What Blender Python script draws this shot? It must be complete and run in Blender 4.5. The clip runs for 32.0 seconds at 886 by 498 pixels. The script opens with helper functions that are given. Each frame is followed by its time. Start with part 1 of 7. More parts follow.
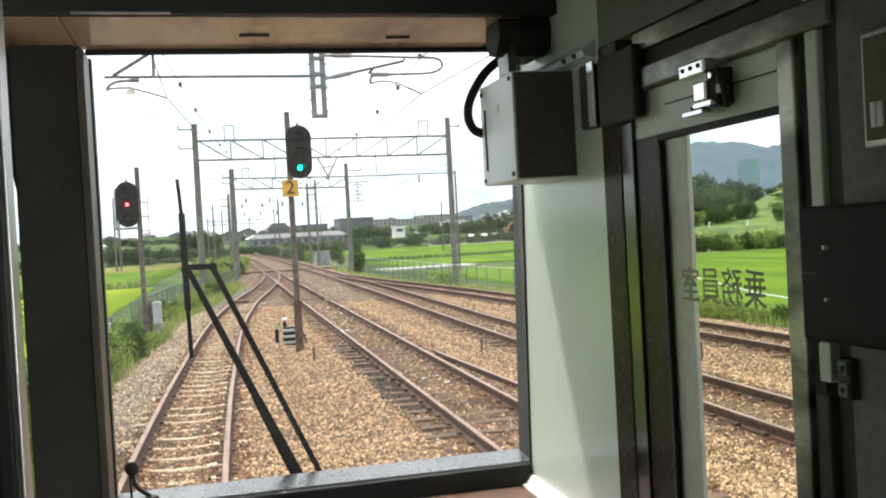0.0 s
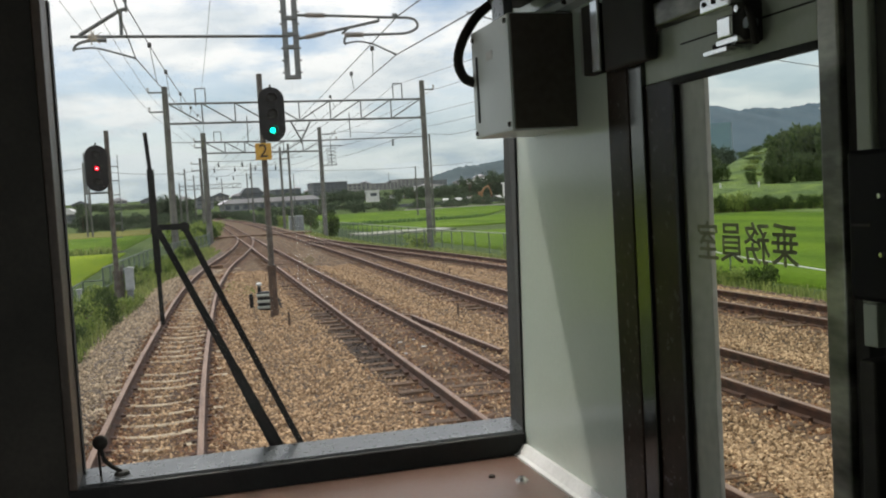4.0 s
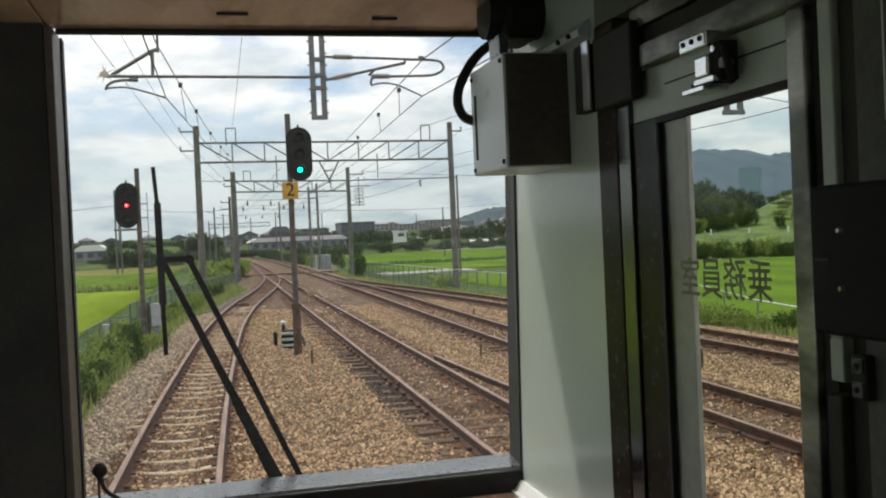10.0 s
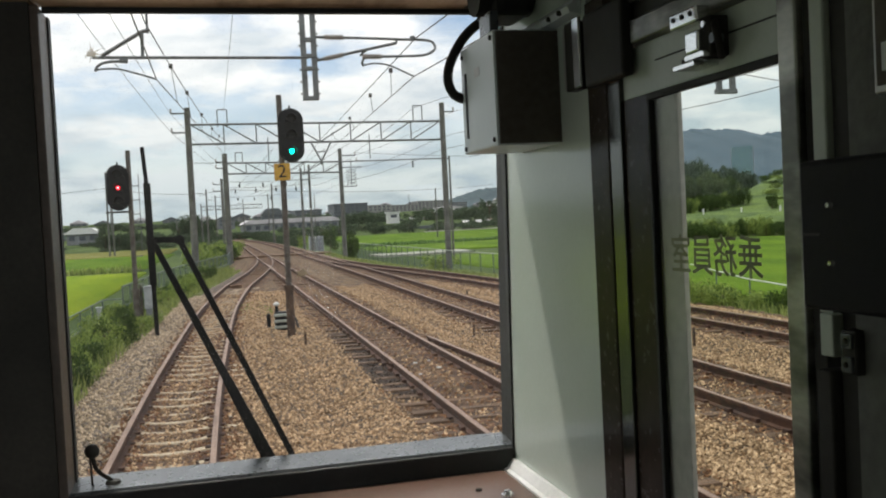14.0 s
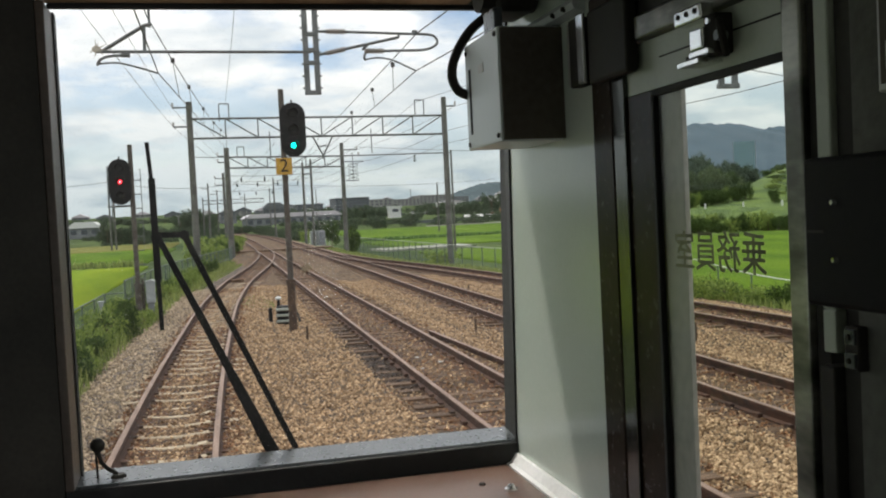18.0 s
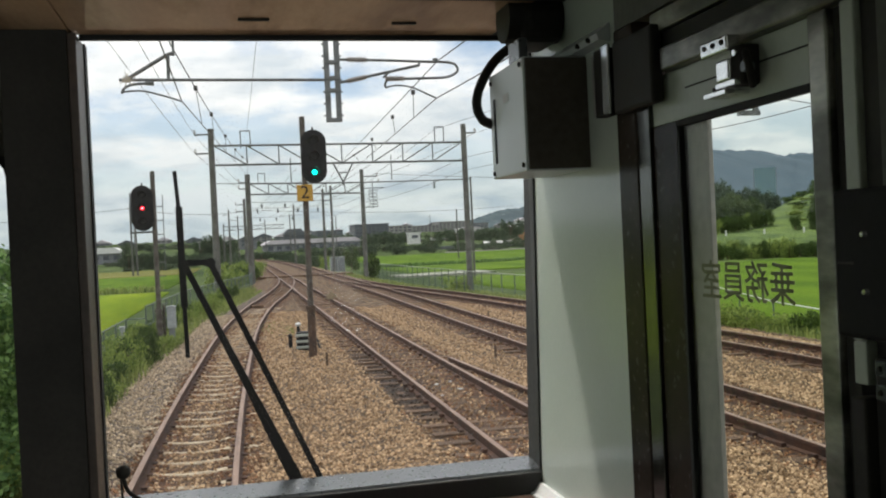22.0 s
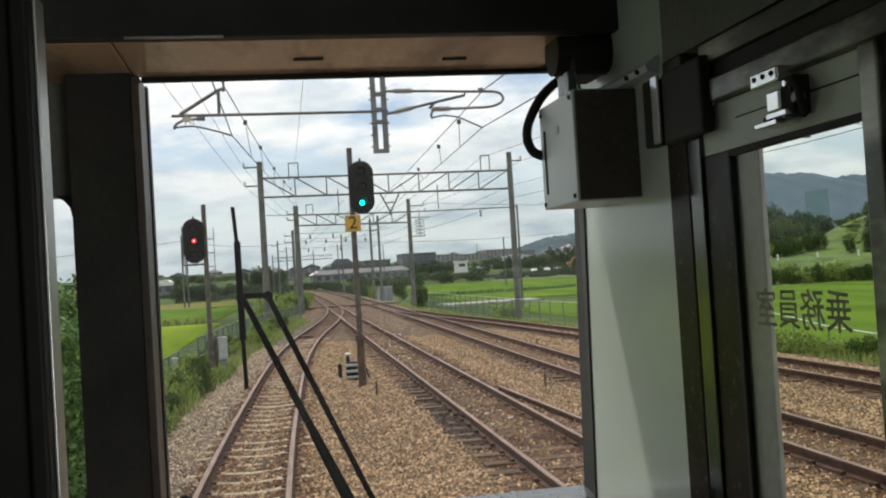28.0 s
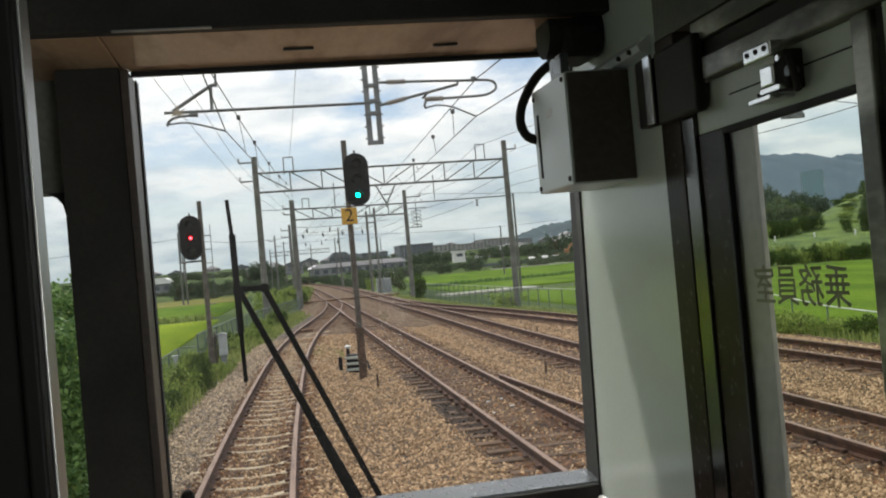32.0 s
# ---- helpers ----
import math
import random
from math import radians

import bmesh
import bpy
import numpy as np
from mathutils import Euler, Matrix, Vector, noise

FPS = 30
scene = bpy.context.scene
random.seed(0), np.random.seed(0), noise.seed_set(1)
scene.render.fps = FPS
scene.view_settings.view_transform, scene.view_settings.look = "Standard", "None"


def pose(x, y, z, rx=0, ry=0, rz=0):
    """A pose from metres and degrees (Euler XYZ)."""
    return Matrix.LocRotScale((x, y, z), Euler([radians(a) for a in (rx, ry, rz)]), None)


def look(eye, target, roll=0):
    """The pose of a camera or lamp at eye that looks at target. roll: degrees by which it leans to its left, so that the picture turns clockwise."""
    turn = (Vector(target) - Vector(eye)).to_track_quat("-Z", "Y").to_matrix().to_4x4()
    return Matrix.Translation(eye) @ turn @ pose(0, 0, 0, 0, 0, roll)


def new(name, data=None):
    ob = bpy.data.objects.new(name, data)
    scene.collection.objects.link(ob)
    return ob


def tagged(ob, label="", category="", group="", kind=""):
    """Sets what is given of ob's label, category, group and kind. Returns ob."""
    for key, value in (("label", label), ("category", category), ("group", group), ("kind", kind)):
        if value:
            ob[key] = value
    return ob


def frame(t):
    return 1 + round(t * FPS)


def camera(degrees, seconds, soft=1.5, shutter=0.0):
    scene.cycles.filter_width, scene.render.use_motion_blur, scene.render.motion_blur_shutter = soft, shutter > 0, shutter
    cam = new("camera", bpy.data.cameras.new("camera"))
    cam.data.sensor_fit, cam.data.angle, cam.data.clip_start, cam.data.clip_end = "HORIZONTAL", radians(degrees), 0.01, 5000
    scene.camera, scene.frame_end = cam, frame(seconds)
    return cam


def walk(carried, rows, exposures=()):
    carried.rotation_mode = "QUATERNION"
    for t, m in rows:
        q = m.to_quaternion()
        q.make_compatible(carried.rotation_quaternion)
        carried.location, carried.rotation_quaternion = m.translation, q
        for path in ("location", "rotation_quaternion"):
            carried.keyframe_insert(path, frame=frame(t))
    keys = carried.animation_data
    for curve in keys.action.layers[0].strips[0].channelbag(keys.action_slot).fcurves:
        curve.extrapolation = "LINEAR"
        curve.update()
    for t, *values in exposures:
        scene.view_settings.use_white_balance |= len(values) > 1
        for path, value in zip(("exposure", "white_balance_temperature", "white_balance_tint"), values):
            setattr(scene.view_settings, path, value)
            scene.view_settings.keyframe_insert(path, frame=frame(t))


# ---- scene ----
cam = camera(49.4, 32.0, 2.0)
ROWS = [
    (0, pose(0.539, -0.118, 2.593, 88.97, 3.12, -13.99)),
    (0.5, pose(0.540, -0.121, 2.593, 89.57, 4.18, -15.81)),
    (1, pose(0.492, -0.083, 2.592, 89.32, 3.18, -16.51)),
    (1.5, pose(0.510, -0.028, 2.585, 87.82, 3.48, -16.48)),
    (2, pose(0.600, 0.036, 2.572, 87.75, 2.94, -12.98)),
    (2.5, pose(0.624, 0.075, 2.580, 87.15, 6.28, -14.16)),
    (3, pose(0.553, 0.118, 2.580, 87.83, 4.94, -13.78)),
    (3.5, pose(0.536, 0.081, 2.580, 86.69, 3.35, -15.76)),
    (5.5, pose(0.581, -0.006, 2.556, 87.96, 3.05, -14.21)),
    (6, pose(0.587, -0.006, 2.561, 88.53, 3.32, -14.37)),
    (6.5, pose(0.592, -0.003, 2.559, 88.66, 2.95, -14.35)),
    (7, pose(0.590, -0.006, 2.559, 88.81, 2.74, -14.20)),
    (7.5, pose(0.596, -0.012, 2.559, 88.75, 2.49, -14.30)),
    (8, pose(0.605, -0.016, 2.557, 88.78, 2.37, -14.25)),
    (8.5, pose(0.599, -0.015, 2.560, 88.88, 2.35, -13.96)),
    (9, pose(0.595, -0.016, 2.561, 89.14, 2.49, -13.69)),
    (9.5, pose(0.598, -0.011, 2.559, 89.18, 2.56, -13.76)),
    (10, pose(0.600, -0.008, 2.560, 89.28, 2.59, -13.90)),
    (10.5, pose(0.598, -0.007, 2.558, 89.18, 2.49, -13.98)),
    (11, pose(0.601, -0.004, 2.558, 89.05, 2.50, -14.06)),
    (11.5, pose(0.602, -0.003, 2.558, 88.91, 2.51, -14.18)),
    (12, pose(0.599, -0.002, 2.558, 88.86, 2.66, -14.20)),
    (12.5, pose(0.599, -0.004, 2.556, 88.76, 2.59, -14.21)),
    (13, pose(0.598, -0.005, 2.557, 88.59, 2.49, -14.25)),
    (13.5, pose(0.604, -0.005, 2.555, 88.29, 2.71, -14.23)),
    (15.5, pose(0.606, -0.001, 2.556, 87.77, 3.06, -14.49)),
    (16, pose(0.604, -0.003, 2.558, 87.35, 2.98, -14.48)),
    (16.5, pose(0.599, -0.005, 2.557, 87.10, 3.07, -14.36)),
    (17, pose(0.601, -0.005, 2.557, 87.45, 2.83, -14.30)),
    (17.5, pose(0.599, -0.009, 2.558, 87.66, 2.79, -14.30)),
    (18, pose(0.598, -0.011, 2.558, 87.80, 2.82, -14.23)),
    (18.5, pose(0.598, -0.008, 2.558, 87.90, 2.80, -14.28)),
    (19, pose(0.597, -0.006, 2.556, 87.87, 2.63, -14.23)),
    (19.5, pose(0.597, -0.002, 2.555, 87.89, 2.62, -14.31)),
    (20, pose(0.595, -0.002, 2.562, 88.10, 2.68, -14.37)),
    (20.5, pose(0.590, -0.006, 2.565, 88.75, 2.75, -13.90)),
    (21, pose(0.587, -0.010, 2.566, 89.23, 2.70, -13.44)),
    (21.5, pose(0.585, -0.014, 2.565, 89.51, 2.72, -13.18)),
    (22, pose(0.584, -0.016, 2.564, 89.42, 2.73, -13.08)),
    (22.5, pose(0.582, -0.018, 2.564, 89.48, 2.78, -12.94)),
    (23, pose(0.580, -0.024, 2.566, 89.68, 2.69, -12.69)),
    (23.5, pose(0.582, -0.029, 2.566, 89.75, 2.73, -12.42)),
    (24, pose(0.585, -0.028, 2.566, 89.86, 2.72, -12.32)),
    (24.5, pose(0.583, -0.027, 2.566, 89.75, 2.75, -12.22)),
    (25, pose(0.585, -0.024, 2.562, 89.66, 2.82, -11.99)),
    (25.5, pose(0.587, -0.024, 2.564, 89.76, 2.93, -11.91)),
    (27.5, pose(0.567, -0.046, 2.572, 91.22, 3.61, -10.54)),
    (28, pose(0.564, -0.045, 2.571, 91.26, 3.51, -10.27)),
    (28.5, pose(0.567, -0.053, 2.571, 91.49, 4.16, -10.39)),
    (29, pose(0.572, -0.058, 2.571, 91.75, 4.71, -10.65)),
    (29.5, pose(0.569, -0.051, 2.568, 91.42, 4.86, -10.06)),
    (30, pose(0.572, -0.042, 2.565, 91.19, 4.86, -9.85)),
    (30.5, pose(0.566, -0.037, 2.564, 91.17, 4.79, -9.97)),
    (31, pose(0.563, -0.036, 2.564, 91.07, 4.72, -9.99)),
    (31.5, pose(0.570, -0.037, 2.564, 90.88, 4.90, -10.25)),
    (32, pose(0.568, -0.036, 2.563, 90.68, 5.07, -10.40)),
]
EXPOSURES = [(0.0, 1.0), (0.5, 0.85), (1.0, 0.22), (1.6, 0.14), (2.2, 0.1), (3.0, -0.12), (3.5, -0.1), (5.5, 0.0), (32.0, 0.0)]
walk(cam, ROWS, EXPOSURES)

# ---------------------------------------------------------------- world and sun
SUN_ELEVATION, SUN_AZIMUTH = radians(63.4), radians(-35)     # ahead and to the left, high
world = bpy.data.worlds.new("world")
scene.world = world
world.use_nodes = True
wn, wl = world.node_tree.nodes, world.node_tree.links
wn.clear()
w_out = wn.new("ShaderNodeOutputWorld")
w_sky = wn.new("ShaderNodeTexSky")
w_sky.sky_type, w_sky.sun_disc = "NISHITA", False
w_sky.sun_elevation, w_sky.sun_rotation = SUN_ELEVATION, SUN_AZIMUTH
w_sky.dust_density, w_sky.ozone_density = 0.4, 1.4
w_bg = wn.new("ShaderNodeBackground")
w_bg.inputs["Strength"].default_value = 0.11
w_cl = wn.new("ShaderNodeBackground")
w_cl.inputs["Strength"].default_value = 1.30
w_tc = wn.new("ShaderNodeTexCoord")
w_sep = wn.new("ShaderNodeSeparateXYZ")
w_add = wn.new("ShaderNodeMath")
w_add.operation = "ADD"
w_add.inputs[1].default_value = 0.22
w_div = wn.new("ShaderNodeVectorMath")
w_div.operation = "DIVIDE"
w_com = wn.new("ShaderNodeCombineXYZ")
w_n1 = wn.new("ShaderNodeTexNoise")
w_n1.inputs["Scale"].default_value, w_n1.inputs["Detail"].default_value = 2.6, 10
w_n1.inputs["Roughness"].default_value = 0.55
w_r1 = wn.new("ShaderNodeValToRGB")
w_r1.color_ramp.elements[0].position, w_r1.color_ramp.elements[1].position = 0.30, 0.52
w_n2 = wn.new("ShaderNodeTexNoise")
w_n2.inputs["Scale"].default_value, w_n2.inputs["Detail"].default_value = 3.2, 8
w_r2 = wn.new("ShaderNodeValToRGB")
w_r2.color_ramp.elements[0].position, w_r2.color_ramp.elements[1].position = 0.34, 0.58
w_r2.color_ramp.elements[0].color, w_r2.color_ramp.elements[1].color = (0.62, 0.70, 0.76, 1), (0.98, 1.0, 1.0, 1)
w_mix = wn.new("ShaderNodeMixShader")
wl.new(w_tc.outputs["Generated"], w_sep.inputs[0])
wl.new(w_sep.outputs["Z"], w_add.inputs[0])
for axis in "XYZ":
    wl.new(w_add.outputs[0], w_com.inputs[axis])
wl.new(w_tc.outputs["Generated"], w_div.inputs[0])
wl.new(w_com.outputs[0], w_div.inputs[1])
for n in (w_n1, w_n2):
    wl.new(w_div.outputs[0], n.inputs["Vector"])
wl.new(w_n1.outputs["Fac"], w_r1.inputs[0])
wl.new(w_n2.outputs["Fac"], w_r2.inputs[0])
wl.new(w_sky.outputs[0], w_bg.inputs["Color"])
w_hz = wn.new("ShaderNodeValToRGB")         # haze: paler and bluer towards the horizon
w_hz.color_ramp.elements[0].position, w_hz.color_ramp.elements[1].position = 0.0, 0.24
w_hz.color_ramp.elements[0].color, w_hz.color_ramp.elements[1].color = (0.442, 0.502, 0.518, 1), (1.03, 0.985, 0.95, 1)
w_mul = wn.new("ShaderNodeMix")
w_mul.data_type, w_mul.blend_type = "RGBA", "MULTIPLY"
w_mul.inputs[0].default_value = 1
wl.new(w_sep.outputs["Z"], w_hz.inputs[0])
wl.new(w_r2.outputs[0], w_mul.inputs[6])
wl.new(w_hz.outputs[0], w_mul.inputs[7])
wl.new(w_mul.outputs[2], w_cl.inputs["Color"])
w_low = wn.new("ShaderNodeMapRange")
w_low.inputs[1].default_value, w_low.inputs[2].default_value, w_low.inputs[3].default_value, w_low.inputs[4].default_value = 0.02, 0.20, 0.92, 0.0
w_max = wn.new("ShaderNodeMath")
w_max.operation = "MAXIMUM"
wl.new(w_sep.outputs["Z"], w_low.inputs[0])
wl.new(w_r1.outputs[0], w_max.inputs[0])
wl.new(w_low.outputs[0], w_max.inputs[1])
wl.new(w_max.outputs[0], w_mix.inputs[0])
wl.new(w_bg.outputs[0], w_mix.inputs[1])
wl.new(w_cl.outputs[0], w_mix.inputs[2])
wl.new(w_mix.outputs[0], w_out.inputs[0])

sun_data = bpy.data.lights.new("sun", "SUN")
sun_data.energy, sun_data.angle, sun_data.color = 1.9, radians(2.2), (1.0, 0.965, 0.88)
sun = new("sun", sun_data)
sun_dir = Vector((math.sin(SUN_AZIMUTH) * math.cos(SUN_ELEVATION), math.cos(SUN_AZIMUTH) * math.cos(SUN_ELEVATION), math.sin(SUN_ELEVATION)))
sun.matrix_world = look(sun_dir * 50, (0, 0, 0))


def window_fill(name, size_x, size_y, watts, eye, target):
    """An added area lamp at an unseen side window, to brighten the dark cab."""
    d = bpy.data.lights.new(name, "AREA")
    d.shape, d.size, d.size_y, d.energy, d.color = "RECTANGLE", size_x, size_y, watts, (0.95, 1.0, 0.98)
    new(name, d).matrix_world = look(eye, target)


# Fill lamps at openings out of view; the saloon one far exceeds real daylight.
window_fill("driver_side_daylight", 1.0, 1.0, 2.1, (-1.49, 1.78, 2.35), (0.0, 1.78, 2.35))
window_fill("saloon_side_daylight", 1.8, 0.85, 55.0, (1.39, -1.45, 2.40), (0.0, -1.45, 2.40))


# ---------------------------------------------------------------- materials
def mat(name, col, col2=None, rough=0.7, metal=0.0, scale=6.0, fine=60.0, bump=0.15, depth=0.01, spec=0.5, obj_random=0.0, stretch=(1, 1, 1), contrast=(0.35, 0.65), grained=0.35):
    """A two-scale varied surface: a broad mottling between two colours, a fine grain, and a bump."""
    m = bpy.data.materials.new(name)
    m.use_nodes = True
    nt = m.node_tree
    n, l = nt.nodes, nt.links
    bsdf = n["Principled BSDF"]
    bsdf.inputs["Roughness"].default_value, bsdf.inputs["Metallic"].default_value = rough, metal
    bsdf.inputs["Specular IOR Level"].default_value = spec
    col2 = col2 or tuple(c * 0.72 for c in col)
    tc, mp = n.new("ShaderNodeTexCoord"), n.new("ShaderNodeMapping")
    mp.inputs["Scale"].default_value = stretch
    l.new(tc.outputs["Object"], mp.inputs[0])
    a, b = n.new("ShaderNodeTexNoise"), n.new("ShaderNodeTexNoise")
    a.inputs["Scale"].default_value, a.inputs["Detail"].default_value = scale, 5
    b.inputs["Scale"].default_value, b.inputs["Detail"].default_value = fine, 4
    for t in (a, b):
        l.new(mp.outputs[0], t.inputs["Vector"])
    ramp = n.new("ShaderNodeValToRGB")
    ramp.color_ramp.elements[0].position, ramp.color_ramp.elements[1].position = contrast
    ramp.color_ramp.elements[0].color, ramp.color_ramp.elements[1].color = (*col2, 1), (*col, 1)
    l.new(a.outputs["Fac"], ramp.inputs[0])
    grain = n.new("ShaderNodeMix")
    grain.data_type, grain.blend_type = "RGBA", "OVERLAY"
    grain.inputs[0].default_value = grained
    l.new(ramp.outputs[0], grain.inputs[6])
    l.new(b.outputs["Fac"], grain.inputs[7])
    last = grain.outputs[2]
    if obj_random:
        oi, hsv, mr = n.new("ShaderNodeObjectInfo"), n.new("ShaderNodeHueSaturation"), n.new("ShaderNodeMapRange")
        mr.inputs[3].default_value, mr.inputs[4].default_value = 1 - obj_random, 1 + obj_random
        l.new(oi.outputs["Random"], mr.inputs[0])
        l.new(mr.outputs[0], hsv.inputs["Value"])
        l.new(last, hsv.inputs["Color"])
        last = hsv.outputs[0]
    l.new(last, bsdf.inputs["Base Color"])
    rr = n.new("ShaderNodeMapRange")
    rr.inputs[3].default_value, rr.inputs[4].default_value = max(0.02, rough - 0.12), min(1.0, rough + 0.12)
    l.new(b.outputs["Fac"], rr.inputs[0])
    l.new(rr.outputs[0], bsdf.inputs["Roughness"])
    if bump:
        bp = n.new("ShaderNodeBump")
        bp.inputs["Strength"].default_value, bp.inputs["Distance"].default_value = bump, depth
        l.new(b.outputs["Fac"], bp.inputs["Height"])
        l.new(bp.outputs[0], bsdf.inputs["Normal"])
    return m


def glass(name, ior=1.07, tint=(1, 1, 1)):
    m = bpy.data.materials.new(name)
    m.use_nodes = True
    b = m.node_tree.nodes["Principled BSDF"]
    b.inputs["Base Color"].default_value = (*tint, 1)
    b.inputs["Transmission Weight"].default_value, b.inputs["Roughness"].default_value = 1.0, 0.0
    b.inputs["IOR"].default_value = ior
    return m


def lamp_glow(name, col, strength):
    m = bpy.data.materials.new(name)
    m.use_nodes = True
    b = m.node_tree.nodes["Principled BSDF"]
    b.inputs["Base Color"].default_value = (*col, 1)
    b.inputs["Emission Color"].default_value, b.inputs["Emission Strength"].default_value = (*col, 1), strength
    return m


def leafy(name, col, col2, rough=0.6, through_light=0.35):
    """Leaves and blades: each island its own shade, some light passing through."""
    m = bpy.data.materials.new(name)
    m.use_nodes = True
    n, l = m.node_tree.nodes, m.node_tree.links
    b = n["Principled BSDF"]
    b.inputs["Roughness"].default_value, b.inputs["Specular IOR Level"].default_value = rough, 0.2
    g, ramp = n.new("ShaderNodeNewGeometry"), n.new("ShaderNodeValToRGB")
    ramp.color_ramp.elements[0].color, ramp.color_ramp.elements[1].color = (*col2, 1), (*col, 1)
    l.new(g.outputs["Random Per Island"], ramp.inputs[0])
    l.new(ramp.outputs[0], b.inputs["Base Color"])
    tr, mx = n.new("ShaderNodeBsdfTranslucent"), n.new("ShaderNodeMixShader")
    l.new(ramp.outputs[0], tr.inputs["Color"])
    mx.inputs[0].default_value = through_light
    l.new(b.outputs[0], mx.inputs[1])
    l.new(tr.outputs[0], mx.inputs[2])
    l.new(mx.outputs[0], n["Material Output"].inputs[0])
    return m


def ballast_material():
    """Crushed stone: cells of many tones, rusty where the trains drop brake dust along the rails."""
    m = bpy.data.materials.new("ballast")
    m.use_nodes = True
    n, l = m.node_tree.nodes, m.node_tree.links
    b = n["Principled BSDF"]
    b.inputs["Roughness"].default_value = 0.9
    tc = n.new("ShaderNodeTexCoord")
    v = n.new("ShaderNodeTexVoronoi")
    v.inputs["Scale"].default_value = 25
    l.new(tc.outputs["Object"], v.inputs["Vector"])
    sep = n.new("ShaderNodeSeparateColor")
    l.new(v.outputs["Color"], sep.inputs[0])
    ramp = n.new("ShaderNodeValToRGB")
    # Base tones kept dark to imitate shade in the gaps between loose stones.
    ramp.color_ramp.elements[0].color, ramp.color_ramp.elements[1].color = (0.036, 0.020, 0.011, 1), (0.40, 0.275, 0.16, 1)
    e = ramp.color_ramp.elements.new(0.55)
    e.color = (0.17, 0.11, 0.061, 1)
    l.new(sep.outputs[0], ramp.inputs[0])
    big = n.new("ShaderNodeTexNoise")
    big.inputs["Scale"].default_value, big.inputs["Detail"].default_value = 0.8, 6
    l.new(tc.outputs["Object"], big.inputs["Vector"])
    br = n.new("ShaderNodeValToRGB")
    br.color_ramp.elements[0].position, br.color_ramp.elements[1].position = 0.3, 0.7
    br.color_ramp.elements[0].color, br.color_ramp.elements[1].color = (0.72, 0.68, 0.62, 1), (1, 1, 1, 1)
    l.new(big.outputs["Fac"], br.inputs[0])
    mul = n.new("ShaderNodeMix")
    mul.data_type, mul.blend_type = "RGBA", "MULTIPLY"
    mul.inputs[0].default_value = 1
    l.new(ramp.outputs[0], mul.inputs[6])
    l.new(br.outputs[0], mul.inputs[7])
    at = n.new("ShaderNodeAttribute")
    at.attribute_name = "rust"
    rust = n.new("ShaderNodeMix")
    rust.data_type, rust.blend_type = "RGBA", "MULTIPLY"
    rust.inputs[7].default_value = (0.60, 0.35, 0.20, 1)
    l.new(at.outputs["Fac"], rust.inputs[0])
    mid = n.new("ShaderNodeTexNoise")
    mid.inputs["Scale"].default_value, mid.inputs["Detail"].default_value, mid.inputs["Roughness"].default_value = 4.5, 9, 0.7
    l.new(tc.outputs["Object"], mid.inputs["Vector"])
    mr = n.new("ShaderNodeValToRGB")
    mr.color_ramp.elements[0].position, mr.color_ramp.elements[1].position = 0.36, 0.64
    mr.color_ramp.elements[0].color, mr.color_ramp.elements[1].color = (0.50, 0.45, 0.40, 1), (1.12, 1.1, 1.05, 1)
    l.new(mid.outputs["Fac"], mr.inputs[0])
    mm = n.new("ShaderNodeMix")
    mm.data_type, mm.blend_type = "RGBA", "MULTIPLY"
    mm.inputs[0].default_value = 1
    l.new(mul.outputs[2], mm.inputs[6])
    l.new(mr.outputs[0], mm.inputs[7])
    v2, r2, m2 = n.new("ShaderNodeTexVoronoi"), n.new("ShaderNodeMapRange"), n.new("ShaderNodeMix")
    v2.inputs["Scale"].default_value = 7
    r2.inputs[3].default_value, r2.inputs[4].default_value = 0.62, 1.22
    m2.data_type, m2.blend_type = "RGBA", "MULTIPLY"
    m2.inputs[0].default_value = 1
    s2 = n.new("ShaderNodeSeparateColor")
    l.new(tc.outputs["Object"], v2.inputs["Vector"])
    l.new(v2.outputs["Color"], s2.inputs[0])
    l.new(s2.outputs[1], r2.inputs[0])
    l.new(mm.outputs[2], m2.inputs[6])
    l.new(r2.outputs[0], m2.inputs[7])
    l.new(m2.outputs[2], rust.inputs[6])
    grease, ga = n.new("ShaderNodeMix"), n.new("ShaderNodeAttribute")
    ga.attribute_name = "grease"
    grease.data_type, grease.blend_type = "RGBA", "MULTIPLY"
    grease.inputs[7].default_value = (0.24, 0.19, 0.15, 1)
    l.new(ga.outputs["Fac"], grease.inputs[0])
    l.new(rust.outputs[2], grease.inputs[6])
    pale, hs, inv = n.new("ShaderNodeAttribute"), n.new("ShaderNodeHueSaturation"), n.new("ShaderNodeMapRange")
    pale.attribute_name = "pale"
    inv.inputs[3].default_value, inv.inputs[4].default_value = 1.0, 0.62
    hs.inputs["Value"].default_value = 1.05
    l.new(pale.outputs["Fac"], inv.inputs[0])
    l.new(inv.outputs[0], hs.inputs["Saturation"])
    l.new(grease.outputs[2], hs.inputs["Color"])
    l.new(hs.outputs[0], b.inputs["Base Color"])
    bp = n.new("ShaderNodeBump")
    bp.inputs["Strength"].default_value, bp.inputs["Distance"].default_value = 1.0, 0.03
    bp.invert = True
    l.new(v.outputs["Distance"], bp.inputs["Height"])
    l.new(bp.outputs[0], b.inputs["Normal"])
    return m


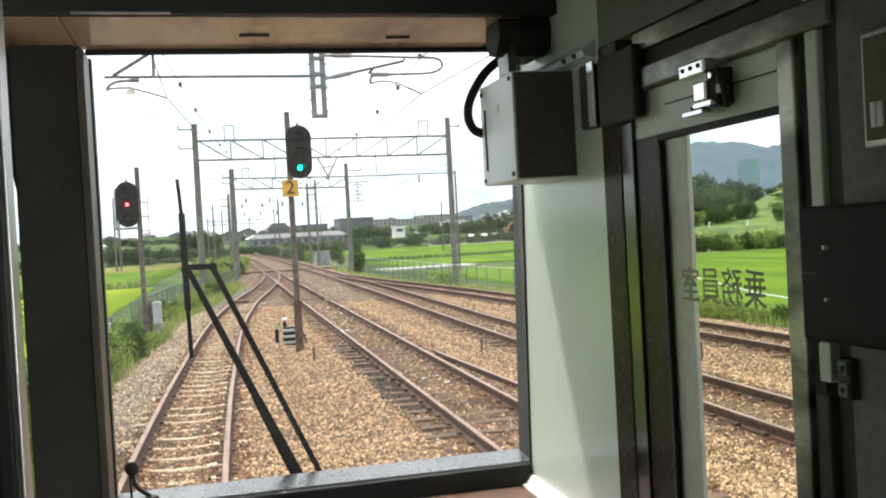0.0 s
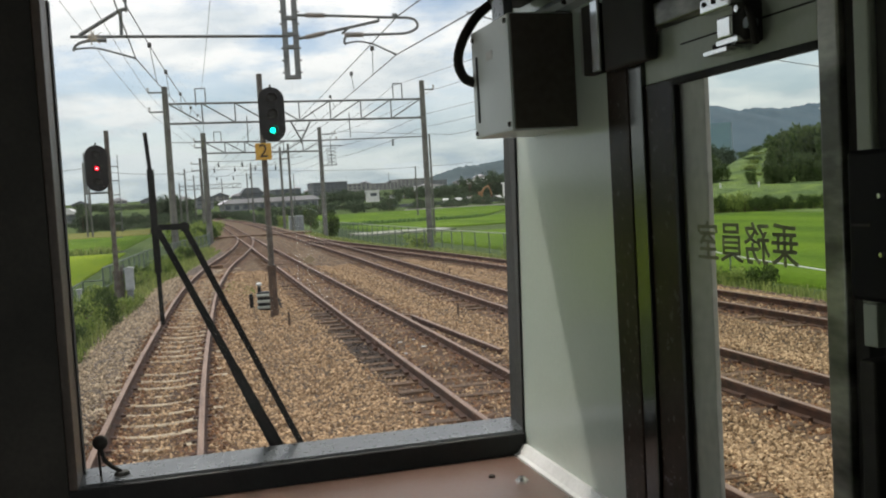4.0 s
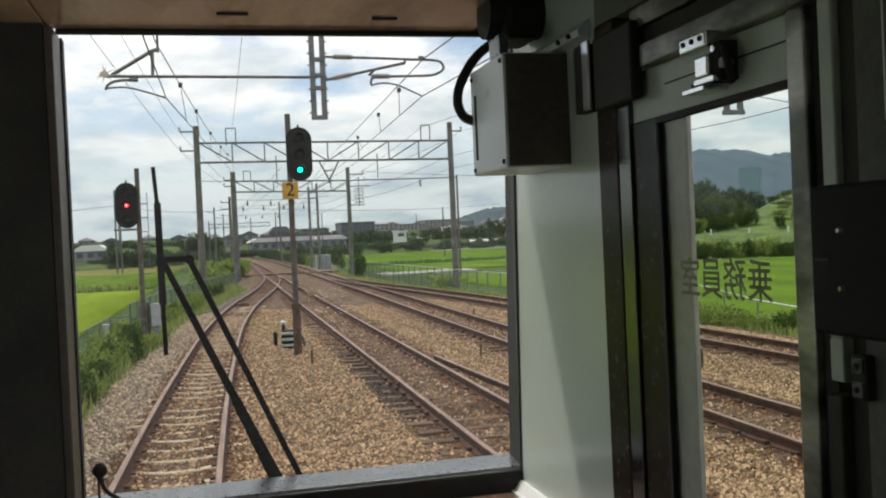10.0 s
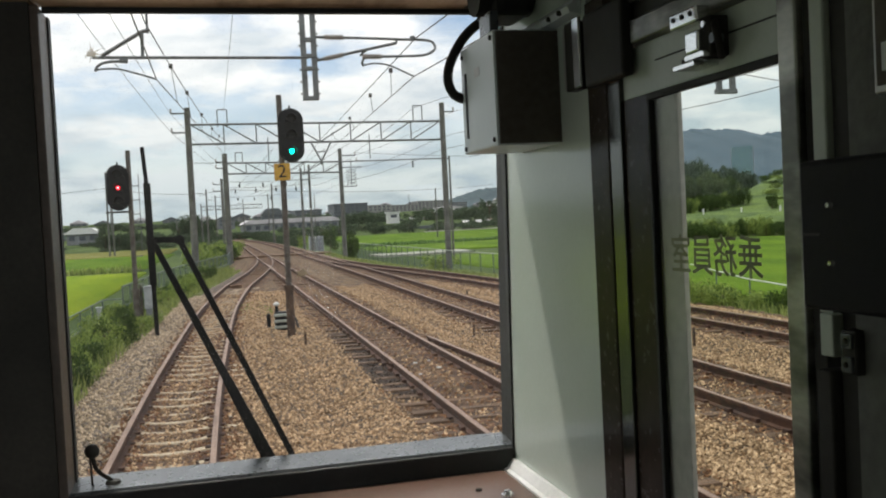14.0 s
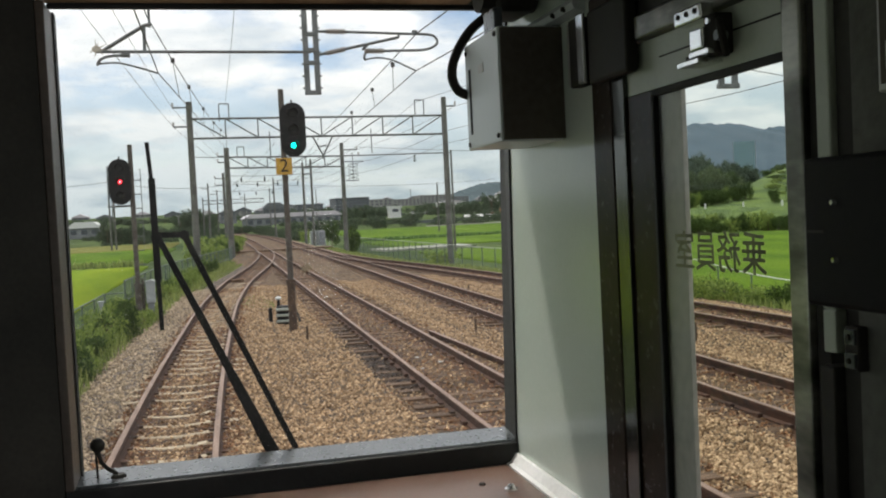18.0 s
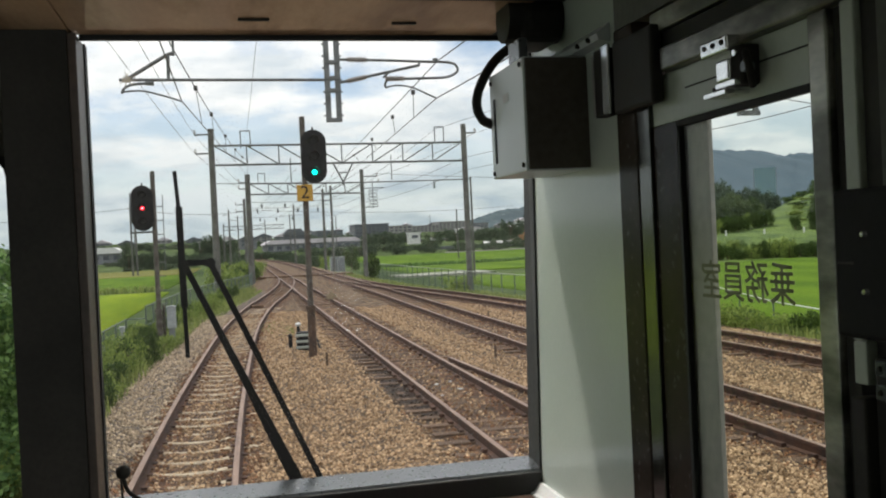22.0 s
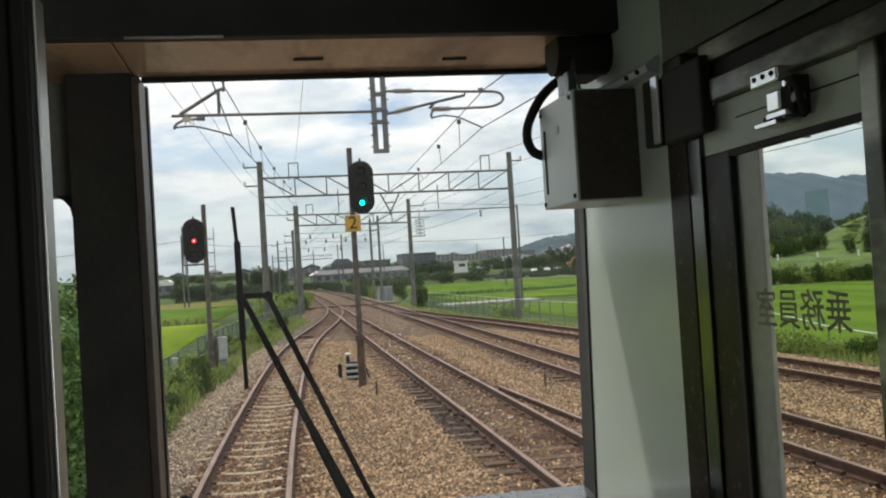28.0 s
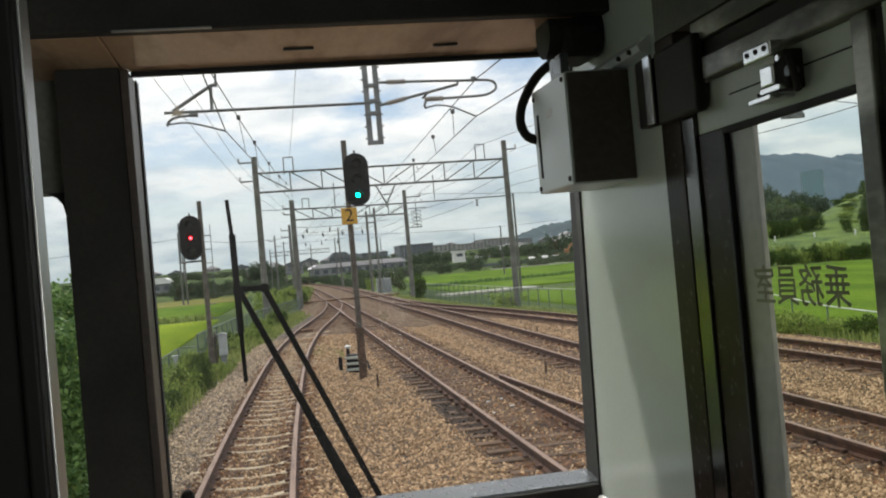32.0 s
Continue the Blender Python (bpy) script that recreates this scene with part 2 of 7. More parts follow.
def field_material(name, col, col2, scale=0.5):
    """Young rice: rows and patches of green with short upright shading relief."""
    m = bpy.data.materials.new(name)
    m.use_nodes = True
    n, l = m.node_tree.nodes, m.node_tree.links
    b = n["Principled BSDF"]
    b.inputs["Roughness"].default_value, b.inputs["Specular IOR Level"].default_value = 0.9, 0.05
    tc, mp = n.new("ShaderNodeTexCoord"), n.new("ShaderNodeMapping")
    mp.inputs["Scale"].default_value = (1, 0.25, 1)
    l.new(tc.outputs["Object"], mp.inputs[0])
    a, f = n.new("ShaderNodeTexNoise"), n.new("ShaderNodeTexNoise")
    a.inputs["Scale"].default_value, a.inputs["Detail"].default_value = scale * 0.2, 5
    f.inputs["Scale"].default_value, f.inputs["Detail"].default_value = 9, 3
    l.new(mp.outputs[0], a.inputs["Vector"])
    l.new(mp.outputs[0], f.inputs["Vector"])
    ramp = n.new("ShaderNodeValToRGB")
    ramp.color_ramp.elements[0].position, ramp.color_ramp.elements[1].position = 0.3, 0.7
    ramp.color_ramp.elements[0].color, ramp.color_ramp.elements[1].color = (*col2, 1), (*col, 1)
    l.new(a.outputs["Fac"], ramp.inputs[0])
    ov = n.new("ShaderNodeMix")
    ov.data_type, ov.blend_type = "RGBA", "OVERLAY"
    ov.inputs[0].default_value = 0.5
    l.new(ramp.outputs[0], ov.inputs[6])
    l.new(f.outputs["Fac"], ov.inputs[7])
    l.new(ov.outputs[2], b.inputs["Base Color"])
    bp = n.new("ShaderNodeBump")
    bp.inputs["Strength"].default_value, bp.inputs["Distance"].default_value = 0.8, 0.15
    l.new(f.outputs["Fac"], bp.inputs["Height"])
    l.new(bp.outputs[0], b.inputs["Normal"])
    return m


M_BALLAST = ballast_material()
M_STONE = leafy("loose_stone", (0.71, 0.505, 0.312), (0.165, 0.099, 0.053), 0.9, 0.0)
M_STONER = leafy("loose_stone_rusty", (0.36, 0.19, 0.10), (0.075, 0.04, 0.022), 0.9, 0.0)
M_STONED = leafy("loose_stone_oily", (0.12, 0.085, 0.06), (0.03, 0.022, 0.017), 0.7, 0.0)
M_STONEG = leafy("loose_stone_grey", (0.70, 0.555, 0.395), (0.18, 0.135, 0.09), 0.9, 0.0)
M_RAIL = mat("rail_steel", (0.092, 0.040, 0.022), (0.042, 0.020, 0.013), 0.85, 0.0, 5, 70, 0.3, 0.004)
M_RAILTOP = mat("rail_head", (0.30, 0.195, 0.14), (0.17, 0.098, 0.065), 0.5, 0.25, 3, 90, 0.1, 0.002, stretch=(6, 0.4, 1))
M_CONC = mat("sleeper_concrete", (0.50, 0.415, 0.30), (0.29, 0.22, 0.145), 0.9, 0, 4, 60, 0.4, 0.01, obj_random=0.12)
M_TIMBER = mat("sleeper_timber", (0.175, 0.105, 0.062), (0.075, 0.045, 0.027), 0.9, 0, 3, 45, 0.5, 0.01, obj_random=0.2, stretch=(0.6, 5, 2))
M_GRASS = mat("verge_grass", (0.13, 0.16, 0.045), (0.06, 0.085, 0.025), 0.9, 0, 0.6, 12, 0.8, 0.08)
M_EARTH = field_material("far_fields", (0.105, 0.145, 0.05), (0.04, 0.065, 0.025), 0.7)
M_RICE = field_material("rice_field", (0.125, 0.205, 0.018), (0.065, 0.125, 0.013), 1.2)
M_RICE2 = field_material("rice_field_yellow", (0.25, 0.32, 0.022), (0.135, 0.22, 0.016), 1.6)
M_DRY = field_material("stubble_field", (0.21, 0.20, 0.06), (0.13, 0.14, 0.04))
M_BLADE = leafy("weed_blade", (0.37, 0.42, 0.13), (0.10, 0.145, 0.042))
M_LEAF = leafy("leaf_dark", (0.10, 0.15, 0.035), (0.025, 0.05, 0.015))
M_LEAFG = leafy("leaf_grey_green", (0.17, 0.22, 0.09), (0.035, 0.058, 0.024))
M_LEAFB = leafy("leaf_bright", (0.35, 0.43, 0.11), (0.085, 0.14, 0.036))
M_LEAFM = leafy("leaf_broad", (0.20, 0.32, 0.10), (0.045, 0.10, 0.03), 0.5, 0.3)
# Distance haze is put into this greyer, flatter leaf colour.
M_LEAFF = leafy("leaf_far_haze", (0.095, 0.13, 0.07), (0.04, 0.063, 0.04))
M_BARK = mat("bark", (0.14, 0.10, 0.07), None, 0.9, 0, 5, 40, 0.6, 0.02)
M_POLE = mat("pole_concrete", (0.165, 0.16, 0.15), (0.10, 0.097, 0.09), 0.85, 0, 2, 40, 0.2, 0.005)
M_STEEL = mat("galvanised_steel", (0.19, 0.197, 0.197), (0.115, 0.12, 0.12), 0.5, 0.55, 4, 60, 0.1, 0.003)
M_WIRE = mat("wire_copper_dull", (0.09, 0.085, 0.08), None, 0.6, 0.4)
M_INSUL = mat("insulator_porcelain", (0.30, 0.27, 0.24), None, 0.35)
M_SIGBLACK = mat("signal_black_paint", (0.012, 0.012, 0.013), (0.007, 0.007, 0.008), 0.55, spec=0.25)
M_POST = mat("signal_post_grey", (0.135, 0.12, 0.105), (0.075, 0.06, 0.05), 0.7, 0.2)
M_RUSTPOST = mat("post_base_rust", (0.12, 0.075, 0.05), (0.06, 0.04, 0.03), 0.85)
M_YELLOW = mat("plate_yellow", (0.62, 0.36, 0.05), (0.50, 0.28, 0.04), 0.6)
M_INK = mat("plate_ink", (0.03, 0.02, 0.012), None, 0.7)
M_RED = lamp_glow("signal_red", (1.0, 0.02, 0.04), 2.6)
M_REDCORE = lamp_glow("signal_red_core", (1.0, 0.16, 0.18), 9)
M_GREEN = lamp_glow("signal_green", (0.0, 0.80, 0.55), 9)
M_LENS = mat("lens_dark", (0.022, 0.022, 0.024), None, 0.5)
M_CABINET = mat("cabinet_grey", (0.42, 0.44, 0.45), (0.32, 0.34, 0.35), 0.6)
M_FENCE = mat("fence_steel", (0.15, 0.19, 0.165), (0.10, 0.125, 0.11), 0.6, 0.3)
M_RAILPALE = mat("rail_pale_paint", (0.42, 0.45, 0.40), (0.32, 0.35, 0.31), 0.6)
M_EXCAV = mat("excavator_orange_brown", (0.36, 0.19, 0.08), (0.24, 0.13, 0.06), 0.6)
M_ROOFW = mat("roof_pale", (0.60, 0.56, 0.60), (0.50, 0.46, 0.50), 0.6, 0, 0.3, 3, 0.1)
M_WALLG = mat("wall_grey_far", (0.22, 0.23, 0.25), (0.17, 0.18, 0.19), 0.8, 0, 0.3, 3, 0.1)
M_WALLD = mat("wall_dark_far", (0.13, 0.14, 0.16), (0.10, 0.11, 0.12), 0.8, 0, 0.3, 3, 0.1)
M_WALLB = mat("wall_beige_far", (0.30, 0.295, 0.285), (0.24, 0.235, 0.23), 0.8, 0, 0.3, 3, 0.1)
M_PANE = mat("far_window_pane", (0.11, 0.12, 0.14), None, 0.2)
M_WHITE = mat("white_paint", (0.75, 0.75, 0.74), (0.62, 0.62, 0.60), 0.5)
M_LANE = mat("lane_worn_concrete", (0.36, 0.36, 0.31), (0.13, 0.17, 0.08), 0.9, 0, 0.9, 12, 0.2, contrast=(0.36, 0.5))
M_ROAD = mat("concrete_lane", (0.42, 0.41, 0.38), (0.33, 0.32, 0.30), 0.9)
# Blue distance haze is put into the base colours of hill and mountains.
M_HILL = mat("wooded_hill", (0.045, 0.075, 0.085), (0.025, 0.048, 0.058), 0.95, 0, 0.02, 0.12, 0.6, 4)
M_MOUNT = mat("haze_tinted_mountain", (0.062, 0.10, 0.132), (0.046, 0.079, 0.108), 0.95, 0, 0.006, 0.05, 0.25, 6)
M_HILLG = mat("grassy_slope", (0.145, 0.215, 0.035), (0.055, 0.10, 0.022), 0.9, 0, 0.35, 2.2, 1.0, 0.5)
# inside the cab
M_WALLCAB = mat("cab_wall_laminate", (0.58, 0.645, 0.57), (0.53, 0.59, 0.52), 0.14, 0, 1.2, 90, 0.006, 0.001, grained=0.06)
M_DOOR = mat("cab_door_paint", (0.52, 0.57, 0.47), (0.44, 0.49, 0.40), 0.4, 0, 3, 80, 0.03, 0.001, grained=0.1)
M_BLACK = mat("cab_black_trim", (0.046, 0.042, 0.036), (0.030, 0.028, 0.024), 0.6, 0, 5, 90, 0.1, 0.001, spec=0.18)
M_RUBBER = mat("window_rubber", (0.012, 0.012, 0.012), (0.007, 0.007, 0.007), 0.7)
M_ALU = mat("worn_aluminium", (0.50, 0.49, 0.47), (0.34, 0.33, 0.31), 0.38, 0.8, 6, 70, 0.1, 0.001, stretch=(1, 1, 0.2))
M_GLOSSBLACK = mat("door_gloss_black", (0.046, 0.034, 0.026), (0.028, 0.021, 0.016), 0.24, 0, 3, 60, 0.01, 0.001, spec=0.07)
M_BRIGHT = mat("polished_strip", (0.13, 0.13, 0.12), (0.085, 0.085, 0.075), 0.16, 0.9, 4, 60, 0.02, 0.001, grained=0.1)
M_JAMB = mat("jamb_bronze", (0.10, 0.077, 0.062), (0.065, 0.05, 0.04), 0.45, 0.2)
M_ALUD = mat("door_dull_metal", (0.40, 0.395, 0.34), (0.10, 0.098, 0.083), 0.34, 0.6, 7, 70, 0.04, 0.001, stretch=(1, 0.6, 1.6), contrast=(0.4, 0.62))
M_CHROME = mat("latch_chrome", (0.80, 0.81, 0.80), (0.66, 0.67, 0.66), 0.18, 0.9, 8, 80, 0.05, 0.001)
# Streaks in the brown laminate's colour stand in for sky reflections.
M_SOFFIT = mat("soffit_streaked_laminate", (0.52, 0.345, 0.21), (0.27, 0.165, 0.095), 0.16, 0, 4.0, 60, 0.02, 0.001, stretch=(1.6, 0.4, 1), contrast=(0.40, 0.58), grained=0.1)
M_DESK = mat("desk_brown_laminate", (0.135, 0.078, 0.058), (0.105, 0.06, 0.045), 0.35, 0, 3, 90, 0.06, 0.001)
M_LEDGE = mat("ledge_metal", (0.115, 0.125, 0.130), (0.095, 0.103, 0.108), 0.3, 0.35, 2, 70, 0.01, 0.0005, grained=0.06)
M_DEVICE = mat("device_matt_black", (0.010, 0.009, 0.008), (0.006, 0.006, 0.005), 0.6, 0, 5, 90, 0.1, 0.001, spec=0.15)
M_BOXW = mat("equipment_box_paint", (0.72, 0.77, 0.76), (0.66, 0.71, 0.70), 0.35, 0, 3, 90, 0.02, 0.001, grained=0.08)
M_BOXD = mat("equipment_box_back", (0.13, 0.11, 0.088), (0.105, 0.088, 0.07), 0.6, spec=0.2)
M_CABFLOOR = mat("cab_floor", (0.06, 0.06, 0.058), None, 0.7)
M_DARKWALL = mat("cab_dark_panel", (0.15, 0.15, 0.128), (0.115, 0.115, 0.098), 0.6, spec=0.25)
M_STRIP = mat("glass_reflection", (0.56, 0.54, 0.48), (0.44, 0.42, 0.38), 0.5, 0, 2, 60)
M_NET = bpy.data.materials.new("green_net")
M_NET.use_nodes = True
M_NET.node_tree.nodes["Principled BSDF"].inputs["Base Color"].default_value = (0.03, 0.20, 0.15, 1)
M_NET.node_tree.nodes["Principled BSDF"].inputs["Alpha"].default_value = 0.2
M_LETTER = mat("door_letter_ink", (0.27, 0.26, 0.17), None, 0.6)
M_GLASS = glass("pane_glass")


def veiled_glass(name, base, dust):
    """Window glass with a thin, uneven dust film, added to imitate veiling glare over the view."""
    m = glass(name)
    n, l = m.node_tree.nodes, m.node_tree.links
    tr, mx = n.new("ShaderNodeBsdfTranslucent"), n.new("ShaderNodeMixShader")
    tr.inputs["Color"].default_value = (*dust, 1)
    tc, no, mr = n.new("ShaderNodeTexCoord"), n.new("ShaderNodeTexNoise"), n.new("ShaderNodeMapRange")
    no.inputs["Scale"].default_value, no.inputs["Detail"].default_value = 3.0, 6
    mr.inputs[1].default_value, mr.inputs[2].default_value = 0.3, 0.7
    mr.inputs[3].default_value, mr.inputs[4].default_value = base * 0.75, base * 1.25
    l.new(tc.outputs["Object"], no.inputs["Vector"])
    l.new(no.outputs["Fac"], mr.inputs[0])
    l.new(mr.outputs[0], mx.inputs[0])
    l.new(n["Principled BSDF"].outputs[0], mx.inputs[1])
    l.new(tr.outputs[0], mx.inputs[2])
    l.new(mx.outputs[0], n["Material Output"].inputs[0])
    return m


M_WINDSCREEN = veiled_glass("windscreen_veil_film", 0.0065, (0.95, 0.9, 0.83))
M_GLASSD = glass("door_glass_coated", 1.09, (0.90, 0.93, 0.89))


# ---------------------------------------------------------------- building helpers
def thing(name, at, label, category, group="", kind=""):
    ob = new(name)
    ob.location = at
    ob.empty_display_size = 0.1
    tagged(ob, label, category, group, kind)
    ob.matrix_basis = Matrix.Translation(at)
    return ob


def finish(name, bm, material, smooth=False):
    me = bpy.data.meshes.new(name)
    bm.normal_update()
    bm.to_mesh(me)
    bm.free()
    me.materials.append(material)
    if smooth:
        for p in me.polygons:
            p.use_smooth = True
    return me


def world_at(ob):
    """Where a thing or a part stands, before the scene is evaluated."""
    m = ob.matrix_basis
    if ob.parent:
        m = world_at(ob.parent) @ ob.matrix_parent_inverse @ m
    return m


def part(name, bm, material, parent, label="", smooth=False):
    """Links a bmesh, modelled in world metres, as one mesh under a thing or a part."""
    me = bm if isinstance(bm, bpy.types.Mesh) else finish(name, bm, material, smooth)
    ob = new(name, me)
    ob.parent = parent
    ob.matrix_parent_inverse = world_at(parent).inverted()
    if label:
        ob["label"] = label
    return ob


def solo(name, bm, material, label, category, group="", kind="", smooth=False):
    """A top-level thing that is one mesh."""
    return tagged(new(name, finish(name, bm, material, smooth)), label, category, group, kind)


def B():
    return bmesh.new()


def box(bm, x0, x1, y0, y1, z0, z1, bevel=0.0, turn=0.0, about=None):
    vs = [bm.verts.new((x, y, z)) for x in (x0, x1) for y in (y0, y1) for z in (z0, z1)]
    fs = [bm.faces.new([vs[i] for i in f]) for f in ((0, 1, 3, 2), (4, 6, 7, 5), (0, 4, 5, 1), (2, 3, 7, 6), (0, 2, 6, 4), (1, 5, 7, 3))]
    if turn:
        c = Vector(about or ((x0 + x1) / 2, (y0 + y1) / 2, 0))
        bmesh.ops.rotate(bm, verts=vs, cent=c, matrix=Matrix.Rotation(turn, 3, "Z"))
    if bevel:
        es = list({e for f in fs for e in f.edges})
        bmesh.ops.bevel(bm, geom=es, offset=bevel, segments=2, affect="EDGES", profile=0.5)
    return bm


def rod(bm, p, q, r, r2=None, n=8, caps=True):
    p, q = Vector(p), Vector(q)
    r2 = r if r2 is None else r2
    d = (q - p).normalized()
    a = d.orthogonal().normalized()
    b = d.cross(a)
    rings = []
    for c, k in ((p, r), (q, r2)):
        rings.append([bm.verts.new(c + (a * math.cos(2 * math.pi * i / n) + b * math.sin(2 * math.pi * i / n)) * k) for i in range(n)])
    for i in range(n):
        bm.faces.new((rings[0][i], rings[0][(i + 1) % n], rings[1][(i + 1) % n], rings[1][i]))
    if caps:
        bm.faces.new(rings[0][::-1])
        bm.faces.new(rings[1])
    return bm


def tube(bm, pts, r, n=8):
    """A bent round bar or cable through points."""
    pts = [Vector(p) for p in pts]
    rings = []
    for i, p in enumerate(pts):
        d = (pts[min(i + 1, len(pts) - 1)] - pts[max(i - 1, 0)]).normalized()
        a = d.cross(Vector((0.13, 0.21, 0.97)))
        if a.length < 1e-3:
            a = d.orthogonal()
        a.normalize()
        b = d.cross(a)
        rings.append([bm.verts.new(p + (a * math.cos(2 * math.pi * k / n) + b * math.sin(2 * math.pi * k / n)) * r) for k in range(n)])
    for u, v in zip(rings, rings[1:]):
        for k in range(n):
            bm.faces.new((u[k], u[(k + 1) % n], v[(k + 1) % n], v[k]))
    bm.faces.new(rings[0][::-1])
    bm.faces.new(rings[-1])
    return bm


def curve(points, steps=10):
    """Points on a smooth curve through the given ones."""
    ps = [Vector(p) for p in points]
    ps = [ps[0] * 2 - ps[1]] + ps + [ps[-1] * 2 - ps[-2]]
    out = []
    for i in range(1, len(ps) - 2):
        for k in range(steps):
            t = k / steps
            a, b, c, d = ps[i - 1:i + 3]
            out.append(0.5 * (2 * b + (c - a) * t + (2 * a - 5 * b + 4 * c - d) * t * t + (3 * b - a - 3 * c + d) * t ** 3))
    return out + [ps[-2]]


def prism(bm, outline, axis, a, b):
    """An outline of 2D points pushed along an axis from a to b."""
    def at(u, v, w):
        return {"x": (w, u, v), "y": (u, w, v), "z": (u, v, w)}[axis]
    lo = [bm.verts.new(at(u, v, a)) for u, v in outline]
    hi = [bm.verts.new(at(u, v, b)) for u, v in outline]
    n = len(outline)
    bm.faces.new(lo[::-1])
    bm.faces.new(hi)
    for i in range(n):
        bm.faces.new((lo[i], lo[(i + 1) % n], hi[(i + 1) % n], hi[i]))
    bmesh.ops.recalc_face_normals(bm, faces=bm.faces[:])
    return bm


def rounded(u0, u1, v0, v1, r, k=5):
    """A rounded rectangle's outline."""
    out = []
    for cu, cv, s in ((u1 - r, v1 - r, 0), (u0 + r, v1 - r, 90), (u0 + r, v0 + r, 180), (u1 - r, v0 + r, 270)):
        for i in range(k + 1):
            a = radians(s + 90 * i / k)
            out.append((cu + r * math.cos(a), cv + r * math.sin(a)))
    return out


def mesh_from(name, verts, faces, material, smooth=False):
    me = bpy.data.meshes.new(name)
    me.from_pydata(verts, [], faces)
    me.materials.append(material)
    if smooth:
        for p in me.polygons:
            p.use_smooth = True
    me.update()
    return me


def lettering(name, words, size, matrix, material, parent, thick=0.0015, label="", bold=0.0):
    cu = bpy.data.curves.new(name, "FONT")
    cu.body, cu.size, cu.extrude, cu.align_x, cu.align_y = words, size, thick, "CENTER", "CENTER"
    cu.offset = bold
    tmp = new(name, cu)
    bpy.context.view_layer.update()
    me = bpy.data.meshes.new_from_object(tmp.evaluated_get(bpy.context.evaluated_depsgraph_get()))
    bpy.data.objects.remove(tmp)
    me.materials.clear()
    me.materials.append(material)
    me.transform(matrix)
    return part(name, me, material, parent, label)


def smoothstep(a, b, v):
    t = min(1.0, max(0.0, (v - a) / (b - a)))
    return t * t * (3 - 2 * t)


# ---------------------------------------------------------------- the lines of the four tracks
def bend(y):
    return -0.00027 * max(0.0, y - 115) ** 2


def line_b(y):
    return 4.12 + 0.0215 * y + bend(y)


def line_c(y):
    return 7.55 + 0.0235 * y + 0.2 * smoothstep(22, 50, y) + bend(y)


def ease(y, y0, x0, s0, y1, x1, s1):
    """A smooth curve from one place and slope to another."""
    h = y1 - y0
    t = (y - y0) / h
    return (1 - 3 * t * t + 2 * t ** 3) * x0 + t * (1 - t) ** 2 * h * s0 + (3 * t * t - 2 * t ** 3) * x1 + t * t * (t - 1) * h * s1


def line_a(y):
    """The train's own track: a long curve to the right that runs into line b."""
    if y > 86:
        return line_b(y)
    if y > 52:
        return ease(y, 52, 3.289, 0.1264, 86, line_b(86), 0.0215)
    return 0.001164 * y * y + 0.00532 * y - 0.1346 - 0.1 * smoothstep(20, 34, y) * (1 - smoothstep(42, 52, y))


def line_d(y):
    """The outer siding, which bends in to line c."""
    if y > 82:
        return line_c(y) + 0.02
    if y > 53:
        return ease(y, 53, 10.386, -0.1054, 82, line_c(82) + 0.02, 0.0235)
    return 12.02 - 0.0017 * max(0.0, y - 22) ** 2


LINES = (line_a, line_b, line_c, line_d)


def left_edge(y):
    return min(line_a(y), line_b(y)) - 1.85 - 0.3 * smoothstep(45, 60, y) + 0.85 * smoothstep(80, 96, y) - 0.25 * math.sin(y * 0.37) * 0.4


def right_edge(y):
    return line_d(y) + 2.1 - 0.7 * smoothstep(20, 40, y) + 0.15 * math.sin(y * 0.31)


# ---------------------------------------------------------------- ground
def ground_z(x, y):
    bed = -0.34
    low = -1.0
    le, re = left_edge(max(y, -40)) - 0.3, right_edge(max(y, -40)) + 0.3
    out = max(le - x, x - re, 0.0)
    z = bed + (low - bed) * smoothstep(0.2, 2.6, out) if y < 150 else bed + (low - bed) * smoothstep(0.2, 2.6, out) * (1 - smoothstep(150, 240, y))
    rise = 3.0 * smoothstep(188, 330, y) * (1 - smoothstep(-4, 18, x)) + 2.2 * smoothstep(205, 330, y) * smoothstep(-4, 18, x)
    rise += 7.0 * smoothstep(330, 700, y) + 6 * smoothstep(700, 2200, y)
    clear = smoothstep(7, 26, abs(x - line_b(y) - 1.7)) if y < 420 else 1.0     # the line itself stays level
    rise *= clear + (1 - clear) * smoothstep(260, 360, y)
    # a bank, and a grassy slope behind it, beyond the fields on the far side
    ahead, aside = 0.545 * x + 0.839 * y, 0.839 * x - 0.545 * y
    bank = 2.4 * smoothstep(107, 121, ahead) * smoothstep(-45, -20, aside) * smoothstep(40, 50, x)
    slope = 6.3 * smoothstep(122, 172, ahead) * smoothstep(-17 + 0.2 * (ahead - 122), -4 + 0.2 * (ahead - 122), aside) * (1 - smoothstep(230, 330, ahead)) * (1 - 0.7 * smoothstep(6, 24, aside))
    return z + rise + bank + slope


def graded(lo, hi, near, step, grow):
    out, v, s = [near], near, step
    while v < hi:
        v += s
        s *= grow
        out.append(min(v, hi))
    v, s = near, step
    while v > lo:
        v -= s
        s *= grow
        out.append(max(v, lo))
    return sorted(set(out))


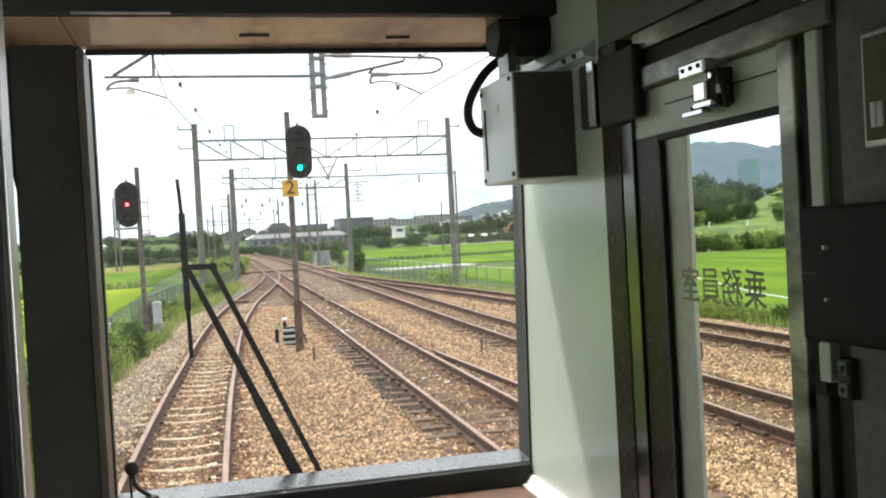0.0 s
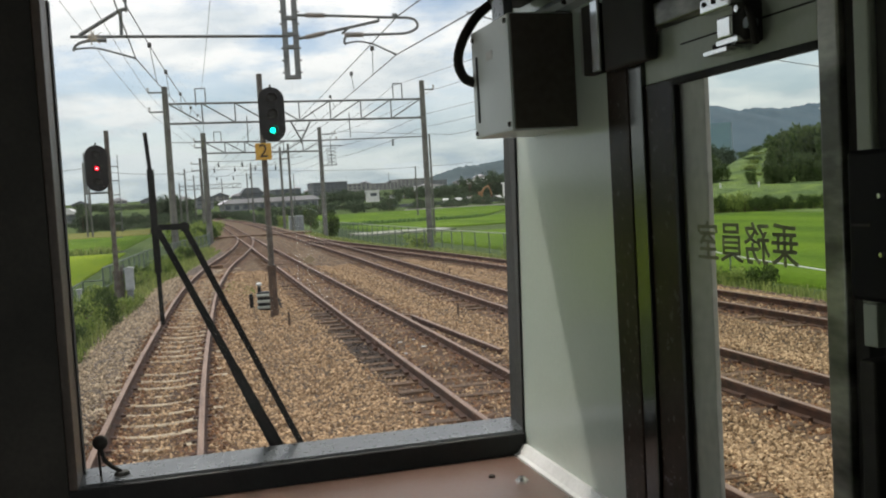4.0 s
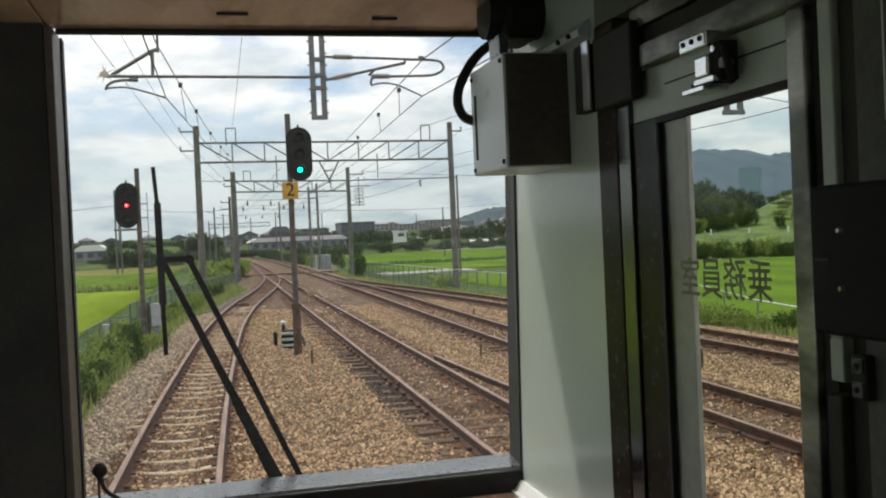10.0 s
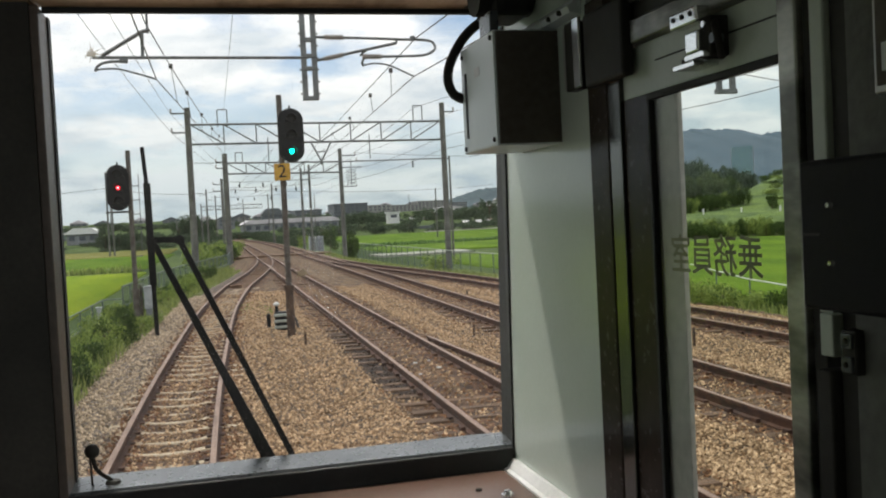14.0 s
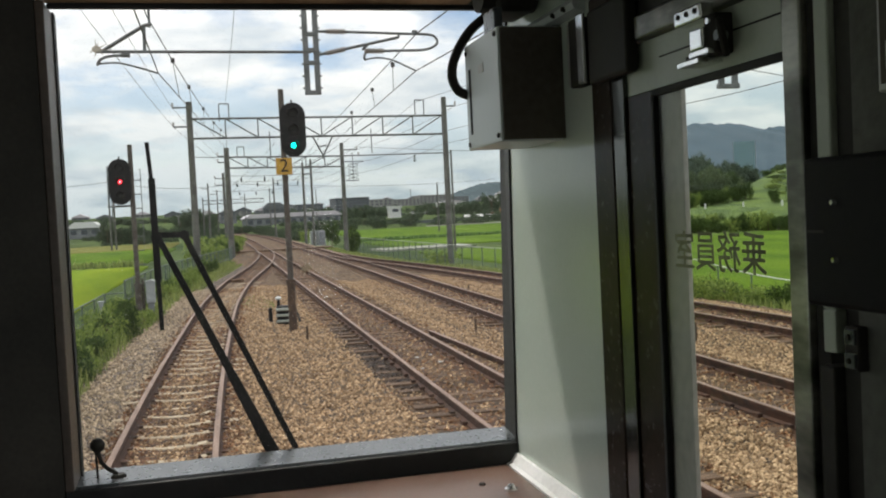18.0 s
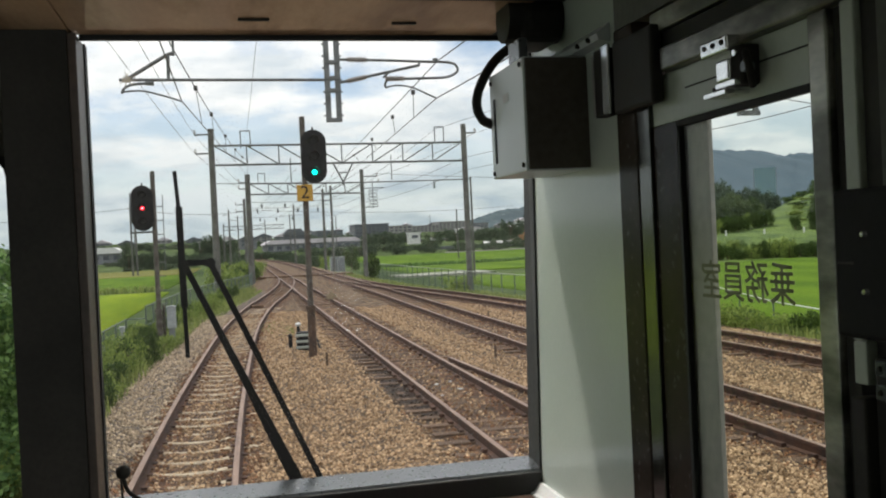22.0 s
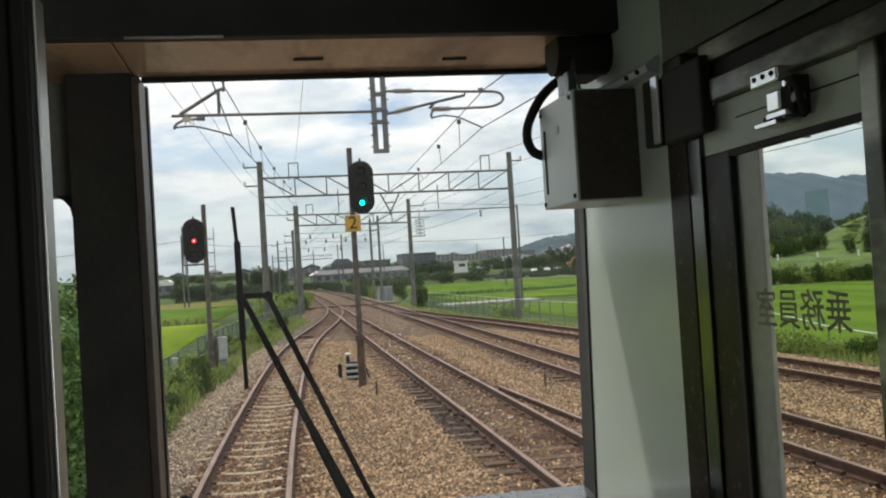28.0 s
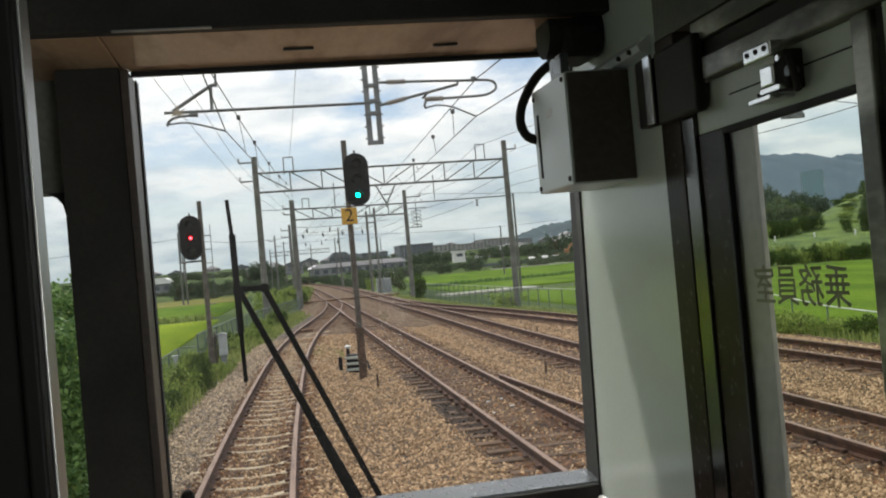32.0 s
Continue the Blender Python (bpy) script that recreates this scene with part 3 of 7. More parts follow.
gx = graded(-2500, 3000, 7.0, 0.9, 1.055)
gy = graded(-300, 3600, 25.0, 1.2, 1.045)
verts = [(x, y, ground_z(x, y) + 0.05 * noise.noise((x * 0.4, y * 0.4, 0))) for y in gy for x in gx]
W = len(gx)
faces = [(j * W + i, j * W + i + 1, (j + 1) * W + i + 1, (j + 1) * W + i) for j in range(len(gy) - 1) for i in range(W - 1)]
ground = new("ground", mesh_from("ground", verts, faces, M_EARTH, True))
ground.data.materials.append(M_GRASS)
ground.data.materials.append(M_HILLG)
for p in ground.data.polygons:
    c = p.center
    if c.y < 150 and left_edge(c.y) - 3.4 < c.x < right_edge(c.y) + 4:
        p.material_index = 1
    elif c.x > 48 and 20 < c.y < 330 and c.x < 330 and 0.839 * c.x - 0.545 * c.y > -42:
        p.material_index = 2
tagged(ground, "flat green farmland and grassy verges beside the railway", "ground", "", "structure")

# the stone bed under the tracks
def bed_z(x, y, d):
    """Stone lies lower between the own track's rails, and nearly buries the timber sleepers of the others."""
    own = abs(x - line_a(y))
    top = -0.155 + 0.025 * smoothstep(0.9, 1.1, own) if own < 1.6 else -0.148
    if own < 0.52:
        top = -0.165 - 0.025 * (1 - smoothstep(0.1, 0.42, own))
    timber = min(abs(x - f(y)) for f in LINES[1:])
    if own > 1.2 and timber < 1.25:
        top = -0.150 - 0.022 * smoothstep(0.5, 0.7, timber) * (1 - smoothstep(0.95, 1.25, timber))
    return top - 0.12 * smoothstep(1.2, 2.1, d) + 0.022 * noise.noise((x * 0.7, y * 0.7, 4))


by = [v * 0.33 for v in range(-20, 200)] + [66 + 2.1 * k for k in range(1, 110)]
bverts, brust, bgrease, bpale = [], [], [], []


def grease_at(x, y):
    """Dark oily stone along one rail of the main track."""
    u = x - line_b(y) + 0.76
    return 2.2 * math.exp(-(u / 0.3) ** 2) * smoothstep(13, 16, y) * (1 - smoothstep(21, 26, y)) * (0.7 + 0.6 * noise.noise((x * 3, y * 1.5, 6)))


NX = 140
for y in by:
    le, re = left_edge(y), right_edge(y)
    for i in range(NX + 1):
        x = le - 0.5 + (re - le + 1.0) * i / NX
        d = min(abs(x - f(y)) for f in LINES)
        rail_d = min(min(abs(x - f(y) - 0.566), abs(x - f(y) + 0.566)) for f in LINES)
        z = bed_z(x, y, d) + 0.014 * noise.noise((x * 3, y * 3, 1))
        if i in (0, NX):
            z = -0.42
        bverts.append((x, y, z))
        bpale.append(smoothstep(0.5, 1.0, line_a(y) - x) if y < 60 else 0.0)
        bgrease.append(min(1.0, max(0.0, 1.2 * grease_at(x, y))))
        brust.append(max(0.0, 1 - rail_d / 0.5) ** 0.6 * (0.75 + 0.5 * noise.noise((x * 2, y * 0.8, 2))) + 0.3 * max(0.0, 1 - d / 1.3) + 0.12 * smoothstep(28, 46, y) * (0.8 + 0.6 * noise.noise((x * 0.5, y * 0.12, 9))))
bfaces = [(j * (NX + 1) + i, j * (NX + 1) + i + 1, (j + 1) * (NX + 1) + i + 1, (j + 1) * (NX + 1) + i) for j in range(len(by) - 1) for i in range(NX)]
ballast = new("ballast_bed", mesh_from("ballast_bed", bverts, bfaces, M_BALLAST, True))
at = ballast.data.attributes.new("rust", "FLOAT", "POINT")
at.data.foreach_set("value", [min(1.0, max(0.0, v)) for v in brust])
ga = ballast.data.attributes.new("grease", "FLOAT", "POINT")
ga.data.foreach_set("value", bgrease)
pa = ballast.data.attributes.new("pale", "FLOAT", "POINT")
pa.data.foreach_set("value", bpale)
tagged(ballast, "bed of beige and brown crushed stone under the tracks", "ballast", "", "structure")


# ---------------------------------------------------------------- tracks
RAIL_OUTLINE = [(-0.036, -0.005), (-0.031, 0.0), (0.031, 0.0), (0.036, -0.005), (0.036, -0.040), (0.011, -0.052), (0.011, -0.132), (0.065, -0.148), (0.065, -0.162),
                (-0.065, -0.162), (-0.065, -0.148), (-0.011, -0.132), (-0.011, -0.052), (-0.036, -0.040)]


def rail_mesh(name, path, offset, ys):
    vs, fs = [], []
    n = len(RAIL_OUTLINE)
    for y in ys:
        s = (path(y + 0.2) - path(y - 0.2)) / 0.4
        k = 1 / math.hypot(1, s)
        for u, v in RAIL_OUTLINE:
            o = offset + u
            vs.append((path(y) + o * k, y - o * s * k, v))
    for j in range(len(ys) - 1):
        for i in range(n):
            a, b = j * n + i, j * n + (i + 1) % n
            fs.append((a, b, b + n, a + n))
    fs += [tuple(range(n))[::-1], tuple(range((len(ys) - 1) * n, len(ys) * n))]
    me = mesh_from(name, vs, fs, M_RAIL)
    me.materials.append(M_RAILTOP)
    for p in me.polygons:
        if p.index < (len(ys) - 1) * n and p.index % n in (0, 1, 2):
            p.material_index = 1
    return me


def sleeper_mesh(name, length, width, high, material):
    bm = B()
    box(bm, -length / 2, length / 2, -width / 2, width / 2, -high, 0, 0.015)
    return finish(name, bm, material)


def concrete_sleeper(name):
    """Cast sleeper: sloping flanks, full height under the rails, lower in the middle."""
    us = (-0.975, -0.90, -0.72, -0.42, -0.30, -0.1, 0.1, 0.30, 0.42, 0.72, 0.90, 0.975)
    tops = (-0.03, -0.005, 0, 0, -0.016, -0.026, -0.026, -0.016, 0, 0, -0.005, -0.03)
    vs, fs = [], []
    for u, t in zip(us, tops):
        w = 0.052 if abs(u) < 0.35 else 0.072
        vs += [(u, -0.125, -0.19), (u, -w - 0.012, t - 0.016), (u, -w, t), (u, w, t), (u, w + 0.012, t - 0.016), (u, 0.125, -0.19)]
    for k in range(len(us) - 1):
        for q in range(5):
            a = 6 * k + q
            fs.append((a, a + 6, a + 7, a + 1))
    n = len(us) - 1
    fs += [(0, 1, 2, 3, 4, 5), tuple(6 * n + q for q in (5, 4, 3, 2, 1, 0))]
    return mesh_from(name, vs, fs, M_CONC)


SLEEPER_CONC = concrete_sleeper("sleeper")
SLEEPER_WOOD = sleeper_mesh("sleeper", 2.2, 0.20, 0.15, M_TIMBER)


def track(label, path, y0, y1, y_sleepers, concrete, rng):
    t = thing("railway_track", (path(10), 10, -0.14), label, "railway track", "tracks side by side")
    ys = [y0 + (y1 - y0) * i / int((y1 - y0) / 0.8) for i in range(int((y1 - y0) / 0.8) + 1)]
    for o in (-0.566, 0.566):
        part("rail", rail_mesh("rail", path, o, ys), None, t, "rust-brown steel rail with a worn head")
    clips = B()
    y = -6.0
    while y < y_sleepers:
        s = (path(y + 0.2) - path(y - 0.2)) / 0.4
        ob = new("sleeper", SLEEPER_CONC if concrete else SLEEPER_WOOD)
        ob.parent = t
        ob.matrix_parent_inverse = world_at(t).inverted()
        ob.matrix_basis = Matrix.Translation((path(y) + rng.uniform(-0.03, 0.03) * (1 if concrete else 2.6), y, -0.149 + rng.uniform(-0.010, 0.003) if concrete else -0.142 + rng.uniform(-0.026, 0.010))) @ Matrix.Rotation(-math.atan(s) + rng.uniform(-0.02, 0.02), 4, "Z")
        if y < (34 if concrete else 62):
            for o in (-0.566, 0.566):
                for k in (-1, 1):
                    x = path(y) + o + k * 0.088
                    box(clips, x - 0.034, x + 0.034, y - 0.055, y + 0.055, -0.158, -0.128 if concrete else -0.108)
        y += rng.uniform(0.63, 0.68)
    tagged(part("rail_clips", clips, M_RAIL, t), kind="stuff")
    return t


rng = random.Random(4)
track("single track with pale concrete sleepers sunk in ballast, curving away", line_a, -6.6, 86, 44, True, rng)
main_track = track("straight main track with dark weathered timber sleepers", line_b, -6.6, 330, 66, False, rng)
track("second main track with dark timber sleepers and rusty rails", line_c, -6.6, 330, 60, False, rng)
track("outer siding track curving in towards the main line", line_d, -6.6, 66, 48, False, rng)

# fishplates at the rail joints of the main track
for o, y in ((-0.566, 17.4), (0.566, 23.6), (-0.566, 42.4), (0.566, 48.6)):
    bm = B()
    for k in (-1, 1):
        box(bm, line_b(y) + o + k * 0.026 - 0.014, line_b(y) + o + k * 0.026 + 0.014, y - 0.26, y + 0.26, -0.128, -0.046, 0.005, -0.0215)
        for q in (-0.18, -0.06, 0.06, 0.18):
            rod(bm, (line_b(y) + o + k * 0.03, y + q, -0.088), (line_b(y) + o + k * 0.062, y + q, -0.088), 0.017, None, 6)
    part("fishplate", bm, M_RAIL, main_track, "rusty bolted fishplate at a rail joint")

# a spare rail lying beside the main track, and scraps of paper between its rails
sp_ = rail_mesh("spare_rail", lambda y: line_b(y) + 1.12 - 0.053 * (y - 16), 0.0, [15.2 + 0.4 * k for k in range(15)])
spare = tagged(new("spare_rail", sp_), "rusty spare rail lying on the ballast beside the track", "rail")
spare.location = (0, 0, -0.05)
spare.matrix_basis = Matrix.Translation((0, 0, -0.05))
for x, y, s in ((4.39, 17.5, 0.045), (4.7, 17.7, 0.03), (4.66, 16.75, 0.05), (4.2, 16.2, 0.03)):
    bm = B()
    prism(bm, [(x + s * math.cos(a) * (1 + 0.4 * math.sin(3 * a)), y + s * 0.8 * math.sin(a)) for a in (0.2, 1.3, 2.2, 3.4, 4.4, 5.5)], "z", -0.135, -0.120)
    solo("paper_scrap", bm, M_WHITE, "crumpled white scrap lying on the ballast", "scrap", "paper scraps")

# the crossing's check rails and timbers
tc = thing("turnout_crossing", (line_b(62), 62, -0.14), "rusty turnout crossing with check rails on long timbers", "turnout")
for off, a0, a1 in ((-0.49, 56, 66), (0.49, 57, 67)):
    part("check_rail", rail_mesh("check_rail", line_b, off, [a0 + k for k in range(int(a1 - a0) + 1)]), None, tc)
for k in range(16):
    y = 56 + k * 0.62
    bm = B()
    box(bm, line_a(y) - 1.2, line_b(y) + 1.2, y - 0.1, y + 0.1, -0.3, -0.15, 0.01)
    part("long_timber", bm, M_TIMBER, tc)

# boards laid across the tracks for walking, and a scrap of timber between the rails
cb = thing("crossing_boards", (7.5, 88, -0.14), "weathered dark timber boards laid across the tracks", "crossing")
for x0, x1 in ((line_b(88) - 2.6, line_b(88) - 0.64), (line_b(88) - 0.49, line_b(88) + 0.49), (line_b(88) + 0.64, line_c(88) - 0.64), (line_c(88) - 0.49, line_c(88) + 0.49), (line_c(88) + 0.64, line_c(88) + 2.4)):
    for k in range(4):
        bm = B()
        box(bm, x0, x1, 86.6 + 0.7 * k, 87.2 + 0.7 * k, -0.2, -0.03, 0.015)
        part("board", bm, M_TIMBER, cb)
bm = B()
box(bm, 1.86, 2.42, 44.9, 45.25, -0.2, -0.05, 0.02, 0.1)
solo("timber_block", bm, M_TIMBER, "short dark timber block lying between the rails", "timber")

# loose stones lying on the bed, too many to count
rs = np.random.RandomState(7)
base_oct = np.array([(1, 0, 0), (-1, 0, 0), (0, 1, 0), (0, -1, 0), (0, 0, 1), (0, 0, -1)], float)
oct_f = np.array([(0, 2, 4), (2, 1, 4), (1, 3, 4), (3, 0, 4), (2, 0, 5), (1, 2, 5), (3, 1, 5), (0, 3, 5)])
spots, shoulder, oily, rusty = [], [], [], []
for k in range(140000):
    y = 6.8 + 34 * rs.rand() ** 1.8
    x = left_edge(y) + (min(right_edge(y), 2.5 + 0.62 * y) - left_edge(y)) * rs.rand()
    ds = [abs(x - f(y)) for f in LINES]
    if min(abs(d - 0.566) for d in ds) < 0.07 or (ds[0] < 0.5 and rs.rand() < 0.5) or (min(ds[1:]) < 1.12 and rs.rand() < 0.7):
        continue
    near_rail = min(abs(d - 0.566) for d in ds)
    if grease_at(x, y) < 0.2 and (near_rail < 0.1 + 0.26 * rs.rand() or (min(ds[1:]) < 1.2 and rs.rand() < 0.35)) and rs.rand() < 0.8:
        rusty.append((x, y, bed_z(x, y, min(ds))))
        continue
    (shoulder if x < line_a(y) - 0.62 else oily if grease_at(x, y) > 0.15 + 0.7 * rs.rand() else spots).append((x, y, bed_z(x, y, min(ds))))


def stones(spots, material, label):
    N = len(spots)
    size = 0.013 + 0.019 * rs.rand(N) ** 1.3
    q = base_oct[None] * (size[:, None, None] * (0.65 + 0.7 * rs.rand(N, 6, 1)))
    a, b = rs.rand(2, N) * 6.283
    ca, sa, cb, sb = np.cos(a), np.sin(a), np.cos(b), np.sin(b)
    qx, qy, qz = q[..., 0] * ca[:, None] - q[..., 1] * sa[:, None], q[..., 0] * sa[:, None] + q[..., 1] * ca[:, None], q[..., 2]
    q = np.stack((qx, qy * cb[:, None] - qz * sb[:, None], qy * sb[:, None] + qz * cb[:, None]), -1)
    q += np.array(spots)[:, None, :] + np.stack((size * 0, size * 0, size * 0.3), -1)[:, None, :]
    sv = [tuple(v) for v in q.reshape(-1, 3).tolist()]
    sf = [tuple(v) for v in (oct_f[None] + 6 * np.arange(N)[:, None, None]).reshape(-1, 3).tolist()]
    tagged(new("loose_stones", mesh_from("loose_stones", sv, sf, material)), label, "ballast stones", "", "stuff")


stones(spots, M_STONE, "loose beige and brown ballast stones between the tracks")
stones(rusty, M_STONER, "rust-stained ballast stones along the rails")
stones(oily, M_STONED, "dark oily ballast stones beside one rail")
stones(shoulder, M_STONEG, "loose grey-beige ballast stones on the shoulder of the bed")


# ---------------------------------------------------------------- growing things
def blades(name, count, place, high, material, seed, label, wide=0.012):
    """Upright bent blades and weed stems, as one sheet of growth."""
    r = np.random.RandomState(seed)
    vs, fs = [], []
    for k in range(count):
        x, y, z = place(r)
        h = high * (0.45 + 0.75 * r.rand())
        a = r.rand() * 6.283
        dx, dy = math.cos(a), math.sin(a)
        lean = h * (0.1 + 0.45 * r.rand())
        w = wide * (0.7 + r.rand())
        o = len(vs)
        vs += [(x - dy * w, y + dx * w, z), (x + dy * w, y - dx * w, z), (x + dx * lean * 0.4 + dy * w * 0.8, y + dy * lean * 0.4 - dx * w * 0.8, z + h * 0.6),
               (x + dx * lean * 0.4 - dy * w * 0.8, y + dy * lean * 0.4 + dx * w * 0.8, z + h * 0.6), (x + dx * lean, y + dy * lean, z + h)]
        fs += [(o, o + 1, o + 2, o + 3), (o + 3, o + 2, o + 4)]
    return tagged(new(name, mesh_from(name, vs, fs, material)), label, "weeds", "", "stuff")


def crown_mesh(name, seed, clumps, leaves, material, flat=0.8, tall=1.0):
    """Leaves in uneven clumps inside a unit crown that stands on z = 0."""
    r = np.random.RandomState(seed)
    vs, fs = [], []
    for c in range(clumps):
        a, e, rad = r.rand() * 6.283, r.rand(), 0.35 + 0.3 * r.rand()
        cx, cy, cz = rad * math.cos(a), rad * math.sin(a), (0.12 + 0.72 * e * flat) * tall
        size = 0.22 + 0.2 * r.rand()
        for k in range(leaves):
            v = r.normal(size=3)
            v = v / np.linalg.norm(v) * size * (0.55 + 0.45 * r.rand())
            p = np.array((cx, cy, cz)) + v * (1, 1, 0.75)
            n1, n2 = r.normal(size=3), r.normal(size=3)
            n1 /= np.linalg.norm(n1)
            n2 -= n1 * n1.dot(n2)
            n2 /= np.linalg.norm(n2)
            s = 0.05 * (0.6 + 0.8 * r.rand())
            o = len(vs)
            vs += [tuple(p + n1 * s), tuple(p + n2 * s * 0.6), tuple(p - n1 * s), tuple(p - n2 * s * 0.6)]
            fs.append((o, o + 1, o + 2, o + 3))
    return mesh_from(name, vs, fs, material)


CROWNS = [crown_mesh("crown", 20 + k, 24, 70, M_LEAF) for k in range(3)]
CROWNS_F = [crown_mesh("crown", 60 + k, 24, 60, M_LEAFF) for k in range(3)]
CROWNS_B = [crown_mesh("crown", 40 + k, 22, 60, M_LEAFB) for k in range(3)]
bm = B()
rod(bm, (0, 0, -0.15), (0.02, 0.01, 0.5), 0.05, 0.03, 7)
for k in range(4):
    a = k * 1.7
    rod(bm, (0.01, 0, 0.28 + 0.05 * k), (0.28 * math.cos(a), 0.28 * math.sin(a), 0.62), 0.02, 0.007, 5)
TRUNK = finish("trunk", bm, M_BARK)


def tree(x, y, high, wide, which, bright=False, label="dark leafy tree at the edge of the fields", category="tree", group=""):
    z = ground_z(x, y)
    # Beyond y 155 trees take the crowns with haze in their leaf colour.
    t = thing("tree" if category == "tree" else "bush", (x, y, z), label, category, group)
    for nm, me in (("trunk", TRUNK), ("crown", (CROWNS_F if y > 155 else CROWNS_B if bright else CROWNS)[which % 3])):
        ob = new(nm, me)
        ob.parent = t
        ob.matrix_basis = Matrix.Rotation(which * 1.3, 4, "Z") @ Matrix.Diagonal((wide, wide, high, 1))
    return t


rg = random.Random(11)


def weeds_left(r):
    y = 12 + 55 * r.rand() ** 1.4
    x = left_edge(y) + 0.15 - 2.6 * r.rand() ** 0.8
    return x, y, ground_z(x, y) - 0.02


def weeds_right(r):
    y = 14 + 75 * r.rand()
    x = right_edge(y) + 0.1 + 2.4 * r.rand()
    return x, y, ground_z(x, y) - 0.02


def weeds_between(r):
    y = 40 + 22 * r.rand()
    x = line_a(y) - 1.3 - 1.0 * r.rand() ** 2
    return x, y, -0.3


def weeds_patch(r):
    a, d = r.rand() * 6.283, r.rand() ** 0.6
    return 2.3 + 0.55 * d * math.cos(a), 32.5 + 3.0 * d * math.sin(a), -0.24


blades("verge_weeds", 20000, weeds_left, 0.44, M_BLADE, 3, "tall green and yellowing weeds on the verge", 0.012)
blades("verge_weeds", 11000, weeds_right, 0.34, M_BLADE, 5, "green weeds along the far edge of the ballast", 0.012)
blades("trackside_weeds", 1500, weeds_between, 0.3, M_BLADE, 6, "low green weeds beside the curving track")
blades("trackside_weeds", 700, weeds_patch, 0.13, M_BLADE, 8, "small patch of grass beside the signal post")
for k in range(120):
    y = 13.5 + 0.24 * k + 0.0016 * k * k
    tree(left_edge(y) - 0.12 - rg.random() * 1.7, y, 0.5 + 0.55 * rg.random(), 0.26 + 0.30 * rg.random(), k, k % 5 not in (0, 3), "bushy green weeds growing on the verge", "bush", "verge bushes")

SHRUBS = [crown_mesh("crown", 80 + k, 130, 60, M_LEAFM, 1.1, 3.9) for k in range(2)]
for k, (x, y, h, w) in enumerate(((-2.15, 12.0, 2.9, 0.62), (-2.6, 13.8, 3.1, 0.7), (-3.0, 15.8, 3.0, 0.75), (-3.7, 18.2, 2.6, 0.8))):
    t = tree(x, y, h / 3.6, h / 3.6, k, True, "tall broad-leaved shrub on the verge close to the train", "bush", "tall verge shrubs")
    t.children[1].data = SHRUBS[k % 2]
# rice fields with their raised bunds
def field(x0, x1, y0, y1, material, label, shear=0.0, lift=0.12):
    nx, ny = 14, 14
    vs = [(x0 + (x1 - x0) * i / nx + shear * (y0 + (y1 - y0) * j / ny - y0), y0 + (y1 - y0) * j / ny,
           ground_z(x0 + (x1 - x0) * i / nx + shear * (y1 - y0) * j / ny, y0 + (y1 - y0) * j / ny) + lift) for j in range(ny + 1) for i in range(nx + 1)]
    fs = [(j * (nx + 1) + i, j * (nx + 1) + i + 1, (j + 1) * (nx + 1) + i + 1, (j + 1) * (nx + 1) + i) for j in range(ny) for i in range(nx)]
    ob = new("rice_field", mesh_from("rice_field", vs, fs, material, True))
    sd = ob.modifiers.new("depth", "SOLIDIFY")
    sd.thickness, sd.offset = 0.3, -1
    return tagged(ob, label, "rice field", "rice fields", "structure")


field(-90, -5.2, 24, 88, M_RICE2, "bright yellow-green rice field behind the fence", 0.02)
field(-110, -4.6, 93, 150, M_RICE, "green rice field beyond a grassy bund", 0.03)
field(-130, -4.0, 152, 186, M_DRY, "field of dull yellow-brown stubble behind the rice", 0.03)
field(19.5, 56, 14, 84, M_RICE, "vivid green rice field beyond the tracks", 0.0)
field(20.5, 50, 100, 128, M_RICE, "green rice field beside the concrete lane", 0.02)
field(24, 66, 134, 205, M_RICE, "wide bright green rice field", 0.04)
blades("bund_grass", 2600, lambda r: (-4.5 - 60 * r.rand(), 88.6 + 4 * r.rand(), ground_z(-20, 90) + 0.1), 0.6, M_BLADE, 12, "rough grass on the bund between two fields", 0.05)
blades("bund_grass", 2600, lambda r: (20 + 45 * r.rand(), 129 + 4 * r.rand(), ground_z(40, 130)), 0.55, M_LEAFM, 13, "rough grass on the bund beside the lane", 0.05)
bm = B()
box(bm, 17.4, 27, 91.5, 97.0, -1.0, -0.80, 0.03, 0.12)
solo("concrete_lane", bm, M_LANE, "pale concrete farm lane between rice fields", "lane", "", "structure")

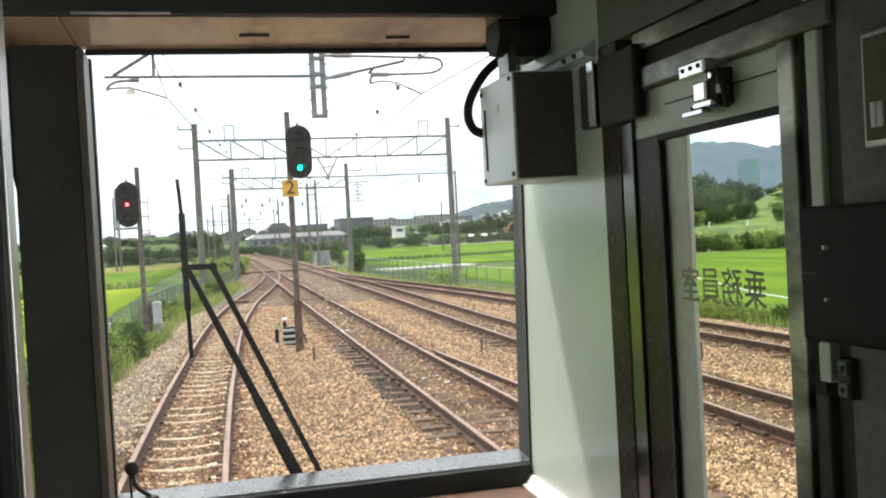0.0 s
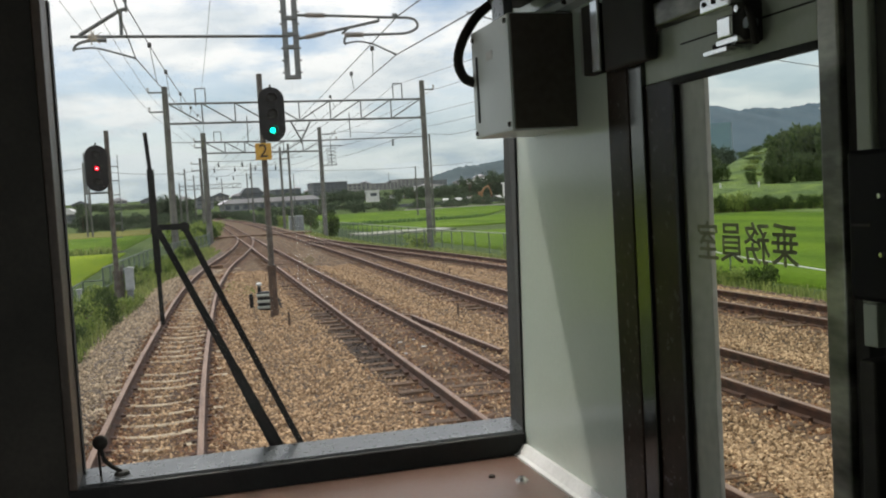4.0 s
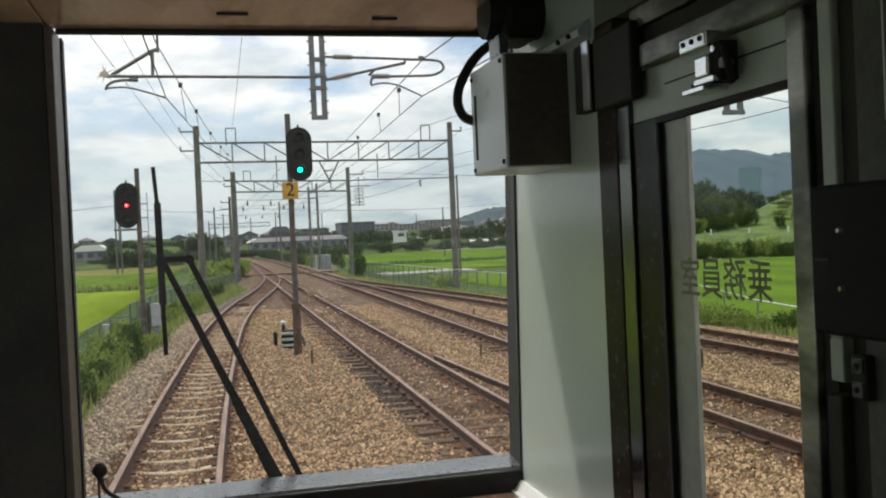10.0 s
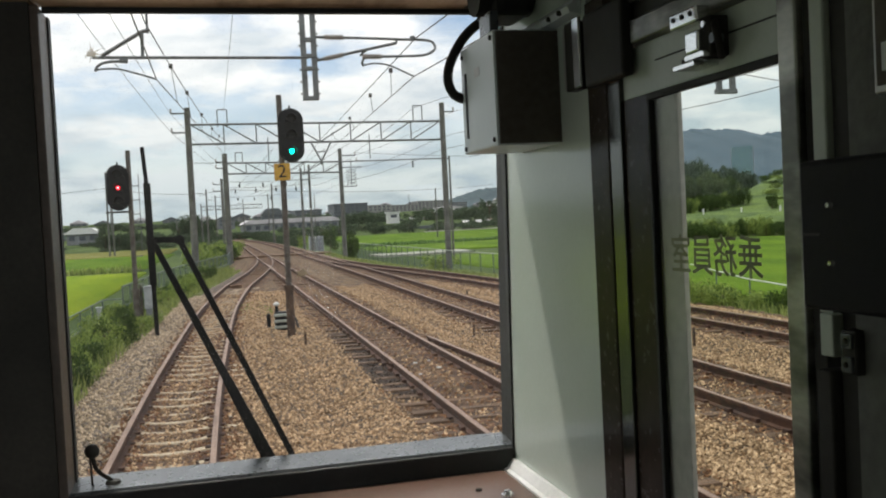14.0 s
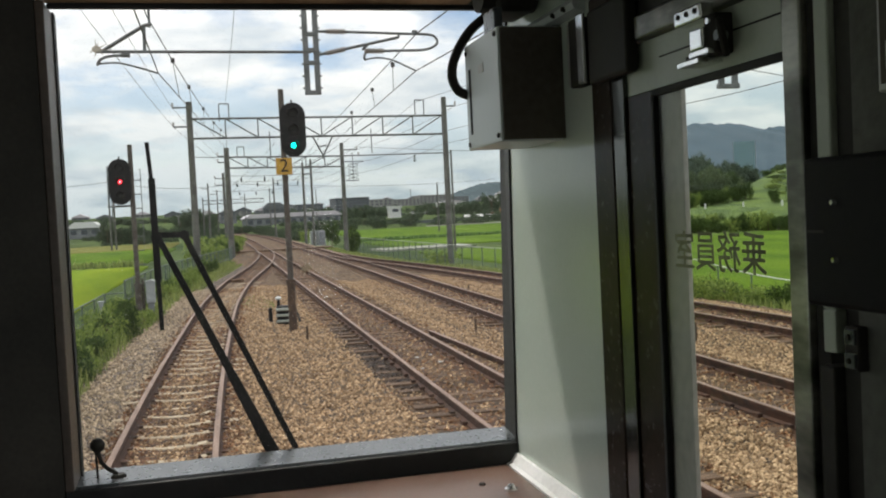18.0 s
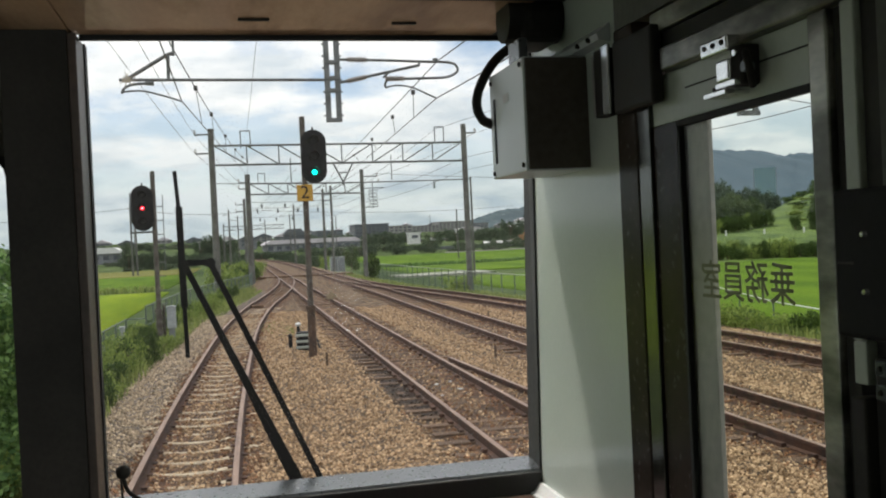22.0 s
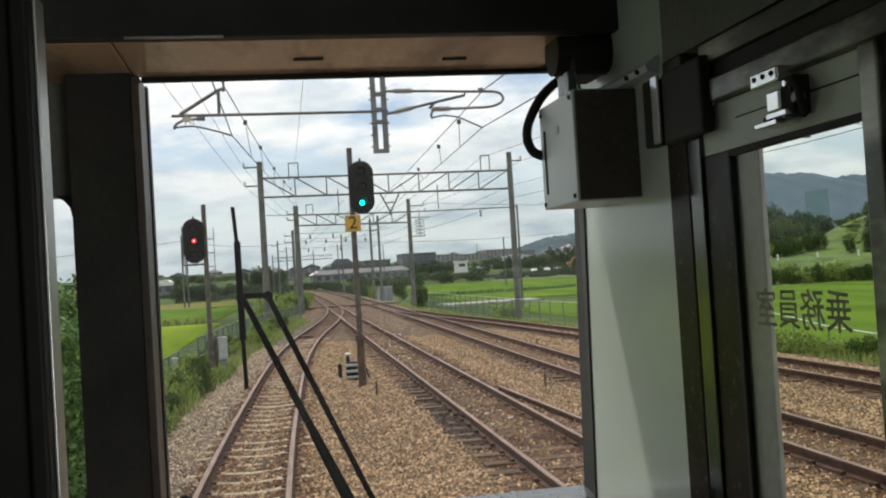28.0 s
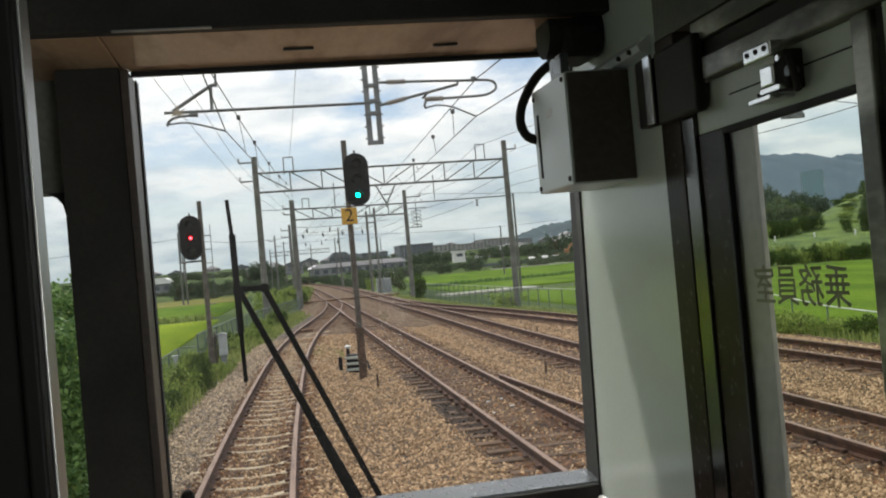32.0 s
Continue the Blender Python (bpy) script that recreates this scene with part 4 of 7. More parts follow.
# ---------------------------------------------------------------- fences
def fence(points, high, mesh_infill, label, spacing, material=M_FENCE, rails=(1.0, 0.5), group="", top=None, thin=0.007):
    x, y = points[0]
    f = thing("fence", (x, y, ground_z(x, y)), label, "fence", group)
    for (x0, y0), (x1, y1) in zip(points, points[1:]):
        n = max(1, round(math.hypot(x1 - x0, y1 - y0) / spacing))
        for i in range(n):
            a, b = i / n, (i + 1) / n
            ax, ay, bx, by_ = x0 + (x1 - x0) * a, y0 + (y1 - y0) * a, x0 + (x1 - x0) * b, y0 + (y1 - y0) * b
            az, bz = ground_z(ax, ay), ground_z(bx, by_)
            if top is not None:
                az = bz = top - high
            bm = B()
            rod(bm, (ax, ay, az - (0.2 if top is None else 0.7)), (ax, ay, az + high), 0.03, None, 8)
            part("post", bm, M_FENCE, f)
            for h in rails:
                bm = B()
                rod(bm, (ax, ay, az + high * h), (bx, by_, bz + high * h), 0.022, None, 6)
                part("rail", bm, material, f)
            if mesh_infill:
                bm = B()
                m = 12
                for k in range(1, m):
                    t = k / m
                    px, py, pz = ax + (bx - ax) * t, ay + (by_ - ay) * t, az + (bz - az) * t
                    rod(bm, (px, py, pz + 0.05), (px, py, pz + high), thin, None, 4, False)
                part("wire_mesh", bm, M_FENCE, f)
    return f


fence([(-3.25, 19.5), (-2.95, 27.5), (-2.66, 34.6), (-2.02, 34.6)], 1.1, False, "low green-grey pipe fence among the weeds", 2.2, top=0.33)
fence([(-1.99, 34.6), (-0.87, 47.5), (0.41, 56.0), (2.5, 68.0), (3.0, 77.0)], 1.35, True, "grey-green mesh fence along the curving track", 1.6, top=0.75, thin=0.0045)
fence([(15.9, 40), (15.35, 50), (15.2, 70), (15.2, 92)], 1.55, True, "grey mesh fence with a pale top rail beside the rice field", 2.0, M_RAILPALE, (1.0,), thin=0.0035)
fence([(15.6, 13.5), (17.2, 22), (18.6, 29), (21.6, 38.5)], 0.95, False, "white pipe rail at the edge of the rice field", 6.0, M_WHITE, (1.0,))


# ---------------------------------------------------------------- poles, gantries and overhead line
def line_pole(x, y, z0, z1, r=0.17, label="slender grey concrete pole of the overhead line", arms=(), group="line poles"):
    p = thing("line_pole", (x, y, z0), label, "pole", group)
    bm = B()
    rod(bm, (x, y, z0 - 0.5), (x, y, z1), r, r * 0.78, 14)
    part("shaft", bm, M_POLE, p, smooth=False)
    for z, x1 in arms:
        bm = B()
        box(bm, min(x, x + x1), max(x, x + x1), y - 0.04, y + 0.04, z - 0.045, z + 0.045, 0.01)
        part("cross_arm", bm, M_STEEL, p)
        bm = B()
        for k in range(3):
            rod(bm, (x + x1, y, z + 0.04 + k * 0.09), (x + x1, y, z + 0.10 + k * 0.09), 0.085, 0.05, 8)
        part("insulator", bm, M_INSUL, p)
    return p


def truss(x0, x1, y, z_low, z_up, label, n=10, slope=-0.12):
    t = thing("gantry_beam", ((x0 + x1) / 2, y, z_low), label, "gantry", "overhead gantries")
    def lift(x):
        return slope * (x - x0) / (x1 - x0)
    for nm, z in (("upper_chord", z_up), ("lower_chord", z_low)):
        bm = B()
        rod(bm, (x0, y, z + lift(x0)), (x1, y, z + lift(x1)), 0.065, None, 6)
        part(nm, bm, M_STEEL, t)
    for i in range(n):
        a, b = x0 + (x1 - x0) * i / n, x0 + (x1 - x0) * (i + 1) / n
        bm = B()
        rod(bm, (b, y, z_low + lift(b)), (b, y, z_up + lift(b)), 0.04, None, 6)
        part("upright", bm, M_STEEL, t)
        bm = B()
        if i < n / 2:
            rod(bm, (a, y, z_up + lift(a)), (b, y, z_low + lift(b)), 0.04, None, 6)
        else:
            rod(bm, (a, y, z_low + lift(a)), (b, y, z_up + lift(b)), 0.04, None, 6)
        part("diagonal", bm, M_STEEL, t)
    return t


line_pole(0.40, 60, -0.6, 9.9, 0.22, "thick grey concrete gantry pole with feeder arms", ((9.57, -0.95), (8.42, -0.95)), "gantry poles")
line_pole(16.2, 60, -0.6, 9.9, 0.21, "thick grey concrete gantry pole beside the field", ((9.33, 0.75), (7.6, -0.01)), "gantry poles")
g1 = truss(0.55, 16.05, 60, 7.70, 8.88, "steel lattice gantry beam across all tracks", 8, -0.14)
for x, k in ((2.15, 1), (14.3, -1)):
    bm = B()
    for dx in (0, 0.58):
        rod(bm, (x + dx, 60, 8.7), (x + dx, 60, 9.75), 0.035, None, 6)
    rod(bm, (x, 60, 9.75), (x + 0.58, 60, 9.75), 0.035, None, 6)
    part("wire_bracket", bm, M_STEEL, g1)
for x in (5.1, 11.4):
    bm = B()
    rod(bm, (x, 60, 8.0), (x, 60, 6.5), 0.03, None, 6)
    part("drop_rod", bm, M_STEEL, g1)
for x in (8.33,):
    bm = B()
    rod(bm, (x - 0.6, 60, 7.62), (x, 60, 6.42), 0.05, None, 6)
    rod(bm, (x + 0.64, 60, 7.62), (x, 60, 6.42), 0.05, None, 6)
    rod(bm, (x - 0.3, 60, 7.02), (x + 0.32, 60, 7.02), 0.035, None, 6)
    rod(bm, (x, 60, 6.55), (x, 60, 6.22), 0.07, 0.07, 8)
    part("drop_bracket", bm, M_STEEL, g1)

line_pole(3.05, 79.5, -0.5, 8.55, 0.26, "grey concrete gantry pole beside the fence", ((7.9, -0.7), (7.4, -0.7)), "gantry poles")
line_pole(12.6, 81, -0.5, 8.8, 0.20, "grey concrete gantry pole with switch gear", ((8.2, 1.3), (7.7, 1.4)), "gantry poles")
g2 = truss(3.15, 12.5, 79.5, 6.93, 7.80, "second steel lattice gantry beam over the tracks", 6, -0.2)
bm = B()
rod(bm, (12.5, 79.5, 7.6), (21.6, 79.5, 7.58), 0.05, None, 6)
rod(bm, (0.35, 79.5, 7.9), (3.1, 79.5, 7.8), 0.025, None, 6)
for k in range(3):
    rod(bm, (18.52, 79.5, 7.45 - 0.2 * k), (18.52, 79.5, 7.31 - 0.2 * k), 0.12, 0.07, 8)
part("boom", bm, M_STEEL, g2, "long steel boom with a hanging insulator")
line_pole(21.7, 79.5, -1.1, 7.75, 0.1, "thin steel prop at the end of the boom", (), "line poles")
bm = B()
for dx in (3.9, 4.45):
    rod(bm, (dx, 79.5, 7.75), (dx, 79.5, 8.6), 0.035, None, 6)
rod(bm, (3.9, 79.5, 8.6), (4.45, 79.5, 8.6), 0.035, None, 6)
part("wire_bracket", bm, M_STEEL, g2)
sw = thing("line_switch_gear", (13.3, 81, 5.6), "tangle of switch gear hoops and rods on the pole", "switch gear")
for k in range(5):
    bm = B()
    ring = [(13.5 + 0.42 * math.cos(a * 0.52), 81 + 0.1, 6.2 + 0.30 * k - 0.5 + 0.12 * math.sin(a * 0.52)) for a in range(13)]
    tube(bm, ring, 0.025, 5)
    part("hoop", bm, M_STEEL, sw)
bm = B()
rod(bm, (12.7, 81, 7.2), (14.4, 81, 7.2), 0.04, None, 6)
rod(bm, (12.7, 81, 5.6), (13.9, 81, 5.6), 0.04, None, 6)
rod(bm, (13.5, 81.1, 5.5), (13.5, 81.1, 7.9), 0.03, None, 6)
part("bracket", bm, M_STEEL, sw)

for x, y, z0, z1, arms in ((3.4, 106, -0.6, 7.9, ((7.3, -0.9), (6.6, -0.9))), (12.8, 114.5, -0.4, 9.2, ((8.5, 1.0), (7.8, 1.0))), (14.4, 120, -0.4, 9.9, ((9.0, 0.9),)),
                           (1.6, 204, 0.0, 7.9, ()), (4.6, 207, 0.0, 9.5, ((8.6, -1.4),)), (12.5, 256, 0.5, 9.9, ((8.9, -1.2),)), (16.8, 226, 0.3, 10.1, ()),
                           (33.8, 279, 0.8, 10.9, ()), (41.6, 165, -1.0, 7.8, ()), (94, 426, 3, 13.8, ((13, -1.2),)), (-11.4, 142, 0, 9.8, ()), (-10.9, 143.5, 0, 9.6, ()),
                           (12, 150, 0, 9.0, ((8.2, 0.9),)), (2.2, 150, 0, 8.6, ((7.8, -0.9),)), (-19, 240, 2, 11, ())):
    line_pole(x, y, z0, z1, 0.17 if y < 130 else 0.14, "slender grey pole further down the line", arms)
for y, xa, xb, z in ((205, 1.7, 14, 7.3),):
    truss(xa, xb, y, z - 0.8, z, "distant steel gantry beam over the tracks", 7, 0)


def wire(points, r, label, sag=0.25, dropper=None):
    ob = thing("overhead_wire", points[0], label, "wire", "overhead wires")
    bm = B()
    pts = []
    for (p, q) in zip(points, points[1:]):
        p, q = Vector(p), Vector(q)
        for k in range(12):
            t = k / 12
            v = p.lerp(q, t)
            v.z -= sag * 4 * t * (1 - t)
            pts.append(v)
    pts.append(Vector(points[-1]))
    tube(bm, pts, r, 5)
    part("cable", bm, M_WIRE, ob)
    return ob


def dropper(upper, lower, ys, where):
    for y in ys:
        bm = B()
        t = (y - 17) / 43
        x0, z0 = upper[0] + (upper[2] - upper[0]) * t, upper[1] + (upper[3] - upper[1]) * t - 4 * 0.35 * t * (1 - t)
        x1, z1 = lower[0] + (lower[2] - lower[0]) * t, lower[1] + (lower[3] - lower[1]) * t
        rod(bm, (x0, y, z0), (x1, y, z1), 0.008, None, 5)
        rod(bm, (x0, y, z0 - 0.05), (x0, y, z0 + 0.05), 0.045, 0.045, 6)
        part("dropper", bm, M_WIRE, where)


wire([(-0.6, -26, 5.1), (0.08, 17, 5.13), (2.33, 60, 7.22), (3.6, 106, 7.0)], 0.010, "contact wire over the curving track", 0.02)
mw = wire([(-0.5, -26, 6.0), (-0.06, 17, 6.1), (2.54, 60, 7.9), (3.6, 106, 7.6)], 0.011, "carrier wire over the curving track", 0.35)
dropper((-0.06, 6.1, 2.54, 7.9), (0.08, 5.13, 2.33, 7.22), (22, 27, 34, 42, 50), mw)
wire([(6.2, -26, 5.1), (5.15, 4, 5.12), (4.54, 17, 5.12), (8.75, 60, 7.05), (11.5, 114, 7.0)], 0.010, "contact wire over the main track", 0.02)
mw = wire([(6.4, -26, 5.9), (5.2, 4, 5.9), (4.6, 17, 5.80), (8.3, 60, 7.75), (11.5, 114, 7.7)], 0.011, "carrier wire over the main track", 0.02)
dropper((4.6, 5.80, 8.3, 7.75), (4.54, 5.12, 8.75, 7.05), (21, 26, 34, 46), mw)
wire([(-3.9, -10, 9.0), (-2.37, 30, 8.94), (-0.55, 60, 8.42), (2.3, 78.3, 7.4)], 0.010, "thin feeder wire on the pole's lower arm", 0.1)
wire([(-2.2, -10, 9.3), (-1.5, 30, 8.94), (-0.55, 60, 9.57), (2.3, 78.3, 7.9)], 0.010, "thin feeder wire on the pole's upper arm", 0.1)
wire([(1.6, -20, 9.2), (2.0, 30, 8.96), (2.52, 60, 9.6)], 0.009, "thin wire held by the gantry's bracket", 0.1)
for x0, z0, x1, z1 in ((16.9, 9.3, 13.9, 8.2), (16.0, 7.7, 13.5, 7.0), (14.3, 9.6, 11.8, 7.4), (16.0, 6.9, 12.8, 6.0)):
    wire([(x0 + 8, 20, z0 + 1.2), (x0, 60, z0), (x1, 81, z1), (x1, 114, z1)], 0.012, "feeder wire on the field side of the tracks", 0.25)
wire([(60, 60, 8.9), (22, 38, 8.6), (10, 30, 8.4)], 0.02, "service cable crossing over the rice field", 0.4)
wire([(-70, 160, 7.6), (-11.4, 142, 9.0), (6, 150, 8.4), (60, 190, 8.8)], 0.03, "cable crossing the fields between slim poles", 0.8)

# cross wires with insulators over the farther tracks
for yy, x0, x1, z in ((92, 3.4, 12.4, 6.9), (101, 3.4, 12.0, 6.75), (126, 2.6, 11.2, 6.6)):
    cs = wire([(x0, yy, z), ((x0 + x1) / 2, yy, z - 0.12), (x1, yy, z + 0.05)], 0.018, "cross wire slung between two line poles", 0.05)
    for k in range(4):
        x = x0 + (x1 - x0) * (0.14 + 0.24 * k)
        bm = B()
        rod(bm, (x, yy, z - 0.05), (x, yy, z - 0.55), 0.02, None, 6)
        rod(bm, (x, yy, z - 0.28), (x, yy, z - 0.62), 0.085, 0.06, 8)
        part("insulator", bm, M_SIGBLACK, cs, "dark hanging insulator")
for x0, x1, z0, z1 in ((5.4, 4.2, 7.3, 6.6), (6.9, 5.2, 7.6, 6.7), (8.6, 7.0, 7.2, 6.5), (10.1, 8.4, 7.5, 6.6)):
    wire([(x0, 60, z0), (x0 * 0.6 + x1 * 0.4, 92, z0 * 0.6 + z1 * 0.4 - 0.1), (x1, 126, z1)], 0.012, "overhead wire running on along the tracks", 0.1)

# the near bracket that carries both contact wires
bk = thing("wire_support_bracket", (2.68, 17, 4.74), "hanging steel wire support with two bracket arms and insulators", "wire support")
for x in (2.578, 2.762):
    bm = B()
    box(bm, x - 0.046, x + 0.046, 16.96, 17.04, 4.74, 8.2, 0.006)
    part("channel", bm, M_STEEL, bk)
for z in (4.76, 5.28, 5.5, 5.78, 6.3, 7.0):
    bm = B()
    box(bm, 2.53, 2.81, 16.95, 17.05, z - 0.035, z + 0.035, 0.008)
    part("tie_plate", bm, M_STEEL, bk)
for k in range(9):
    for x0, x1 in ((2.50, 2.54), (2.80, 2.84)):
        bm = B()
        rod(bm, (x0, 17, 4.84 + 0.21 * k), (x1, 17, 4.84 + 0.21 * k), 0.016, None, 6)
        part("bolt", bm, M_STEEL, bk)
bm = B()
rod(bm, (2.66, 17, 5.47), (-0.92, 17, 5.50), 0.026, None, 8)
part("long_arm", bm, M_STEEL, bk)
bm = B()
rod(bm, (-0.78, 17, 5.52), (-0.11, 17, 5.93), 0.032, None, 8)
rod(bm, (-0.11, 17, 5.93), (0.0, 17, 5.95), 0.032, None, 8)
rod(bm, (-0.02, 17, 5.9), (-0.02, 17, 6.5), 0.022, None, 6)
part("stay_tube", bm, M_STEEL, bk)
bm = B()
rod(bm, (-0.11, 17, 5.93), (-0.12, 17, 5.49), 0.028, None, 8)
part("upright", bm, M_STEEL, bk)
bm = B()
tube(bm, curve([(-0.40, 17, 5.44), (-0.70, 17, 5.42), (-0.84, 17, 5.36), (-0.89, 17, 5.27)]), 0.024, 7)
part("registration_arm", bm, M_STEEL, bk)
bm = B()
tube(bm, curve([(-0.87, 17, 5.30), (-0.55, 17, 5.31), (-0.2, 17, 5.22), (0.08, 17, 5.13)]), 0.016, 7)
part("steady_arm", bm, M_STEEL, bk)
bm = B()
rod(bm, (-0.50, 17, 5.445), (-0.36, 17, 5.44), 0.042, 0.042, 10)
part("sleeve", bm, M_STEEL, bk)
bm = B()
tube(bm, curve([(2.80, 17, 5.83), (3.6, 17, 5.81), (4.3, 17, 5.785), (4.82, 17, 5.765), (4.95, 17, 5.68), (4.93, 17, 5.58), (4.74, 17, 5.50), (4.4, 17, 5.485), (3.95, 17, 5.48)], 8), 0.024, 7)
part("loop_arm", bm, M_STEEL, bk)
bm = B()
rod(bm, (2.80, 17, 5.42), (4.25, 17, 5.72), 0.026, None, 8)
rod(bm, (4.25, 17, 5.72), (4.25, 17, 5.79), 0.02, None, 8)
part("lower_arm", bm, M_STEEL, bk)
bm = B()
tube(bm, curve([(4.1, 17, 5.475), (3.8, 17, 5.485), (3.66, 17, 5.46), (3.61, 17, 5.37), (3.64, 17, 5.31)]), 0.022, 7)
rod(bm, (3.72, 17, 5.62), (3.58, 17, 5.50), 0.022, None, 6)
rod(bm, (4.55, 17, 5.76), (4.55, 17, 5.84), 0.05, None, 8)
part("registration_arm", bm, M_STEEL, bk)
bm = B()
tube(bm, curve([(3.63, 17, 5.33), (3.85, 17, 5.36), (4.1, 17, 5.32), (4.35, 17, 5.21), (4.54, 17, 5.12)]), 0.015, 7)
part("steady_arm", bm, M_STEEL, bk)
for x0, z0, up in ((2.95, 5.828, -0.02), (2.93, 5.445, 0.207), (3.62, 5.48, 0.0)):
    bm = B()
    rod(bm, (x0, 17, z0), (x0 + 0.34, 17, z0 + 0.34 * up), 0.034, 0.034, 10)
    for k in range(10):
        xx = x0 + 0.02 + 0.033 * k
        rod(bm, (xx, 17, z0 + (xx - x0) * up), (xx + 0.017, 17, z0 + (xx - x0) * up), 0.050, 0.044, 10)
    part("insulator", bm, M_INSUL, bk)
line_pole(-3.3, 16.0, -0.6, 9.2, 0.18, "grey concrete pole that carries the near wire support", (), "line poles")
bm = B()
rod(bm, (-3.3, 16.6, 8.1), (9.2, 16.9, 8.15), 0.07, None, 8)
rod(bm, (9.2, 16.9, 8.15), (15.5, 22.0, 8.2), 0.07, None, 8)
solo("support_beam", bm, M_STEEL, "steel beam that the near wire support hangs from", "beam")
bk3 = thing("drop_frame", (13.8, 22, 5.33), "grey steel drop frame hanging over the outer siding", "wire support")
for x in (13.61, 13.99):
    bm = B()
    box(bm, x - 0.07, x + 0.07, 21.95, 22.05, 5.36, 8.2, 0.008)
    part("channel", bm, M_STEEL, bk3)
for z in (5.39, 6.1, 7.0):
    bm = B()
    box(bm, 13.50, 14.10, 21.94, 22.06, z - 0.06, z + 0.06, 0.01)
    part("tie_plate", bm, M_STEEL, bk3)
wire([(12.0, -20, 4.86), (12.0, 16.8, 4.83), (12.0, 20.8, 4.85), (11.6, 38, 5.0), (10.5, 60, 6.9)], 0.009, "contact wire over the outer siding", 0.02)


# ---------------------------------------------------------------- signals
def signal(x, y, z0, z1, hx, z_head, lit, lit_at, label, rusty=True):
    s = thing("colour_light_signal", (x, y, z0), label, "signal", "colour light signals")
    bm = B()
    rod(bm, (x, y, z0 + 1.25), (x, y, z1), 0.075, 0.07, 14)
    part("post", bm, M_POST, s)
    bm = B()
    rod(bm, (x, y, z0 - 0.1), (x, y, z0 + 1.3), 0.105, 0.10, 14)
    rod(bm, (x, y, z0 + 1.22), (x, y, z0 + 1.32), 0.125, 0.125, 14)
    part("post_base", bm, M_RUSTPOST if rusty else M_POST, s, "rust-brown lower post" if rusty else "")
    bm = B()
    prism(bm, rounded(hx - 0.32, hx + 0.32, z_head - 0.68, z_head + 0.68, 0.315, 8), "y", y - 0.12, y - 0.07)
    prism(bm, rounded(hx - 0.20, hx + 0.20, z_head - 0.58, z_head + 0.58, 0.18, 6), "y", y - 0.07, y + 0.12)
    part("head", bm, M_SIGBLACK, s, "black oval backplate")
    for k in range(3):
        z = z_head + 0.40 - 0.40 * k
        bm = B()
        seg = 14
        for a0 in range(seg):
            t0, t1 = math.pi * (-0.15 + 1.3 * a0 / seg), math.pi * (-0.15 + 1.3 * (a0 + 1) / seg)
            q = []
            for t, yy, rr in ((t0, y - 0.12, 0.125), (t1, y - 0.12, 0.125), (t1, y - 0.36, 0.12), (t0, y - 0.36, 0.12)):
                q.append(bm.verts.new((hx + rr * math.cos(t), yy, z + rr * math.sin(t))))
            bm.faces.new(q)
        part("hood", bm, M_RUBBER, s)
        bm = B()
        on = abs(z - lit_at) < 0.1
        rod(bm, (hx, y - 0.155, z), (hx, y - 0.12, z), 0.055 if on else 0.068, 0.06 if on else 0.08, 16)
        lamp = part("lamp", bm, lit if on else M_LENS, s, "lit lamp" if on else "")
        if on and lit is M_RED:
            bm = B()
            rod(bm, (hx, y - 0.160, z), (hx, y - 0.155, z), 0.022, 0.024, 14)
            part("core", bm, M_REDCORE, lamp, "brightest middle of the lamp")
    bm = B()
    for z in (z_head - 0.45, z_head + 0.45):
        box(bm, min(hx, x), max(hx, x), y + 0.0, y + 0.06, z - 0.03, z + 0.03, 0.006)
    part("clamp", bm, M_POST, s)
    bm = B()
    rod(bm, (hx, y - 0.03, z_head + 0.66), (hx, y - 0.03, z_head + 0.76), 0.03, 0.02, 8)
    part("lifting_eye", bm, M_SIGBLACK, s)
    return s


s2 = signal(2.78, 24.67, -0.28, 5.85, 3.03, 4.82, M_GREEN, 4.42, "black colour light signal with a green lamp on a rusty post")
pl = B()
box(pl, 2.55, 2.95, 24.44, 24.46, 3.69, 4.11, 0.006)
plate = part("number_plate", pl, M_YELLOW, s2, "orange-yellow plate with the number 2")
lettering("figure", "2", 0.46, Matrix.Translation((2.75, 24.435, 3.90)) @ Matrix.Rotation(radians(90), 4, "X"), M_INK, plate, 0.003)
s1 = signal(-1.28, 30.2, -0.45, 5.02, -1.60, 3.92, M_RED, 3.92, "black colour light signal with a red lamp beside the fence", False)
for k in range(9):
    bm = B()
    z = 0.6 + 0.42 * k
    rod(bm, (-1.22, 30.2, z), (-1.02, 30.2, z), 0.014, None, 6)
    part("step_iron", bm, M_STEEL, s1)
bm = B()
for xx in (-1.22, -1.02):
    rod(bm, (xx, 30.2, 2.0), (xx, 30.2, 4.3), 0.012, None, 6)
rod(bm, (-2.0, 30.2, 3.2), (-1.2, 30.2, 3.2), 0.03, None, 6)
rod(bm, (-1.95, 30.2, 3.2), (-1.95, 30.2, 4.4), 0.02, None, 6)
part("ladder_frame", bm, M_STEEL, s1)


